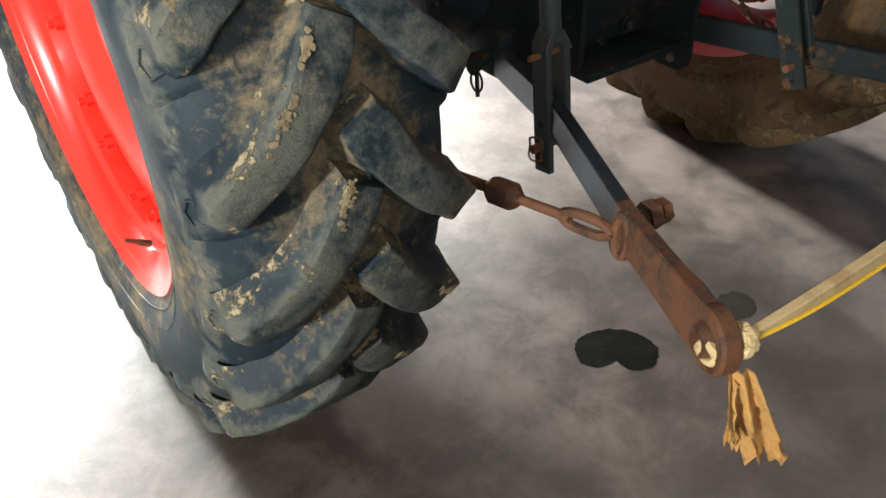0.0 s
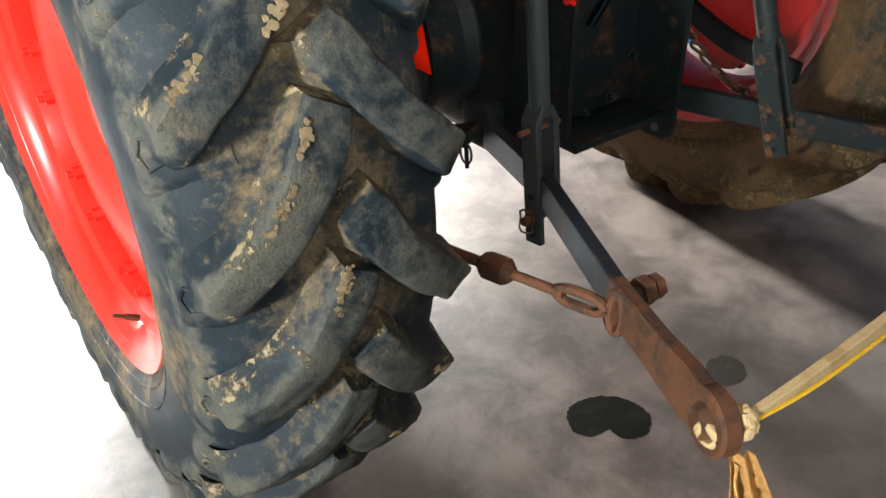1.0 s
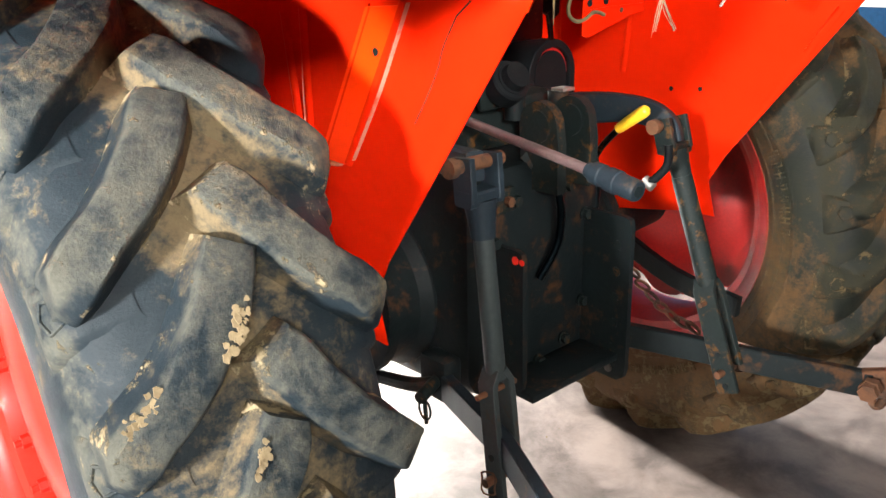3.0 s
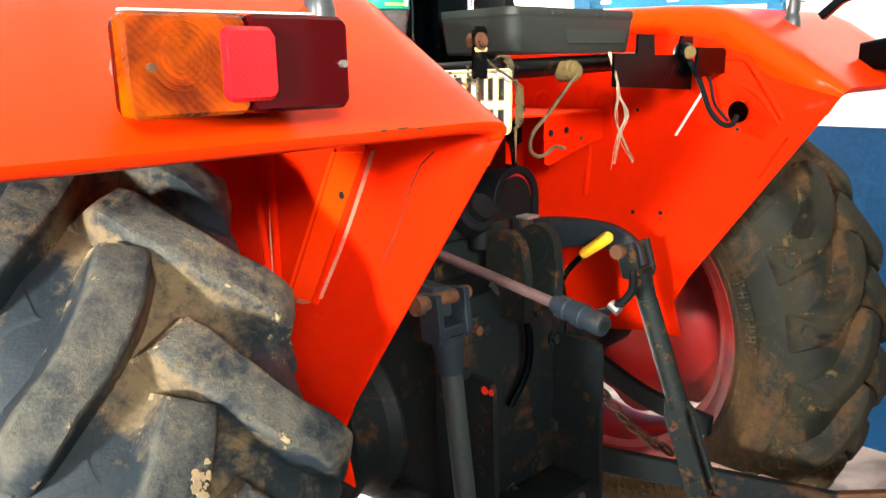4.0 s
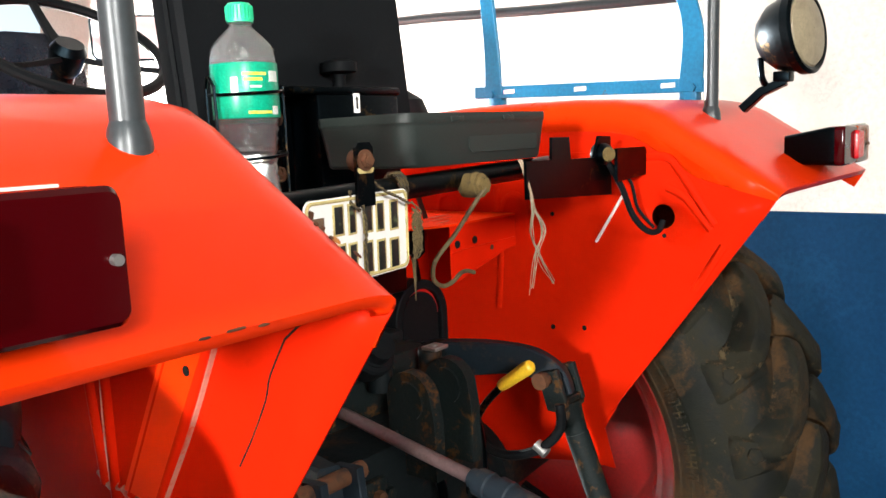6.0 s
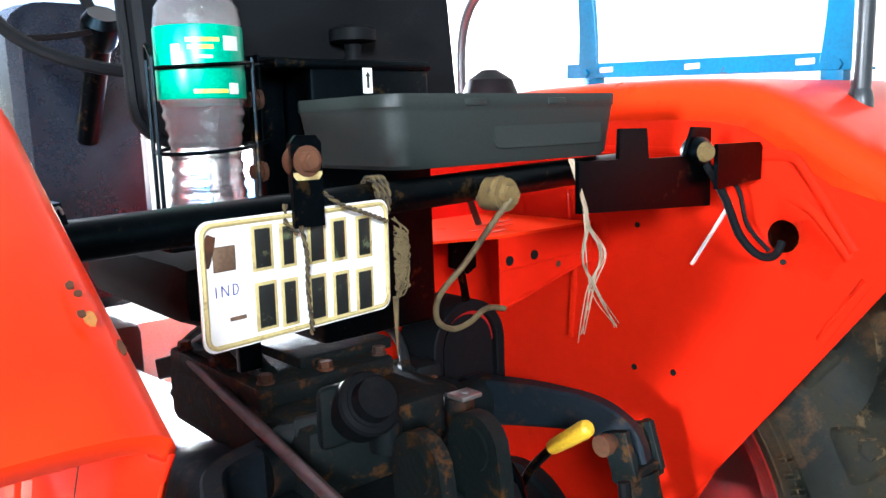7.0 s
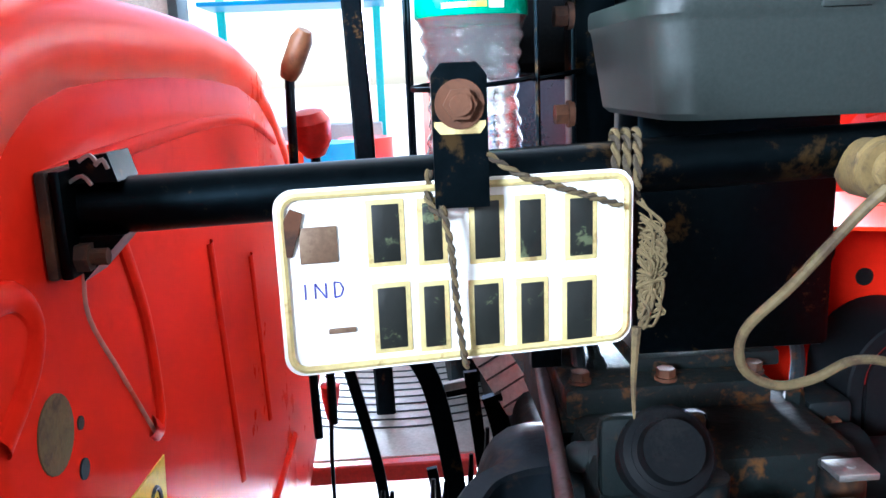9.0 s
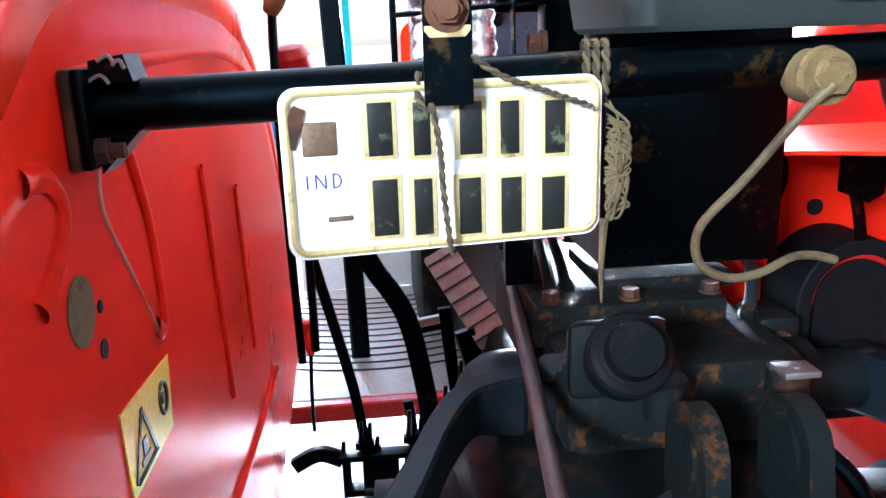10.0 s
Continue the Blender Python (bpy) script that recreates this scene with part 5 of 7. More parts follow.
    prof = [(-0.011, 0.0235), (-0.013, 0.0255), (-0.0125, 0.036), (-0.009, 0.0405), (0.009, 0.0405), (0.0125, 0.036), (0.013, 0.0255), (0.011, 0.0235)]
    lathe(bm, prof, 36, Matrix.Translation(e) @ axis.to_track_quat("X", "Z").to_matrix().to_4x4(), closed=True)
    part("eye", bm, M_RUST, ll, "heavy rusty eye")
    bm = bmesh.new()
    prof = [(-0.022, 0.0125), (-0.022, 0.017), (-0.012, 0.0215), (0.0, 0.0243), (0.012, 0.0215), (0.022, 0.017), (0.022, 0.0125)]
    lathe(bm, prof, 28, Matrix.Translation(e) @ axis.to_track_quat("X", "Z").to_matrix().to_4x4(), closed=True)
    part("ball", bm, M_RUST, ll, "worn swivel ball with a bore")
    bm = bmesh.new()
    c = Vector((s * 0.426, -0.742, 0.545 - drop))
    ax = Vector((-s * 1.0, -0.15, 0)).normalized()
    rod(bm, c - ax * 0.02, c + ax * 0.045, 0.011)
    hexnut(bm, c + ax * 0.014, ax, 0.021, 0.018)
    hexnut(bm, c + ax * 0.036, ax, 0.018, 0.014)
    part("arm_bolt", bm, M_RUST, ll, "big rusty bolt and nut")

    st = empty("stabiliser", None, tractor)
    st["label"] = "rusty stabiliser rod with turnbuckle and shackle"
    a, b2 = Vector((s * 0.531, -0.36, 0.502 - 1.6 * drop)), Vector((s * 0.454, -0.735, 0.530 - 1.3 * drop))
    mid = a.lerp(b2, 0.52)
    dd = (b2 - a).normalized()
    bm = bmesh.new()
    rod(bm, a, mid, 0.0085)
    rod(bm, mid, b2 - dd * 0.07, 0.0075)
    part("stay_rod", bm, M_RUST, st)
    bm = bmesh.new()
    turned(bm, mid - dd * 0.03, mid + dd * 0.03, [(0, 0.010), (0.1, 0.016), (0.2, 0.021), (0.8, 0.021), (0.9, 0.016), (1, 0.010)], 8)
    part("turnbuckle", bm, M_RUST, st, "rusty hexagonal turnbuckle")
    bm = bmesh.new()
    up = Vector((0, 0, 1))
    u2 = dd.cross(up).normalized().cross(dd)
    link = []
    for k in range(25):
        q = 2 * math.pi * k / 24
        link.append(tuple(b2 - dd * 0.045 + dd * (0.028 * math.cos(q) + 0.010 * (1 if math.cos(q) > 0 else -1) * min(1, abs(math.cos(q)) * 3)) + u2 * 0.012 * math.sin(q)))
    tube(bm, link, 0.0072, 8, 1)
    part("shackle", bm, M_RUST, st, "rusty shackle link")
    bm = bmesh.new()
    tor = [tuple(b2 + dd * 0.008 + Vector((0.004, 0.012 * math.cos(q), 0.03 * math.sin(q)))) for q in (2 * math.pi * k / 24 for k in range(25))]
    tube(bm, tor, 0.009, 8, 1)
    part("stay_eye", bm, M_RUST, st, "rusty ring eye")
    bm = bmesh.new()
    bar(bm, [(s * 0.55, -0.385, 0.50), (s * 0.56, -0.20, 0.52), (s * 0.55, -0.06, 0.58)], 0.02, 0.05, 4)
    part("stay_bracket", bm, M_CAST, st)

# drawbar side plates
for x in (-0.115, 0.140):
    hp = empty("drawbar_plate", None, tractor)
    hp["label"] = "dark drilled drawbar side plate"
    z0, z1 = (0.50, 0.79) if x < 0 else (0.452, 0.806)
    dy = 0.046 if x < 0 else 0.0
    bm = bmesh.new()
    out = [(-0.20, z0 + 0.05), (-0.20, z1), (-0.35, z1), (-0.362, z1 - 0.004), (-0.366, z1 - 0.018), (-0.370, z0 + 0.03), (-0.366, z0 + 0.012), (-0.35, z0), (-0.30, z0)]
    slab(bm, out, 0.012, Matrix.Translation((x - 0.006, dy, 0)) @ YZ)
    part("side_plate", bm, M_CAST, hp, "black plate with rounded corners")
    for z in np.linspace(z0 + 0.07, z1 - 0.06, 5):
        bm = bmesh.new()
        rod(bm, (x - 0.0075, -0.335 + dy, float(z)), (x - 0.006, -0.335 + dy, float(z)), 0.010, n=16)
        part("plate_hole", bm, M_CASTRUST, hp, "rust-rimmed hole")
bm = bmesh.new()
rod(bm, (0.130, -0.330, 0.474), (0.1335, -0.330, 0.474), 0.009, n=16)
part("plate_hole", bm, M_FLOOR, hp, "open hole")
bm = bmesh.new()
box(bm, (0.01, -0.30, 0.505), (0.26, 0.10, 0.016), bevel=0.003)
part("drawbar_frame", bm, M_CAST, gear, "black drawbar cross plate")
bm = bmesh.new()
tube(bm, [(-0.27, -0.06, 0.50), (-0.272, -0.18, 0.53), (-0.268, -0.24, 0.555)], 0.014, 10)
part("drawbar_stay", bm, M_CAST, gear, "black bent stay")
bm = bmesh.new()
box(bm, (-0.238, -0.225, 0.556), (0.046, 0.075, 0.085), bevel=0.010)
part("link_bracket", bm, M_CAST, gear, "black cast link bracket")
# small linch pin with ring by the arm pivot
bm = bmesh.new()
rod(bm, (-0.255, -0.235, 0.556), (-0.318, -0.262, 0.553), 0.012)
tube(bm, [tuple(Vector((-0.312, -0.266 + 0.016 * math.cos(q), 0.530 + 0.020 * math.sin(q)))) for q in (2 * math.pi * k / 14 for k in range(15))], 0.0022, 6, 1)
rod(bm, (-0.309, -0.262, 0.555), (-0.309, -0.266, 0.500), 0.004)
part("pivot_pin", bm, M_CASTRUST, gear, "pivot pin with a wire ring")

# yellow-gripped lever and hose
yl = empty("valve_lever", None, tractor)
yl["label"] = "small bent lever with a yellow plastic grip"
bm = bmesh.new()
turned(bm, (0.2, -0.272, 0.958), (0.2, -0.338, 1.006), [(0, 0.009), (0.1, 0.0105), (0.85, 0.0125), (0.95, 0.011), (1, 0.007)], 16)
part("grip", bm, M_YELLOW, yl, "yellow plastic grip")
bm = bmesh.new()
tube(bm, [(0.2, -0.275, 0.960), (0.2, -0.235, 0.918), (0.2, -0.205, 0.87), (0.19, -0.18, 0.84)], 0.0065, 10)
part("lever_shaft", bm, M_BLACK, yl)
bm = bmesh.new()
tube(bm, [(0.2, -0.204, 0.860), (0.2, -0.24, 0.838), (0.2, -0.29, 0.836), (0.2, -0.35, 0.862), (0.21, -0.383, 0.90), (0.215, -0.38, 0.94)], 0.0085, 10)
part("hose", bm, M_VINYL, yl, "black rubber hose")
for c in ((0.2, -0.204, 0.858), (0.2, -0.352, 0.862)):
    bm = bmesh.new()
    rod(bm, Vector(c) + Vector((0, 0.01, 0.006)), Vector(c) - Vector((0, 0.01, 0.006)), 0.0105, n=12)
    part("hose_clip", bm, M_ZINC, yl, "bright hose clip")

# check chain hanging at the right wheel
bm = bmesh.new()
chain = empty("check_chain", None, tractor)
chain["label"] = "short rusty chain at the lift rod"
pts = [Vector((0.40 + 0.004 * k, -0.19 - 0.026 * k, 0.575 - 0.030 * k + 0.0022 * k * k)) for k in range(7)]
for k, p in enumerate(pts):
    bm = bmesh.new()
    ax = (Vector((1, 0, 0.3)) if k % 2 else Vector((0, 0.4, 1))).normalized()
    t = Vector((0.3, -0.85, -0.45)).normalized()
    tube(bm, [tuple(p + t * 0.018 * math.cos(q) + ax * 0.010 * math.sin(q)) for q in (2 * math.pi * j / 14 for j in range(15))], 0.004, 6, 1)
    part("chain_link", bm, M_RUST, chain)
for s in (1,):
    bm = bmesh.new()
    for k in (-0.02, 0.02):
        rod(bm, (0.345 + k, -0.36, 0.78), (0.36 + k, -0.42, 0.60), 0.005, n=8)
    rod(bm, (0.32, -0.36, 0.78), (0.37, -0.36, 0.78), 0.005, n=8)
    part("spring_clip", bm, M_STEEL, chain)

# front: dash, steering wheel, pedals, foot plates
dash = empty("dashboard", None, tractor)
dash["label"] = "dark dashboard and steering console"
bm = bmesh.new()
ring_loft(bm, [[Vector((x * k, y, zc + z * h)) for x, z in rounded(0.32, 1.0, 0.10, 5)] for y, k, zc, h in ((0.90, 0.72, 1.33, 0.60), (0.93, 0.86, 1.34, 0.68), (1.05, 0.90, 1.34, 0.70), (1.3, 1.0, 1.25, 0.55), (1.34, 0.9, 1.23, 0.47))])
part("console", bm, M_CONSOLE, dash, "glossy dark console")
bm = bmesh.new()
ring_loft(bm, [[Vector((x * k, y, 1.16 + z * h)) for x, z in rounded(0.36, 1.0, 0.12, 5)] for y, k, h in ((1.36, 0.96, 0.50), (1.36, 1.0, 0.53), (2.2, 0.95, 0.47), (2.75, 0.85, 0.42), (2.8, 0.78, 0.38))])
part("bonnet", bm, M_ORANGE, dash, "orange-red engine bonnet")
bm = bmesh.new()
box(bm, (0, 1.9, 0.72), (0.34, 1.5, 0.36), bevel=0.03)
part("engine", bm, M_CAST, dash, "dark engine block under the bonnet")
sw = empty("steering_wheel", None, tractor)
sw["label"] = "thin black steering wheel with three spokes"
m = Matrix.Translation((0.0, 0.735, 1.630)) @ pose(0, 0, 0, 36, 0, 0)
bm = bmesh.new()
tube(bm, [tuple(m @ Vector((0.205 * math.cos(q), 0.205 * math.sin(q), 0))) for q in (2 * math.pi * k / 40 for k in range(41))], 0.0125, 10, 1)
part("wheel_rim", bm, M_VINYL, sw, "black plastic rim")
for k in range(3):
    q = radians(90 + 120 * k)
    bm = bmesh.new()
    bar(bm, [m @ Vector((0.2 * math.cos(q), 0.2 * math.sin(q), 0)), m @ Vector((0.1 * math.cos(q), 0.1 * math.sin(q), -0.02)), m @ Vector((0, 0, -0.03))], [0.016, 0.022, 0.03], 0.012, 3)
    part("spoke", bm, M_VINYL, sw)
bm = bmesh.new()
turned(bm, m @ Vector((0, 0, 0.005)), m @ Vector((0, 0, -0.30)), [(0, 0.03), (0.06, 0.04), (0.2, 0.035), (0.25, 0.025), (1, 0.025)])
part("column", bm, M_BLACK, sw, "black steering column")
mir = empty("mirror", None, tractor)
mir["label"] = "rectangular rear-view mirror on a thin stalk"
bm = bmesh.new()
slab(bm, rounded(0.20, 0.125, 0.02), 0.015, Matrix.Translation((0.33, 1.06, 1.70)) @ pose(0, 0, 0, 0, 0, -28) @ XZ)
part("mirror_shell", bm, M_BLACK, mir)
bm = bmesh.new()
slab(bm, rounded(0.188, 0.113, 0.016), 0.002, Matrix.Translation((0.33, 1.06, 1.70)) @ pose(0, 0, 0, 0, 0, -28) @ Matrix.Translation((0, -0.0155, 0)) @ XZ)
part("mirror_glass", bm, clear("mirror_silver", (0.8, 0.8, 0.82), 0.06, 1.5, 0.0), mir, "dusty mirror glass")
mir.children[1].data.materials[0].node_tree.nodes["Principled BSDF"].inputs["Metallic"].default_value = 1.0
bm = bmesh.new()
tube(bm, [(0.33, 1.07, 1.64), (0.30, 1.10, 1.55), (0.2, 1.12, 1.45)], 0.006, 8)
part("stalk", bm, M_BLACK, mir)

for s in (-1, 1):
    fp = empty("foot_plate", None, tractor)
    fp["label"] = "pale ribbed metal foot plate"
    bm = bmesh.new()
    box(bm, (s * 0.29, 1.16, 0.60), (0.44, 0.80, 0.006), bevel=0.002)
    part("plate_sheet", bm, M_ALU, fp, "bare aluminium sheet")
    for k in range(13):
        bm = bmesh.new()
        y = 0.90 + 0.045 * k
        pts = [(s * (0.29 + dx), y + 0.9 * dx * dx, 0.6045) for dx in np.linspace(-0.212, 0.212, 11)]
        tube(bm, pts, 0.0024, 6, 1)
        part("tread_rib", bm, M_GREYPAINT, fp, "dark curved anti-slip rib")
    bm = bmesh.new()
    box(bm, (s * 0.29, 1.57, 0.70), (0.44, 0.006, 0.20), Matrix(), 0.002)
    part("toe_board", bm, M_ALU, fp, "bare upright toe board")
    bm = bmesh.new()
    bar(bm, [(s * 0.14, 0.735, 0.585), (s * 0.50, 0.735, 0.585)], 0.03, 0.04)
    part("plate_frame", bm, M_RIM, fp, "red painted support bar")

ped = empty("pedal_linkage", None, tractor)
ped["label"] = "black pedal arms, clevises and rods by the foot plate"
for pts, w, h in (([(-0.392, 0.42, 1.03), (-0.380, 0.42, 0.985), (-0.333, 0.42, 0.775), (-0.318, 0.42, 0.66)], 0.010, 0.018), ([(-0.300, 0.42, 1.02), (-0.285, 0.42, 0.985), (-0.236, 0.42, 0.90), (-0.208, 0.42, 0.76), (-0.195, 0.42, 0.64)], 0.014, 0.034),
                  ([(-0.445, 0.42, 0.635), (-0.40, 0.42, 0.655), (-0.36, 0.42, 0.64)], 0.018, 0.026), ([(-0.240, 0.44, 0.735), (-0.235, 0.44, 0.70), (-0.232, 0.44, 0.64)], 0.010, 0.018),
                  ([(-0.232, 0.45, 0.858), (-0.205, 0.45, 0.863), (-0.168, 0.45, 0.868)], 0.010, 0.012), ([(-0.168, 0.45, 0.90), (-0.163, 0.45, 0.84), (-0.150, 0.45, 0.72)], 0.010, 0.022),
                  ([(-0.135, 0.44, 0.86), (-0.120, 0.44, 0.80), (-0.105, 0.44, 0.70)], 0.016, 0.034), ([(-0.19, 0.36, 0.70), (-0.13, 0.34, 0.745), (-0.08, 0.32, 0.76)], 0.010, 0.014)):
    bm = bmesh.new()
    bar(bm, pts, h, w, 5, up=(0, 1, 0))
    part("control_arm", bm, M_BLACK, ped)
for z0, z1, x0, x1 in ((0.652, 0.662, -0.36, -0.20), (0.585, 0.597, -0.36, -0.20), (0.597, 0.652, -0.36, -0.345), (0.597, 0.652, -0.325, -0.262), (0.597, 0.652, -0.252, -0.20)):
    bm = bmesh.new()
    box(bm, ((x0 + x1) / 2, 0.40, (z0 + z1) / 2), (x1 - x0, 0.03, z1 - z0), bevel=0.001)
    part("slotted_bracket", bm, M_BLACK, ped, "black slotted bracket")
for x, z, h in ((-0.327, 0.69, 0.05), (-0.312, 0.69, 0.045), (-0.300, 0.67, 0.03), (-0.243, 0.70, 0.06), (-0.222, 0.70, 0.05), (-0.178, 0.73, 0.08), (-0.150, 0.77, 0.09), (-0.128, 0.75, 0.07), (-0.36, 0.66, 0.04)):
    bm = bmesh.new()
    rod(bm, (x, 0.41, z - h / 2), (x + 0.004, 0.41, z + h / 2), 0.006, 0.0035, 8)
    hexnut(bm, (x, 0.41, z - h / 2), (0, 0, 1), 0.010, 0.012)
    part("clevis_pin", bm, M_BLACK, ped)
bm = bmesh.new()
tube(bm, [(-0.40, 0.42, 0.85), (-0.404, 0.42, 0.78), (-0.405, 0.42, 0.70)], 0.0035, 8)
part("thin_rod", bm, M_BLACK, ped)
bm = bmesh.new()
turned(bm, (-0.400, 0.42, 0.842), (-0.399, 0.42, 0.905), [(0, 0.006), (0.15, 0.009), (0.7, 0.015), (0.95, 0.016), (1, 0.010)], 14)
part("red_grip", bm, M_RIM, ped, "red plastic grip")
bm = bmesh.new()
bar(bm, [(-0.226, 0.44, 0.877), (-0.178, 0.44, 0.884)], 0.012, 0.014)
part("bright_pin", bm, M_ALU, ped, "bright bare pin")
# the sloping pedal plate with its slats
pad = Matrix.Translation((-0.127, 0.47, 0.912)) @ pose(0, 0, 0, 62, 0, 0) @ pose(0, 0, 0, 0, 0, 28)
bm = bmesh.new()
slab(bm, rounded(0.060, 0.190, 0.006), 0.005, pad)
part("pedal_plate", bm, surface("worn_pale_pedal", (0.60, 0.60, 0.58), (0.42, 0.40, 0.37), (0.5, 0.7), 0.0, 20.0, 150.0, (0.58, 0.74), 0.15, 0.001), ped, "worn bright pedal plate")
for k in range(7):
    bm = bmesh.new()
    box(bm, (0, -0.078 + 0.026 * k, 0.0065), (0.060, 0.0035, 0.003), pad)
    part("pedal_rib", bm, M_GREYPAINT, ped)
bm = bmesh.new()
bar(bm, [(-0.085, 0.35, 1.00), (-0.085, 0.14, 1.06), (-0.09, 0.06, 1.05)], 0.02, 0.035, 3)
part("quadrant_bar", bm, M_CAST, ped)

for nm, pts, r, grip, mat, lab in (("gear_lever", [(-0.385, 0.12, 0.95), (-0.388, 0.11, 1.2), (-0.386, 0.10, 1.33), (-0.384, 0.10, 1.392)], 0.0055, ((-0.386, 0.10, 1.388), (-0.362, 0.085, 1.438)), M_WOOD, "black lever with a worn brown grip"),
                                    ("control_lever", [(-0.37, 0.16, 0.95), (-0.368, 0.15, 1.2), (-0.366, 0.14, 1.305)], 0.006, ((-0.366, 0.14, 1.298), (-0.372, 0.13, 1.352)), M_RIM, "lever with a red plastic knob")):
    lv = empty(nm, None, tractor)
    lv["label"] = lab
    bm = bmesh.new()
    tube(bm, pts, r, 10)
    part("shaft", bm, M_BLACK, lv)
    bm = bmesh.new()
    if nm == "gear_lever":
        turned(bm, *grip, [(0, 0.009), (0.2, 0.012), (0.8, 0.0125), (1, 0.008)], 14)
    else:
        turned(bm, *grip, [(0, 0.012), (0.3, 0.023), (0.75, 0.025), (0.95, 0.018), (1, 0.008)], 18)
    part("knob", bm, mat, lv)
post = empty("front_post", None, tractor)
post["label"] = "dark square canopy post beside the dashboard"
bm = bmesh.new()
bar(bm, [(-0.33, 1.0, 0.60), (-0.345, 1.0, 1.3), (-0.375, 1.0, 2.2)], 0.045, 0.045, up=(0, 1, 0))
part("post_bar", bm, M_BLACK, post)

# blue guard and black rail on the right mudguard
bg = empty("side_guard", None, tractor)
bg["label"] = "blue painted iron guard frame bolted on the mudguard"
bm = bmesh.new()
bar(bm, [(0.86, 0.262, 1.501), (0.86, -0.39, 1.476)], 0.004, 0.030)
bar(bm, [(0.875, 0.262, 1.487), (0.875, -0.39, 1.462)], 0.030, 0.004)
part("guard_rail", bm, M_BLUE, bg, "blue angle-iron bottom rail")
for pts in ([(0.858, 0.200, 1.49), (0.858, 0.200, 1.60), (0.858, 0.215, 1.80), (0.858, 0.22, 2.0)], [(0.858, -0.338, 1.475), (0.858, -0.345, 1.58), (0.858, -0.33, 1.66), (0.858, -0.285, 1.76), (0.858, -0.25, 1.9)]):
    bm = bmesh.new()
    bar(bm, pts, [0.006, 0.02], [0.055, 0.04, 0.038], 5, up=(0, 1, 0))
    part("guard_upright", bm, M_BLUE, bg, "blue flat upright")
for y in (0.205, -0.342):
    bm = bmesh.new()
    hexnut(bm, (0.856, y, 1.492 + 0.038 * (y - 0.2)), (-1, 0, 0), 0.010, 0.008)
    part("guard_bolt", bm, M_BLUE, bg)
for y in (0.150, -0.06, -0.285):
    bm = bmesh.new()
    slab(bm, rounded(0.034, 0.011, 0.002), 0.001, Matrix.Translation((0.8565, y, 1.499 + 0.038 * (y - 0.2))) @ YZ)
    part("guard_sticker", bm, M_PLATE, bg, "small white strip")
for y in (0.2, -0.33):
    bm = bmesh.new()
    box(bm, (0.875, y, 1.458 + (0.012 if y > 0 else 0)), (0.03, 0.04, 0.03), bevel=0.002)
    part("guard_foot", bm, M_BLUE, bg)
hr = empty("hand_rail", None, tractor)
hr["label"] = "black tubular rail running along the mudguard"
bm = bmesh.new()
tube(bm, [(0.95, 0.72, 1.35), (0.95, 0.72, 1.60), (0.95, 0.66, 1.72), (0.95, 0.55, 1.735), (0.95, 0.1, 1.705), (0.95, -0.35, 1.682), (0.95, -0.46, 1.68), (0.98, -0.51, 1.682), (1.04, -0.50, 1.685)], 0.0135, 12)
part("rail_tube", bm, M_GREYPAINT, hr)
bm = bmesh.new()
rod(bm, (0.95, -0.345, 1.44), (0.95, -0.345, 1.685), 0.009)
part("rail_post", bm, M_GREYPAINT, hr)

# round work lamp
wl = empty("work_lamp", None, tractor)
wl["label"] = "round black work lamp with a dusty glass"
c = Vector((0.665, -0.610, 1.545))
ax = Vector((-0.14, -0.97, 0.12)).normalized()
mm = Matrix.Translation(c) @ ax.to_track_quat("X", "Z").to_matrix().to_4x4()
bm = bmesh.new()
lathe(bm, [(-0.058, 0.001), (-0.058, 0.022), (-0.05, 0.042), (-0.03, 0.060), (0.0, 0.069), (0.010, 0.071), (0.012, 0.077), (0.026, 0.078), (0.030, 0.072), (0.028, 0.066)], 40, mm)
part("lamp_shell", bm, M_BLACK, wl, "glossy black pressed shell")
bm = bmesh.new()
lathe(bm, [(0.022, 0.068), (0.030, 0.062), (0.036, 0.045), (0.039, 0.025), (0.040, 0.001)], 40, mm)
part("lamp_glass", bm, M_LAMPGLASS, wl, "dusty yellowed lamp glass")
bm = bmesh.new()
bar(bm, [(0.655, -0.525, 1.415), (0.655, -0.56, 1.445), (0.66, -0.60, 1.462)], 0.022, 0.016)
box(bm, (0.662, -0.596, 1.470), (0.03, 0.03, 0.02), bevel=0.003)
tube(bm, [(0.66, -0.57, 1.45), (0.64, -0.565, 1.47), (0.645, -0.56, 1.505)], 0.006, 8)
part("lamp_bracket", bm, M_BLACK, wl, "black bracket arm")

# loose wires by the right mudguard
wr = empty("wiring", None, tractor)
wr["label"] = "black wires running to a hole in the mudguard"
bm = bmesh.new()
tube(bm, [(0.34, -0.41, 1.335), (0.37, -0.42, 1.29), (0.39, -0.43, 1.24), (0.41, -0.445, 1.212), (0.435, -0.455, 1.208), (0.449, -0.458, 1.225)], 0.0055, 8)
tube(bm, [(0.35, -0.41, 1.33), (0.40, -0.42, 1.30), (0.41, -0.43, 1.25), (0.43, -0.45, 1.215)], 0.003, 6)
part("cable", bm, M_VINYL, wr)
bm = bmesh.new()
bar(bm, [(0.446, -0.385, 1.273), (0.446, -0.326, 1.181)], 0.004, 0.006, up=(1, 0, 0))
part("white_stick", bm, M_PLATE, wr, "thin white cable tie")

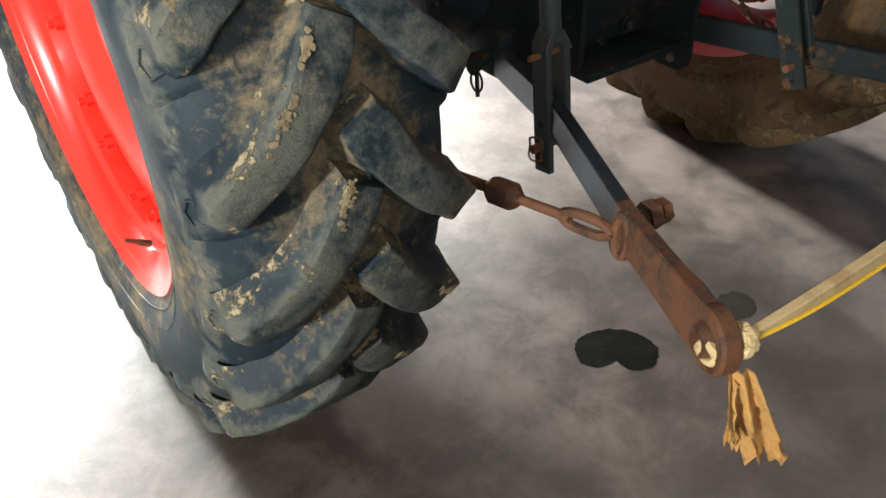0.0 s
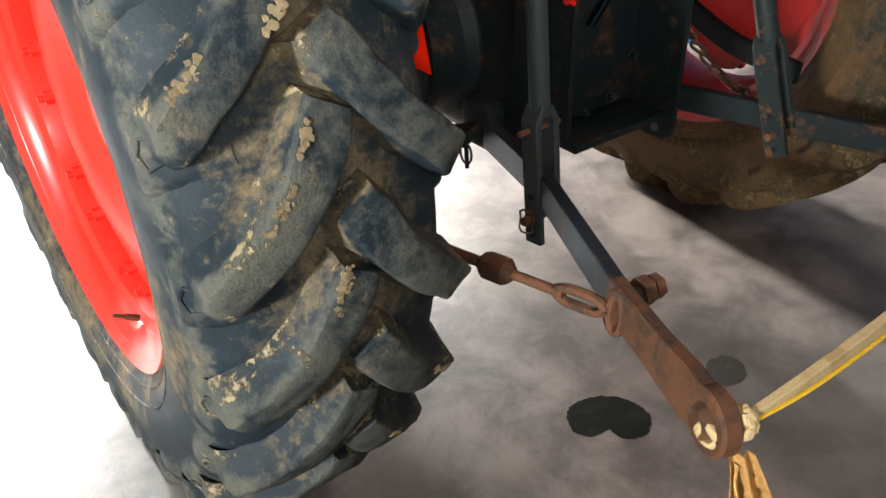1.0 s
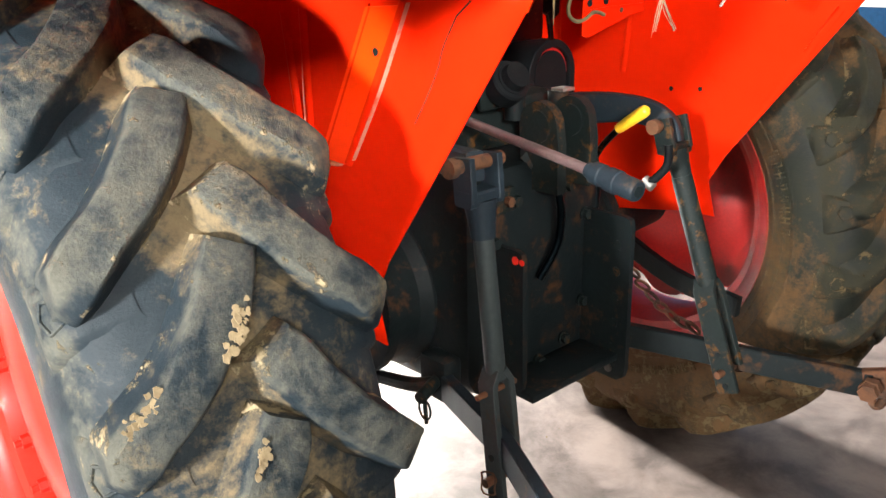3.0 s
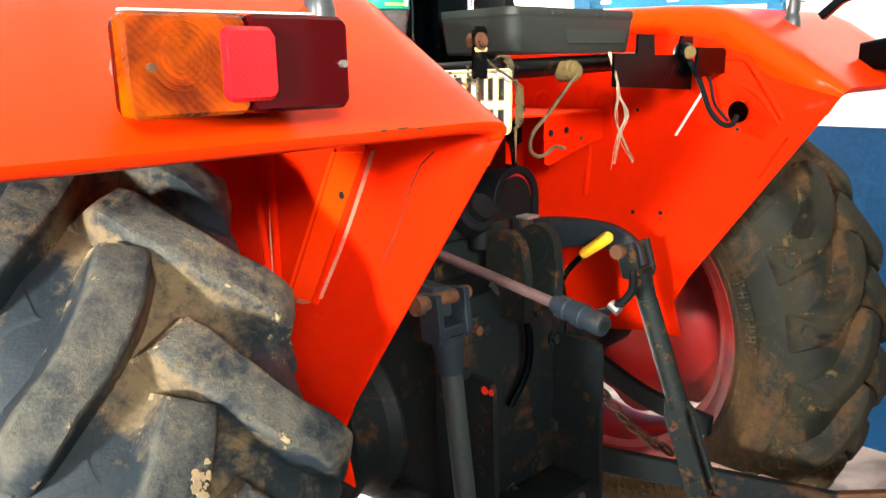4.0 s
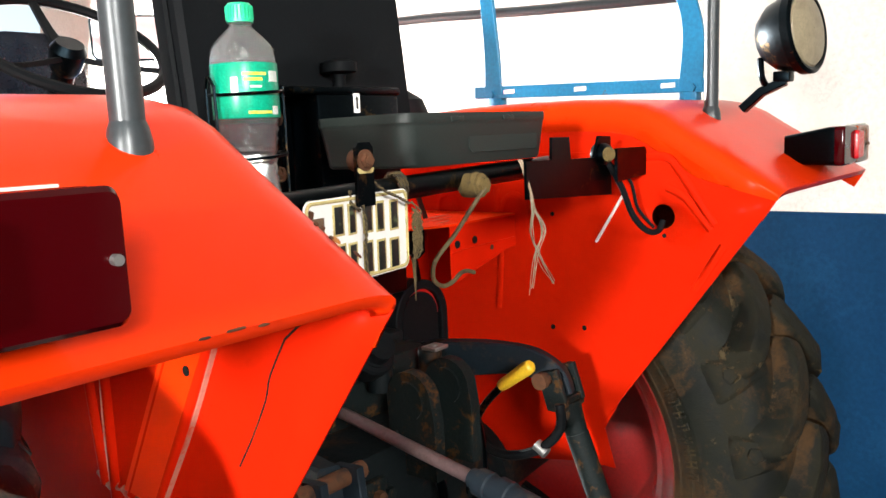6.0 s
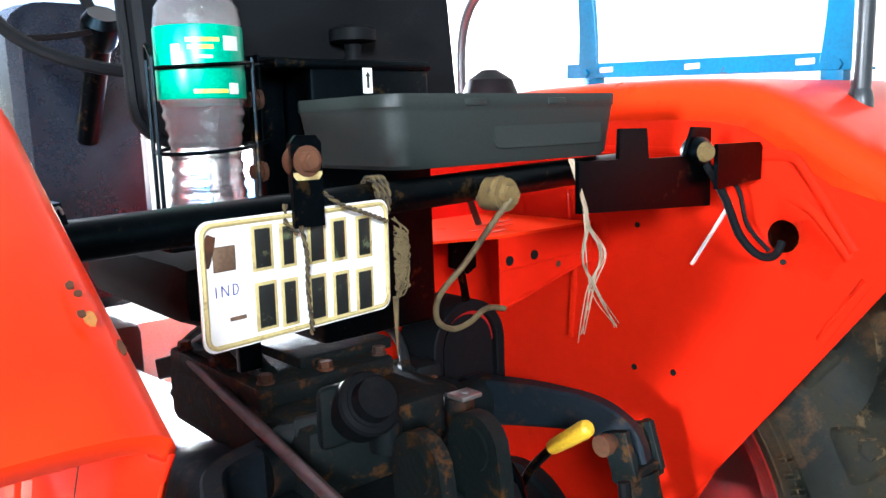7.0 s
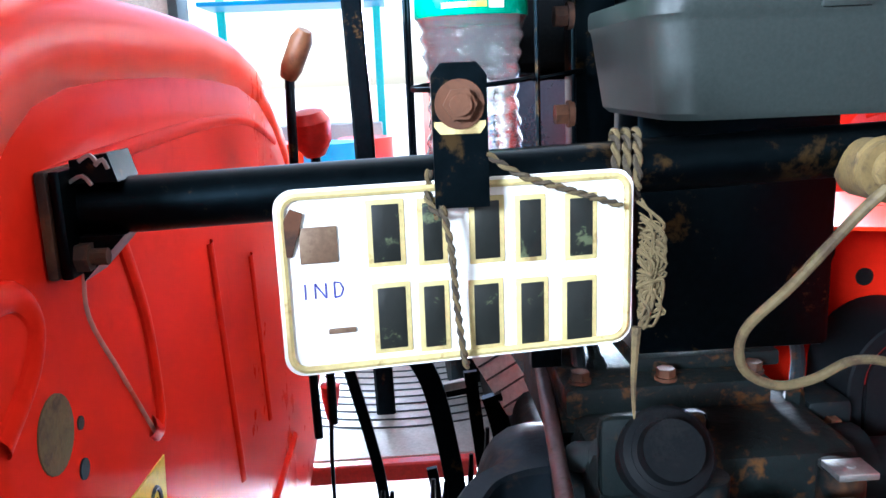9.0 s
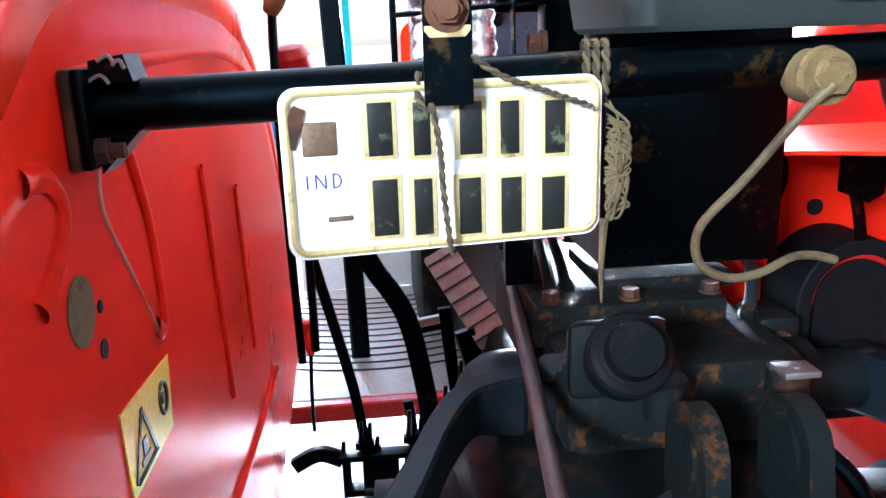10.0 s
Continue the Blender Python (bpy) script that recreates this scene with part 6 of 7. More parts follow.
# orange shelf with its front flange, and the round-topped black housing under it
rb = empty("valve_shelf", None, tractor)
rb["label"] = "orange-red sheet shelf between seat and mudguard over a black housing"
bm = bmesh.new()
slab(bm, [(0.116, 0.10), (0.116, -0.094), (0.150, -0.104), (0.190, -0.120), (0.222, -0.135), (0.240, -0.1395), (0.449, -0.1395), (0.449, 0.10)], 0.004, Matrix.Translation((0, 0, 1.2265)))
part("shelf_plate", bm, M_ORANGE, rb, "flat orange-red shelf plate with a curved front edge")
for x, y, dx, turn in ((0.30, -0.06, 0.055, 8), (0.35, -0.02, 0.045, 5), (0.27, -0.10, 0.03, 12)):
    bm = bmesh.new()
    slab(bm, [(-dx, 0.0), (0.0, -0.0022), (dx, 0.0), (0.0, 0.0018)], 0.0006, Matrix.Translation((x, y, 1.2307)) @ pose(0, 0, 0, 0, 0, turn))
    part("scuff", bm, M_SCUFF, rb, "pale scuff in the paint")
bm = bmesh.new()
slab(bm, [(0.240, 1.2265), (0.240, 1.128), (0.256, 1.122), (0.405, 1.160), (0.449, 1.166), (0.449, 1.2265)], 0.003, Matrix.Translation((0, -0.1365, 0)) @ XZ)
part("front_flange", bm, M_ORANGE_WORN_SHADED, rb, "folded front flange with a slanting lower edge")
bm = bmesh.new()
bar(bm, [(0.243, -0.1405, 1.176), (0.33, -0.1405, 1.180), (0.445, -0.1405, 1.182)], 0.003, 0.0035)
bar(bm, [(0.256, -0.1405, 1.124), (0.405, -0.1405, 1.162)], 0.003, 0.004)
part("folded_edge", bm, M_ORANGE_WORN_SHADED, rb)
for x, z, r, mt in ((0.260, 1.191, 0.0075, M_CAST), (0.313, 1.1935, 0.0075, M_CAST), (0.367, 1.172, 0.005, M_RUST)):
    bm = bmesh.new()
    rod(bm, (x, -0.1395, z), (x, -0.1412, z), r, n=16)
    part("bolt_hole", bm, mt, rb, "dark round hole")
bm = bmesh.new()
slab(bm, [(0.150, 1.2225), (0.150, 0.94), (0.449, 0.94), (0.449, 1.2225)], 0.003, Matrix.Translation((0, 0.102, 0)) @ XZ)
part("back_panel", bm, M_ORANGE_WORN_SHADED, rb, "orange-red upright panel under the shelf")
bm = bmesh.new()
rod(bm, (0.288, 0.0985, 1.125), (0.288, 0.0965, 1.125), 0.011, n=18)
part("panel_hole", bm, M_CAST, rb, "dark round hole")


def arched(r, low, n=24):
    """Outline of a housing with straight sides and a round top, about its round's centre."""
    return [(-r, low)] + [(-r * math.cos(math.pi * k / n), r * math.sin(math.pi * k / n)) for k in range(n + 1)] + [(r, low)]


house = Matrix.Translation((0.280, 0, 1.035))
for name, r, low, thick, y, mt, lab in (("housing", 0.077, -0.15, 0.075, 0.062, M_VINYL, "black upright housing with a round top"), ("red_ring", 0.0585, 0.0, 0.004, -0.0135, M_RIM_SHADED, "red painted ring on the housing"), ("housing_cover", 0.052, -0.15, 0.010, -0.0115, M_VINYL, "black round cover")):
    bm = bmesh.new()
    slab(bm, arched(r, low), thick, house @ Matrix.Translation((0, y, 0)) @ XZ)
    part(name, bm, mt, rb, lab)
bm = bmesh.new()
bar(bm, [(0.280 - 0.068 * math.cos(q), -0.018, 1.035 + 0.068 * math.sin(q) - (0.13 if k in (0, 24) else 0.0)) for k, q in ((k, math.pi * min(max(k - 1, 0), 22) / 22) for k in range(25))], 0.018, 0.020, up=(0, 1, 0))
part("housing_rim", bm, M_VINYL, rb, "thick black rim round the housing's top")
bm = bmesh.new()
bar(bm, [(0.284, -0.02, 1.302), (0.292, -0.02, 1.276), (0.312, -0.02, 1.230)], 0.003, 0.012, up=(1, 0, 0))
part("hanging_strap", bm, M_GREYPAINT, rb, "grey flat strap")
bm = bmesh.new()
slab(bm, [(0.244, 1.215), (0.297, 1.212), (0.296, 1.165), (0.278, 1.155), (0.244, 1.170)], 0.008, Matrix.Translation((0, -0.02, 0)) @ XZ)
bar(bm, [(0.262, -0.026, 1.17), (0.270, -0.025, 1.14), (0.276, -0.024, 1.112)], 0.012, 0.007, up=(0, 1, 0))
part("lever_bracket", bm, M_BLACK, rb, "black lever bracket under the shelf")

# yellow warning sticker on the left side sheet
sk = part("warning_sticker", (lambda b: (slab(b, [(-0.388, 1.066), (-0.277, 1.066), (-0.267, 1.122), (-0.392, 1.130)], 0.0012, Matrix.Translation((-0.4502, 0, 0)) @ YZ), b)[1])(bmesh.new()), M_STICKER, F_LEFT, "yellow warning sticker with a black triangle")
bm = bmesh.new()
tri = [(-0.380, 1.074), (-0.328, 1.074), (-0.352, 1.116)]
for p, q in zip(tri, tri[1:] + tri[:1]):
    bar(bm, [(-0.4482, *p), (-0.4482, *q)], 0.001, 0.004, up=(0, 1, 0.3))
tube(bm, [(-0.4485, -0.297 + 0.010 * math.cos(q), 1.099 + 0.012 * math.sin(q)) for q in (2 * math.pi * k / 14 for k in range(15))], 0.0018, 5, 1)
for y, z, w, h in ((-0.353, 1.089, 0.010, 0.012), (-0.353, 1.080, 0.022, 0.004), (-0.297, 1.099, 0.006, 0.008)):
    box(bm, (-0.4484, y, z), (0.001, w, h))
part("sticker_print", bm, M_INK, sk, "black pictogram")

# hydraulic pipes, unions and small brackets round the lift cover
pipes = empty("hydraulic_pipes", None, tractor)
pipes["label"] = "oily steel pipes and unions beside the lift cover"
rng = random.Random(17)
for pts, r, mt in (([(-0.085, -0.03, 1.03), (-0.075, 0.06, 1.075), (-0.06, 0.2, 1.08), (-0.05, 0.34, 1.02)], 0.008, M_STEEL),
                   ([(-0.06, 0.00, 1.05), (-0.055, 0.10, 1.095), (-0.04, 0.25, 1.085), (-0.03, 0.40, 1.02)], 0.007, M_CASTRUST),
                   ([(-0.105, -0.05, 1.01), (-0.10, 0.04, 1.05), (-0.09, 0.15, 1.05), (-0.085, 0.30, 0.97)], 0.010, M_BLACK),
                   ([(0.13, -0.05, 1.02), (0.17, 0.02, 1.06), (0.20, 0.12, 1.06), (0.22, 0.3, 1.0)], 0.008, M_STEEL),
                   ([(0.10, -0.18, 0.98), (0.16, -0.23, 0.93), (0.18, -0.24, 0.84), (0.16, -0.25, 0.74)], 0.009, M_BLACK),
                   ([(-0.02, -0.23, 0.93), (0.0, -0.29, 0.88), (0.01, -0.29, 0.78), (-0.02, -0.27, 0.70)], 0.008, M_BLACK)):
    bm = bmesh.new()
    tube(bm, pts, r, 10)
    part("pipe", bm, mt, pipes)
    bm = bmesh.new()
    a, b = Vector(pts[0]), Vector(pts[1])
    t = (b - a).normalized()
    rod(bm, a - t * 0.006, a + t * 0.022, r * 1.8, n=6)
    rod(bm, a + t * 0.022, a + t * 0.032, r * 1.4, n=12)
    part("union_nut", bm, M_CASTRUST, pipes, "hexagon union nut")
for x, y, z, w, d, h in ((0.17, -0.02, 1.01, 0.05, 0.07, 0.05), (0.0, -0.22, 0.88, 0.09, 0.05, 0.06), (0.09, -0.235, 0.90, 0.05, 0.04, 0.08), (-0.10, -0.235, 0.87, 0.05, 0.05, 0.05)):
    bm = bmesh.new()
    box(bm, (x, y, z), (w, d, h), bevel=0.008)
    part("valve_block", bm, M_CASTRUST if rng.random() < 0.5 else M_CAST, pipes, "cast valve block")
    bm = bmesh.new()
    hexnut(bm, (x, y - d / 2, z), (0, -1, 0), 0.010, 0.012)
    part("plug_bolt", bm, M_RUST, pipes, "rusty plug")
bm = bmesh.new()
turned(bm, (0.94, 0.6, 1.40), (0.94, 0.6, 1.53), [(0, 0.07), (0.5, 0.075), (0.8, 0.06), (1.0, 0.02)], 24)
part("front_lamp_back", bm, M_VINYL, dash, "black domed cover seen over the mudguard")

# ---- loose things ----
# number plate tied to the cross tube
plate = tagged(empty("number_plate", Matrix.Translation((-0.2365, -0.398, 1.2795)) @ pose(0, 0, 0, 1.0, 0, 8.2) @ Matrix.Diagonal((0.975, 1, 0.975, 1))), "white embossed number plate roped to the black cross tube", "number plate")
bm = bmesh.new()
slab(bm, rounded(0.2, 0.1025, 0.011, 6), 0.0016, XZ)
part("plate_sheet", bm, M_PLATE, plate, "white reflective sheet")
bm = bmesh.new()
edge = [Vector((x, -0.0022, z)) for x, z in rounded(0.1925, 0.0955, 0.009, 6)]
tube(bm, [tuple(p) for p in edge + edge[:1]], 0.0021, 6, 1)
part("raised_rim", bm, M_PLATEEDGE, plate, "yellowed raised rim with grime")


def plate_bar(x0, x1, y0, y1, depth=-0.0022):
    u = lambda px: (px - 490) / 620 * 0.2 - 0.1
    f = ((x0 + x1) / 2 - 490) / 620
    v = lambda py: (487 - 32 * f - py) / (325 - 25 * f) * 0.1025
    b = bmesh.new()
    box(b, ((u(x0) + u(x1)) / 2, depth, (v(y0) + v(y1)) / 2), (abs(u(x1) - u(x0)), 0.0014, abs(v(y1) - v(y0))), bevel=0.0006)
    return b


for x0, x1, y0, y1 in [(a, b, 352, 450) for a, b in ((642, 700), (727, 772), (816, 872), (896, 946), (986, 1040))] + [(a, b, 494, 602) for a, b in ((645, 705), (724, 772), (812, 868), (896, 950), (980, 1040))]:
    part("mark_bar", plate_bar(x0 + 6, x1 - 6, y0, y1), M_INK, plate, "worn black bar")
    part("embossed_edge", plate_bar(x0 - 3, x1 + 3, y0 - 8, y1 + 8, -0.0017), M_PLATEEDGE, plate, "yellowed embossed edge round a bar")
part("mark_bar", plate_bar(566, 612, 562, 572), M_BROWNFOIL, plate, "faint serial bar")
part("foil_square", plate_bar(528, 590, 386, 448), M_BROWNFOIL, plate, "dull brown foil square")
bm = bmesh.new()
for pts in ([(532, 474), (532, 501)], [(548, 501), (548, 474), (566, 501), (566, 474)], [(580, 474), (580, 501), (590, 499), (595, 487), (590, 476), (580, 474)]):
    line = [((px - 490) / 620 * 0.2 - 0.1, -0.0019, (475 - py) / 322 * 0.1025) for px, py in pts]
    for p, q in zip(line, line[1:]):
        bar(bm, [p, q], 0.0009, 0.0004, up=(0, 1, 0))
part("country_letters", bm, M_BLUEINK, plate, "thin blue letters IND")
bm = bmesh.new()
bar(bm, [(-0.088, -0.0024, 0.040), (-0.092, -0.0026, 0.030), (-0.094, -0.0024, 0.016)], [0.007, 0.010, 0.004], 0.002, 3, up=(0, 1, 0))
part("grime_patch", bm, M_RUST, plate, "dark grime smear")

hanger = tagged(empty("plate_hanger"), "black flat hanger strip with a rusty bolt on the cross tube", "bracket")
bm = bmesh.new()
out = [(-0.250, 1.316), (-0.222, 1.316), (-0.222, 1.383), (-0.227, 1.389), (-0.245, 1.389), (-0.250, 1.383)]
slab(bm, out, 0.004, Matrix.Translation((0, -0.4085, 0)) @ XZ)
part("strip", bm, M_BLACK, hanger)
bm = bmesh.new()
rod(bm, (-0.236, -0.395, 1.3685), (-0.236, -0.4145, 1.3685), 0.0125, n=24)
hexnut(bm, (-0.236, -0.414, 1.3685), (0, -1, 0), 0.0085, 0.006)
rod(bm, (-0.236, -0.415, 1.3685), (-0.236, -0.4225, 1.3685), 0.0055, n=14)
part("bolt", bm, M_RUST, hanger, "rusty bolt with a round washer")
bm = bmesh.new()
slab(bm, [(-0.0100, -0.0148), (0.0100, -0.0148), (0.0130, -0.0110), (0.0130, -0.0085), (-0.0130, -0.0085), (-0.0130, -0.0110)], 0.0008, Matrix.Translation((-0.236, -0.4126, 1.3685)) @ XZ)
part("paper_washer", bm, M_PLATEEDGE, hanger, "torn pale washer edge")


def twisted(bm, pts, r, turns=60, strands=2):
    line = smooth_line(pts, 10)
    fr = frames_along(line)
    done = len(bm.faces)
    for k in range(strands):
        path = []
        d = 0.0
        for i, (p, t, s, u) in enumerate(fr):
            if i:
                d += (p - fr[i - 1][0]).length
            a = 2 * math.pi * (k / strands + d * turns)
            path.append(tuple(p + r * 0.55 * (math.cos(a) * s + math.sin(a) * u)))
        tube(bm, path, r * 0.62, 6, 1)
        bm.faces.ensure_lookup_table()
        for f in bm.faces[done:]:
            f.material_index = k % 2
        done = len(bm.faces)


rope = tagged(empty("rope"), "two-tone twisted rope tying the plate to the tube", "rope")
for pts in ([(-0.223, -0.412, 1.343), (-0.205, -0.412, 1.331), (-0.18, -0.408, 1.322), (-0.150, -0.399, 1.311)],
            [(-0.247, -0.416, 1.318), (-0.243, -0.416, 1.295), (-0.241, -0.411, 1.265), (-0.238, -0.409, 1.236), (-0.236, -0.404, 1.227)],
            [(-0.252, -0.402, 1.335), (-0.254, -0.404, 1.322), (-0.249, -0.414, 1.312)]):
    bm = bmesh.new()
    twisted(bm, pts, 0.0020, 75)
    part("strand", bm, (M_ROPE, M_ROPEDARK), rope)
bm = bmesh.new()
for k in range(3):
    x = -0.145 + 0.006 * k
    twisted(bm, [(x + 0.004 * math.cos(q), -0.3665 + 0.0185 * math.cos(q), 1.329 + 0.0185 * math.sin(q)) for q in (2 * math.pi * j / 14 for j in range(15))], 0.0026, 60)
part("rope_coil", bm, (M_ROPE, M_ROPEDARK), rope, "rope wound round the tube")
bm = bmesh.new()
rng = random.Random(11)
for k in range(46):
    z = 1.305 - 0.055 * rng.random()
    x = -0.139 + 0.003 * rng.random()
    w = rng.uniform(0.004, 0.014)
    tube(bm, [(x, -0.391, z + rng.uniform(0, 0.012)), (x + w, -0.393 - 0.004 * rng.random(), z + rng.uniform(-0.004, 0.008)), (x + w * rng.uniform(0.3, 0.9), -0.392, z - rng.uniform(0.004, 0.016)), (x + 0.001, -0.391, z - 0.012)], rng.uniform(0.0005, 0.0012), 5, 4)
tube(bm, [(-0.139, -0.392, 1.240), (-0.141, -0.394, 1.21), (-0.140, -0.393, 1.185)], 0.0030, 6, 4, taper=0.0006)
tagged(part("frayed_end", bm, M_ROPE, rope, "frayed rope ends"), kind="stuff")

hook = tagged(empty("wire_hook"), "stiff rusty wire hook bolted to the cross tube", "hook")
bm = bmesh.new()
tube(bm, [(-0.004, -0.408, 1.318), (-0.020, -0.402, 1.300), (-0.045, -0.384, 1.258), (-0.064, -0.364, 1.224), (-0.060, -0.355, 1.197), (-0.038, -0.352, 1.183), (-0.012, -0.349, 1.184), (0.012, -0.346, 1.193), (0.030, -0.344, 1.193), (0.048, -0.3425, 1.188)], 0.0032, 10, 6)
part("wire", bm, surface("dusty_stiff_wire", (0.13, 0.098, 0.042), (0.055, 0.035, 0.016), (0.6, 0.8), 0.1, 30.0, 200.0, (0.5, 0.66), 0.3, 0.001), hook)
bm = bmesh.new()
rod(bm, (-0.002, -0.372, 1.322), (-0.002, -0.400, 1.322), 0.017, n=22)
hexnut(bm, (-0.002, -0.399, 1.322), (0, -1, 0), 0.011, 0.010)
part("clamp_bolt", bm, M_MUDDYBOLT, hook, "mud-caked clamp bolt")
bm = bmesh.new()
tube(bm, [(-0.002 + (0.017 - 0.0006 * k) * math.cos(0.62 * k), -0.388 - 0.0009 * k, 1.322 + (0.017 - 0.0006 * k) * math.sin(0.62 * k)) for k in range(22)], 0.0036, 7, 2)
part("wire_coil", bm, M_MUDDYBOLT, hook, "muddy turns of wire wound round the bolt")

strings = tagged(empty("twine"), "loose pale twine hanging from the cross tube", "twine")
rng = random.Random(4)
ways = ([(0.100, 1.352), (0.108, 1.300), (0.111, 1.279), (0.104, 1.243), (0.120, 1.214), (0.138, 1.188), (0.163, 1.160)],
        [(0.102, 1.352), (0.106, 1.300), (0.112, 1.279), (0.138, 1.245), (0.121, 1.213), (0.112, 1.185), (0.103, 1.163)])
for k in range(11):
    bm = bmesh.new()
    way = ways[k % 2]
    w = 0.0018 + 0.0035 * (k > 5)
    pts = [(x + w * rng.uniform(-1, 1) * (0.4 + 0.25 * i), -0.408 + 0.003 * rng.uniform(-1, 1) + (0.012 if i == 0 else 0.0), z - (0.016 * rng.random() if i == 6 else 0.0)) for i, (x, z) in enumerate(way[:7 if k != 5 else 6])]
    tube(bm, pts, 0.0013 if k < 6 else 0.0008, 5, 6, taper=0.0005)
    part("string", bm, M_ROPEPALE, strings)

# water bottle in its wire holder
BX, BY, B0 = -0.205, -0.160, 1.292
UP = Matrix.Translation((BX, BY, B0)) @ pose(0, 0, 0, 0, -90, 0)
bottle = tagged(empty("water_bottle"), "clear ribbed plastic water bottle with green label and cap", "bottle")
prof = [(0.004, 0.001), (0.002, 0.02), (0.0, 0.032), (0.006, 0.042)]
for k in range(9):
    h = 0.016 + 0.0130 * k
    w = 0.0420 - 0.0050 * math.sin(math.pi * k / 8)
    prof += [(h, w), (h + 0.005, w - 0.0024), (h + 0.009, w - 0.0004)]
prof += [(0.136, 0.0440), (0.140, 0.0443), (0.205, 0.0443), (0.212, 0.0438), (0.222, 0.042), (0.226, 0.0425), (0.236, 0.036), (0.246, 0.026), (0.255, 0.0165), (0.262, 0.0135), (0.270, 0.0135)]
bm = bmesh.new()
lathe(bm, prof, 40, UP)
for v in bm.verts:
    h = v.co.z - B0
    if 0.02 < h < 0.15:
        a = math.atan2(v.co.y - BY, v.co.x - BX)
        k = 1 + 0.012 * math.sin(5 * a + h * 160)
        v.co.x, v.co.y = BX + (v.co.x - BX) * k, BY + (v.co.y - BY) * k
shell = part("bottle_shell", bm, M_PET, bottle, "clear crinkled plastic", 60)
mod = shell.modifiers.new("wall", "SOLIDIFY")
mod.thickness, mod.offset = 0.0006, -1
bm = bmesh.new()
lathe(bm, [(h, max(r - 0.0012, 0.0005)) for h, r in prof if h < 0.19] + [(0.19, 0.0428), (0.19, 0.0005)], 40, UP)
part("water", bm, M_WATER, bottle, "clear drinking water", 60)
bm = bmesh.new()
lathe(bm, [(0.135, 0.0445), (0.136, 0.0449), (0.206, 0.0449), (0.207, 0.0445)], 48, UP)
part("label_film", bm, M_GREENLABEL, bottle, "green printed label")
for a0, a1, h0, h1, mt in ((-130, -88, 0.190, 0.194, M_LABELPRINT), (-128, -96, 0.183, 0.187, M_LABELPRINT), (-124, -80, 0.140, 0.144, M_LABELPRINT), (-82, -58, 0.182, 0.196, M_LABELWHITE),
                           (-78, -62, 0.139, 0.150, M_LABELWHITE), (-118, -98, 0.174, 0.177, M_LABELWHITE), (-150, -138, 0.168, 0.188, M_LABELWHITE)):
    bm = bmesh.new()
    ring = []
    for k in range(7):
        a = radians(a0 + (a1 - a0) * k / 6)
        ring.append([Vector((BX + r * math.cos(a), BY + r * math.sin(a), B0 + h)) for r, h in ((0.0450, h0), (0.0454, h0), (0.0454, h1), (0.0450, h1))])
    ring_loft(bm, ring)
    part("label_bar", bm, mt, bottle, "plain bar of label print")
bm = bmesh.new()
lathe(bm, [(0.262, 0.001), (0.262, 0.0175), (0.266, 0.018), (0.284, 0.0168), (0.287, 0.0145), (0.288, 0.001)], 32, UP)
for k in range(24):
    a = 2 * math.pi * k / 24
    p = Vector((BX + 0.0178 * math.cos(a), BY + 0.0178 * math.sin(a), B0 + 0.266))
    rod(bm, p, p + Vector((0, 0, 0.017)), 0.0009, n=5)
part("cap", bm, M_CAP, bottle, "green screw cap")

cage = tagged(empty("bottle_holder"), "thin black wire holder round the bottle", "wire holder")
for h in (0.170, 0.085):
    bm = bmesh.new()
    tube(bm, [(BX + 0.050 * math.cos(q), BY + 0.050 * math.sin(q), B0 + h + 0.004 * math.sin(q + 1)) for q in (2 * math.pi * j / 28 for j in range(29))], 0.0022, 6, 1)
    tube(bm, [(BX + 0.05, BY, B0 + h), (BX + 0.08, BY + 0.02, B0 + h + 0.004), (BX + 0.10, BY + 0.05, B0 + h + 0.006)], 0.0022, 6)
    part("wire_ring", bm, M_BLACK, cage)
for a in (160, 185, 340):
    bm = bmesh.new()
    x, y = BX + 0.0525 * math.cos(radians(a)), BY + 0.0525 * math.sin(radians(a))
    tube(bm, [(x, y, B0 + 0.178), (x, y, B0 + 0.1), (x, y, B0 - 0.008)], 0.0022, 6)
    part("wire_upright", bm, M_BLACK, cage)
bm = bmesh.new()
x0, y0 = BX + 0.0525 * math.cos(radians(160)), BY + 0.0525 * math.sin(radians(160))
x1, y1 = BX + 0.0525 * math.cos(radians(185)), BY + 0.0525 * math.sin(radians(185))
tube(bm, [(x0, y0, B0 + 0.176), ((x0 + x1) / 2 - 0.002, (y0 + y1) / 2, B0 + 0.190), (x1, y1, B0 + 0.176)], 0.0022, 6)
part("wire_loop", bm, M_BLACK, cage)
bm = bmesh.new()
box(bm, (BX + 0.02, BY + 0.02, B0 - 0.0115), (0.17, 0.13, 0.006), bevel=0.002)
box(bm, (BX + 0.07, BY + 0.08, B0 - 0.10), (0.03, 0.012, 0.18), bevel=0.002)
part("shelf_plate", bm, M_BLACK, cage, "black shelf plate")

# strap between the lower links, and the rag at the eye
strap = tagged(empty("tie_strap"), "cream woven strap with a yellow edge tying the hitch arms", "strap")
bm = bmesh.new()
bar(bm, [(-0.512, -0.972, 0.560), (-0.40, -0.982, 0.566), (-0.2, -0.985, 0.566), (0.2, -0.983, 0.560), (0.505, -0.970, 0.555)], [0.010, 0.012, 0.012, 0.012, 0.01], [0.008, 0.020, 0.026, 0.028, 0.014], 6)
part("band", bm, M_STRAP, strap)
bm = bmesh.new()
tube(bm, [(-0.50, -0.979, 0.556), (-0.40, -0.990, 0.557), (-0.2, -0.993, 0.555), (0.2, -0.991, 0.546), (0.5, -0.978, 0.548)], 0.0026, 6)
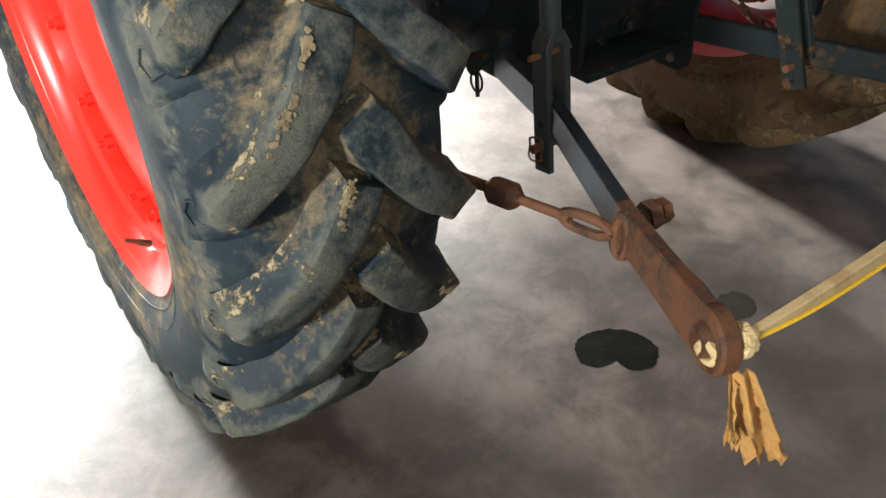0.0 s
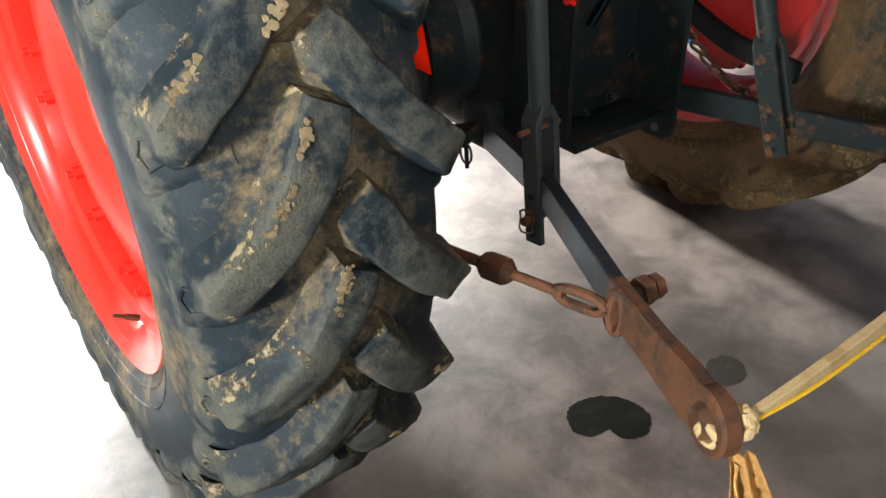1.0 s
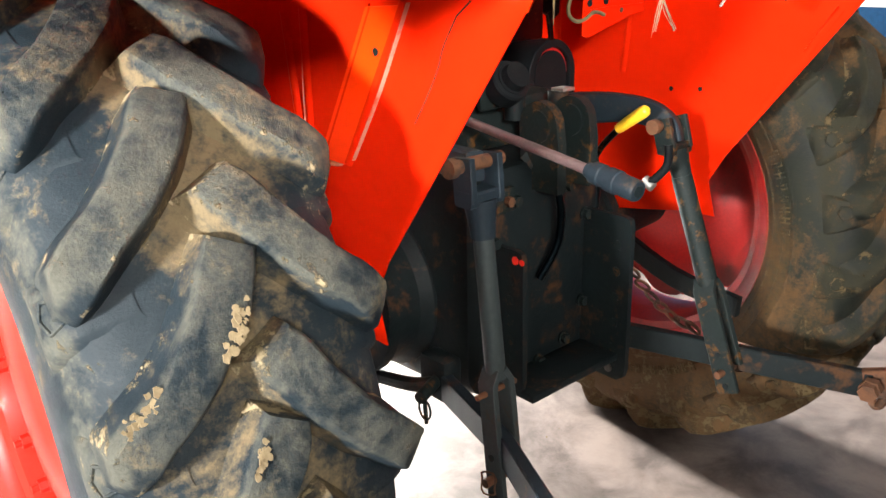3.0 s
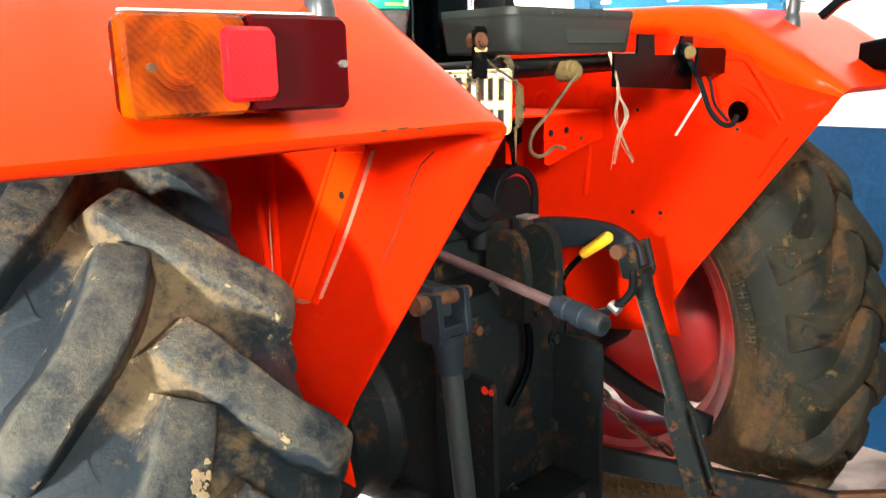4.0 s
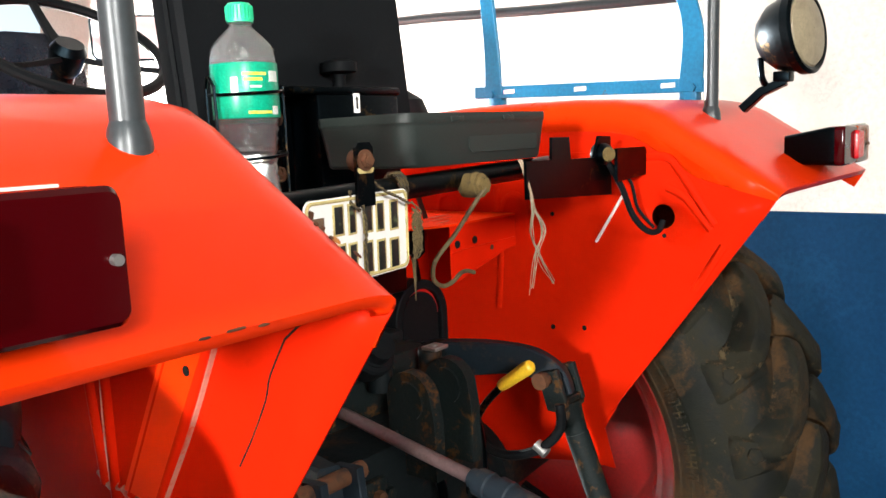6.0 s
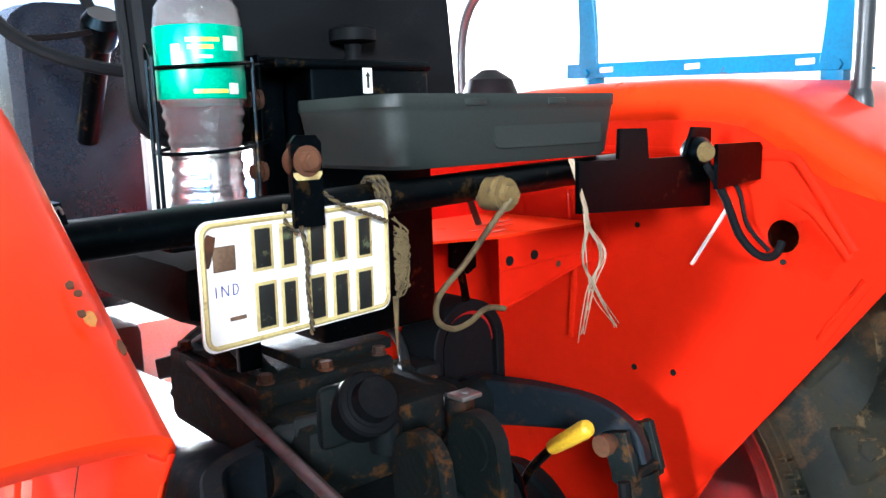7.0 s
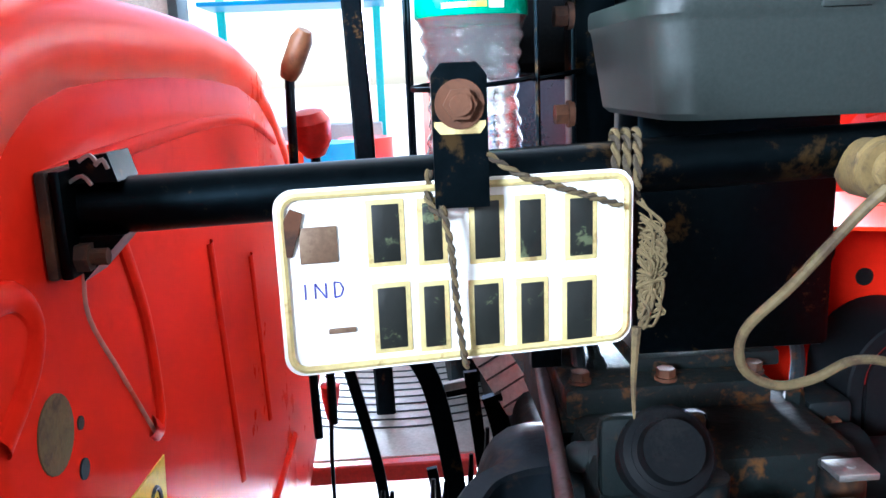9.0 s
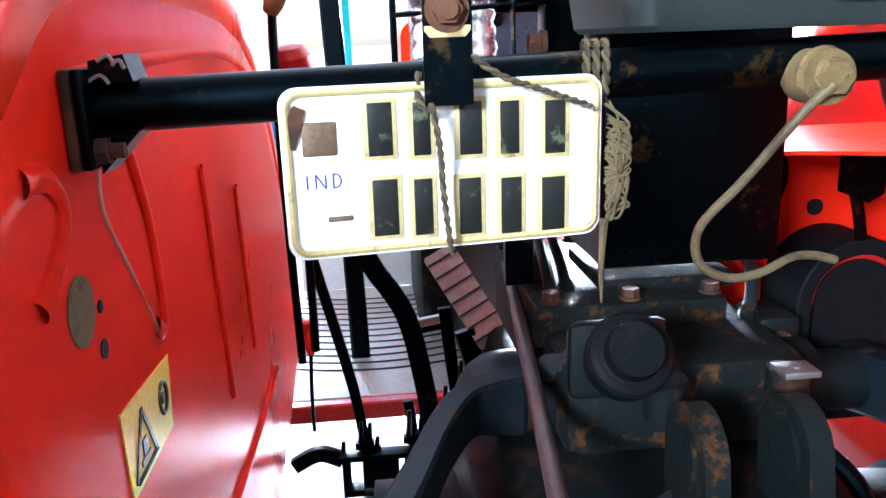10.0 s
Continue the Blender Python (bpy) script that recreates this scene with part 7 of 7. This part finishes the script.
part("yellow_edge", bm, M_YELLOW, strap, "yellow woven edge")
bm = bmesh.new()
rng = random.Random(8)
for k in range(7):
    q = radians(50 * k)
    tube(bm, [tuple(Vector((-0.512, -0.968, 0.552)) + 0.016 * Vector((0.4 * math.cos(q + j), math.cos(q + 1.7 * j), math.sin(q + 1.7 * j)))) for j in range(5)], 0.005, 6, 4)
tagged(part("knot", bm, M_STRAP, strap, "tight knot at the eye"), kind="stuff")

rag = tagged(empty("rag"), "torn ochre rag hanging from the hitch eye", "rag")


def cloth(bm, top, bottom, w0, w1, folds, seed, thick=0.003):
    rng = random.Random(seed)
    n, m2 = 24, 20
    side = Vector((0.8, -0.6, 0)).normalized()
    outw = Vector((-0.6, -0.8, 0)).normalized()
    ph = rng.uniform(0, 6)
    top, bottom = Vector(top), Vector(bottom)
    grids = []
    for lay in (0, 1):
        rows = []
        for i in range(n + 1):
            f = i / n
            row = []
            for j in range(m2 + 1):
                g = j / m2 - 0.5
                p = top.lerp(bottom, f) + side * g * (w0 + (w1 - w0) * f)
                p += outw * (0.0065 * math.sin(folds * g * 8 + ph + 2 * f) * (0.6 + 0.7 * f) + 0.009 * noise.noise(p * 48) + 0.003 * noise.noise(p * 140))
                p += Vector((0, 0, 0.034 * f ** 6 * noise.noise(Vector((g * 8, seed, 0)))))
                p += side * (0.006 * f * noise.noise(Vector((f * 5, seed, 2.0 if g > 0 else 7.0))))
                row.append(bm.verts.new(p + outw * (thick * lay)))
            rows.append(row)
        grids.append(rows)
    for rows in grids:
        for a, b in zip(rows, rows[1:]):
            for j in range(m2):
                bm.faces.new((a[j], a[j + 1], b[j + 1], b[j]))
    edge = lambda rows: rows[0] + [r[-1] for r in rows[1:]] + rows[-1][-2::-1] + [r[0] for r in rows[-2:0:-1]]
    e0, e1 = edge(grids[0]), edge(grids[1])
    for k in range(len(e0)):
        q = (k + 1) % len(e0)
        bm.faces.new((e0[k], e0[q], e1[q], e1[k]))


bm = bmesh.new()
cloth(bm, (-0.518, -0.980, 0.522), (-0.486, -1.018, 0.392), 0.028, 0.056, 1.5, 3)
part("hanging_cloth", bm, M_RAG, rag, "stained ochre cloth with a torn hem")
bm = bmesh.new()
cloth(bm, (-0.524, -0.978, 0.508), (-0.534, -0.998, 0.440), 0.010, 0.006, 1.0, 6)
part("torn_strip", bm, M_RAG, rag)
bm = bmesh.new()
for k in range(5):
    q = radians(72 * k)
    tube(bm, [tuple(Vector((-0.528, -0.951, 0.537)) + Vector((0.012 * math.sin(q * 2 + j), 0.011 * math.cos(q + 1.3 * j), 0.011 * math.sin(q + 1.3 * j)))) for j in range(6)], 0.006, 7, 4)
part("wadding", bm, M_STRAP, rag, "pale cloth wadded in the eye")

# oil on the floor
def puddle(name, cx, cy, rx, ry, turn, notch, seed, label, mat):
    b = bmesh.new()
    pts = []
    for k in range(120):
        a = 2 * math.pi * k / 120
        r = 1 + 0.07 * noise.noise(Vector((3 * math.cos(a), 3 * math.sin(a), seed))) + 0.05 * noise.noise(Vector((9 * math.cos(a), 9 * math.sin(a), seed))) + 0.03 * noise.noise(Vector((25 * math.cos(a), 25 * math.sin(a), seed)))
        d = abs((a - notch + math.pi) % (2 * math.pi) - math.pi)
        r *= 1 - 0.55 * math.exp(-(d / 0.35) ** 2) if notch >= 0 else 1
        pts.append((rx * r * math.cos(a), ry * r * math.sin(a)))
    slab(b, pts, 0.0004, Matrix.Translation((cx, cy, 0.0003)) @ pose(0, 0, 0, 0, 0, turn))
    return tagged(part(name, b, mat), label, "oil stain")


puddle("oil_puddle", -0.166, -0.542, 0.084, 0.064, -38, math.radians(262), 2.0, "dark kidney-shaped oil puddle on the concrete floor", M_OIL)
puddle("oil_puddle", 0.135, -0.600, 0.050, 0.040, 10, -1, 5.0, "small faded oil spot on the concrete floor", M_OILTHIN)

crumbs = bmesh.new()
rng = random.Random(21)
for k in range(90):
    x, y = rng.uniform(-1.5, 0.6), rng.uniform(-0.9, 0.9)
    if rng.random() < 0.5:
        x, y = rng.gauss(-0.95, 0.25), rng.gauss(-0.35, 0.35)
    r = 0.0009 + 0.0022 * rng.random() ** 3
    bmesh.ops.create_icosphere(crumbs, subdivisions=1, radius=r, matrix=Matrix.Translation((x, y, r * 0.5)) @ Matrix.Diagonal((1, rng.uniform(0.6, 1.5), 0.6, 1)))
tagged(part("dried_mud_crumbs", crumbs, M_MUDDYBOLT), "small crumbs of dried mud on the floor", "mud crumbs", kind="stuff")

# ---- the yard outside the doorway ----
# Invented stall and drums stand in for unclear coloured shapes outside.
def stall(x, y):
    ob = tagged(empty("market_stall", Matrix.Translation((x, y, 0))), "invented roadside stall with teal posts and a blue awning", "stall")
    for px in (-0.9, 0.9):
        bm = bmesh.new()
        bar(bm, [(px, 0, 0), (px, 0, 2.4)], 0.09, 0.09, up=(0, 1, 0))
        part("post", bm, M_TEAL, ob, "teal painted post")
    bm = bmesh.new()
    bar(bm, [(-1.0, -0.3, 2.25), (1.0, -0.3, 2.25)], 0.9, 0.05)
    part("awning", bm, M_BLUE, ob, "blue sheet awning")
    bm = bmesh.new()
    box(bm, (0, 0, 0.45), (1.8, 0.6, 0.9), bevel=0.02)
    part("counter", bm, M_WHITEPAINT, ob, "white counter")
    return ob


stall(-1.35, 9.0)


def drum(x, y, mat, label, h=0.88, r=0.29):
    ob = tagged(empty("oil_drum", Matrix.Translation((x, y, -0.09))), label, "drum")
    bm = bmesh.new()
    lathe(bm, [(0, 0.01), (0, r), (0.02, r + 0.008), (0.04, r), (h / 3, r), (h / 3 + 0.02, r + 0.012), (h / 3 + 0.04, r), (2 * h / 3, r), (2 * h / 3 + 0.02, r + 0.012), (2 * h / 3 + 0.04, r), (h - 0.02, r), (h, r + 0.008), (h, 0.01)], 28, pose(0, 0, 0, 0, -90, 0))
    part("drum_shell", bm, mat, ob)
    return ob


drum(-0.95, 7.4, M_BLUE, "blue steel drum standing in for an unclear blue shape in the yard")
drum(-0.62, 7.9, M_RIM, "red steel drum standing in for an unclear red shape in the yard")
drum(-1.30, 7.6, M_ORANGE, "orange steel drum standing in for an unclear orange shape in the yard")
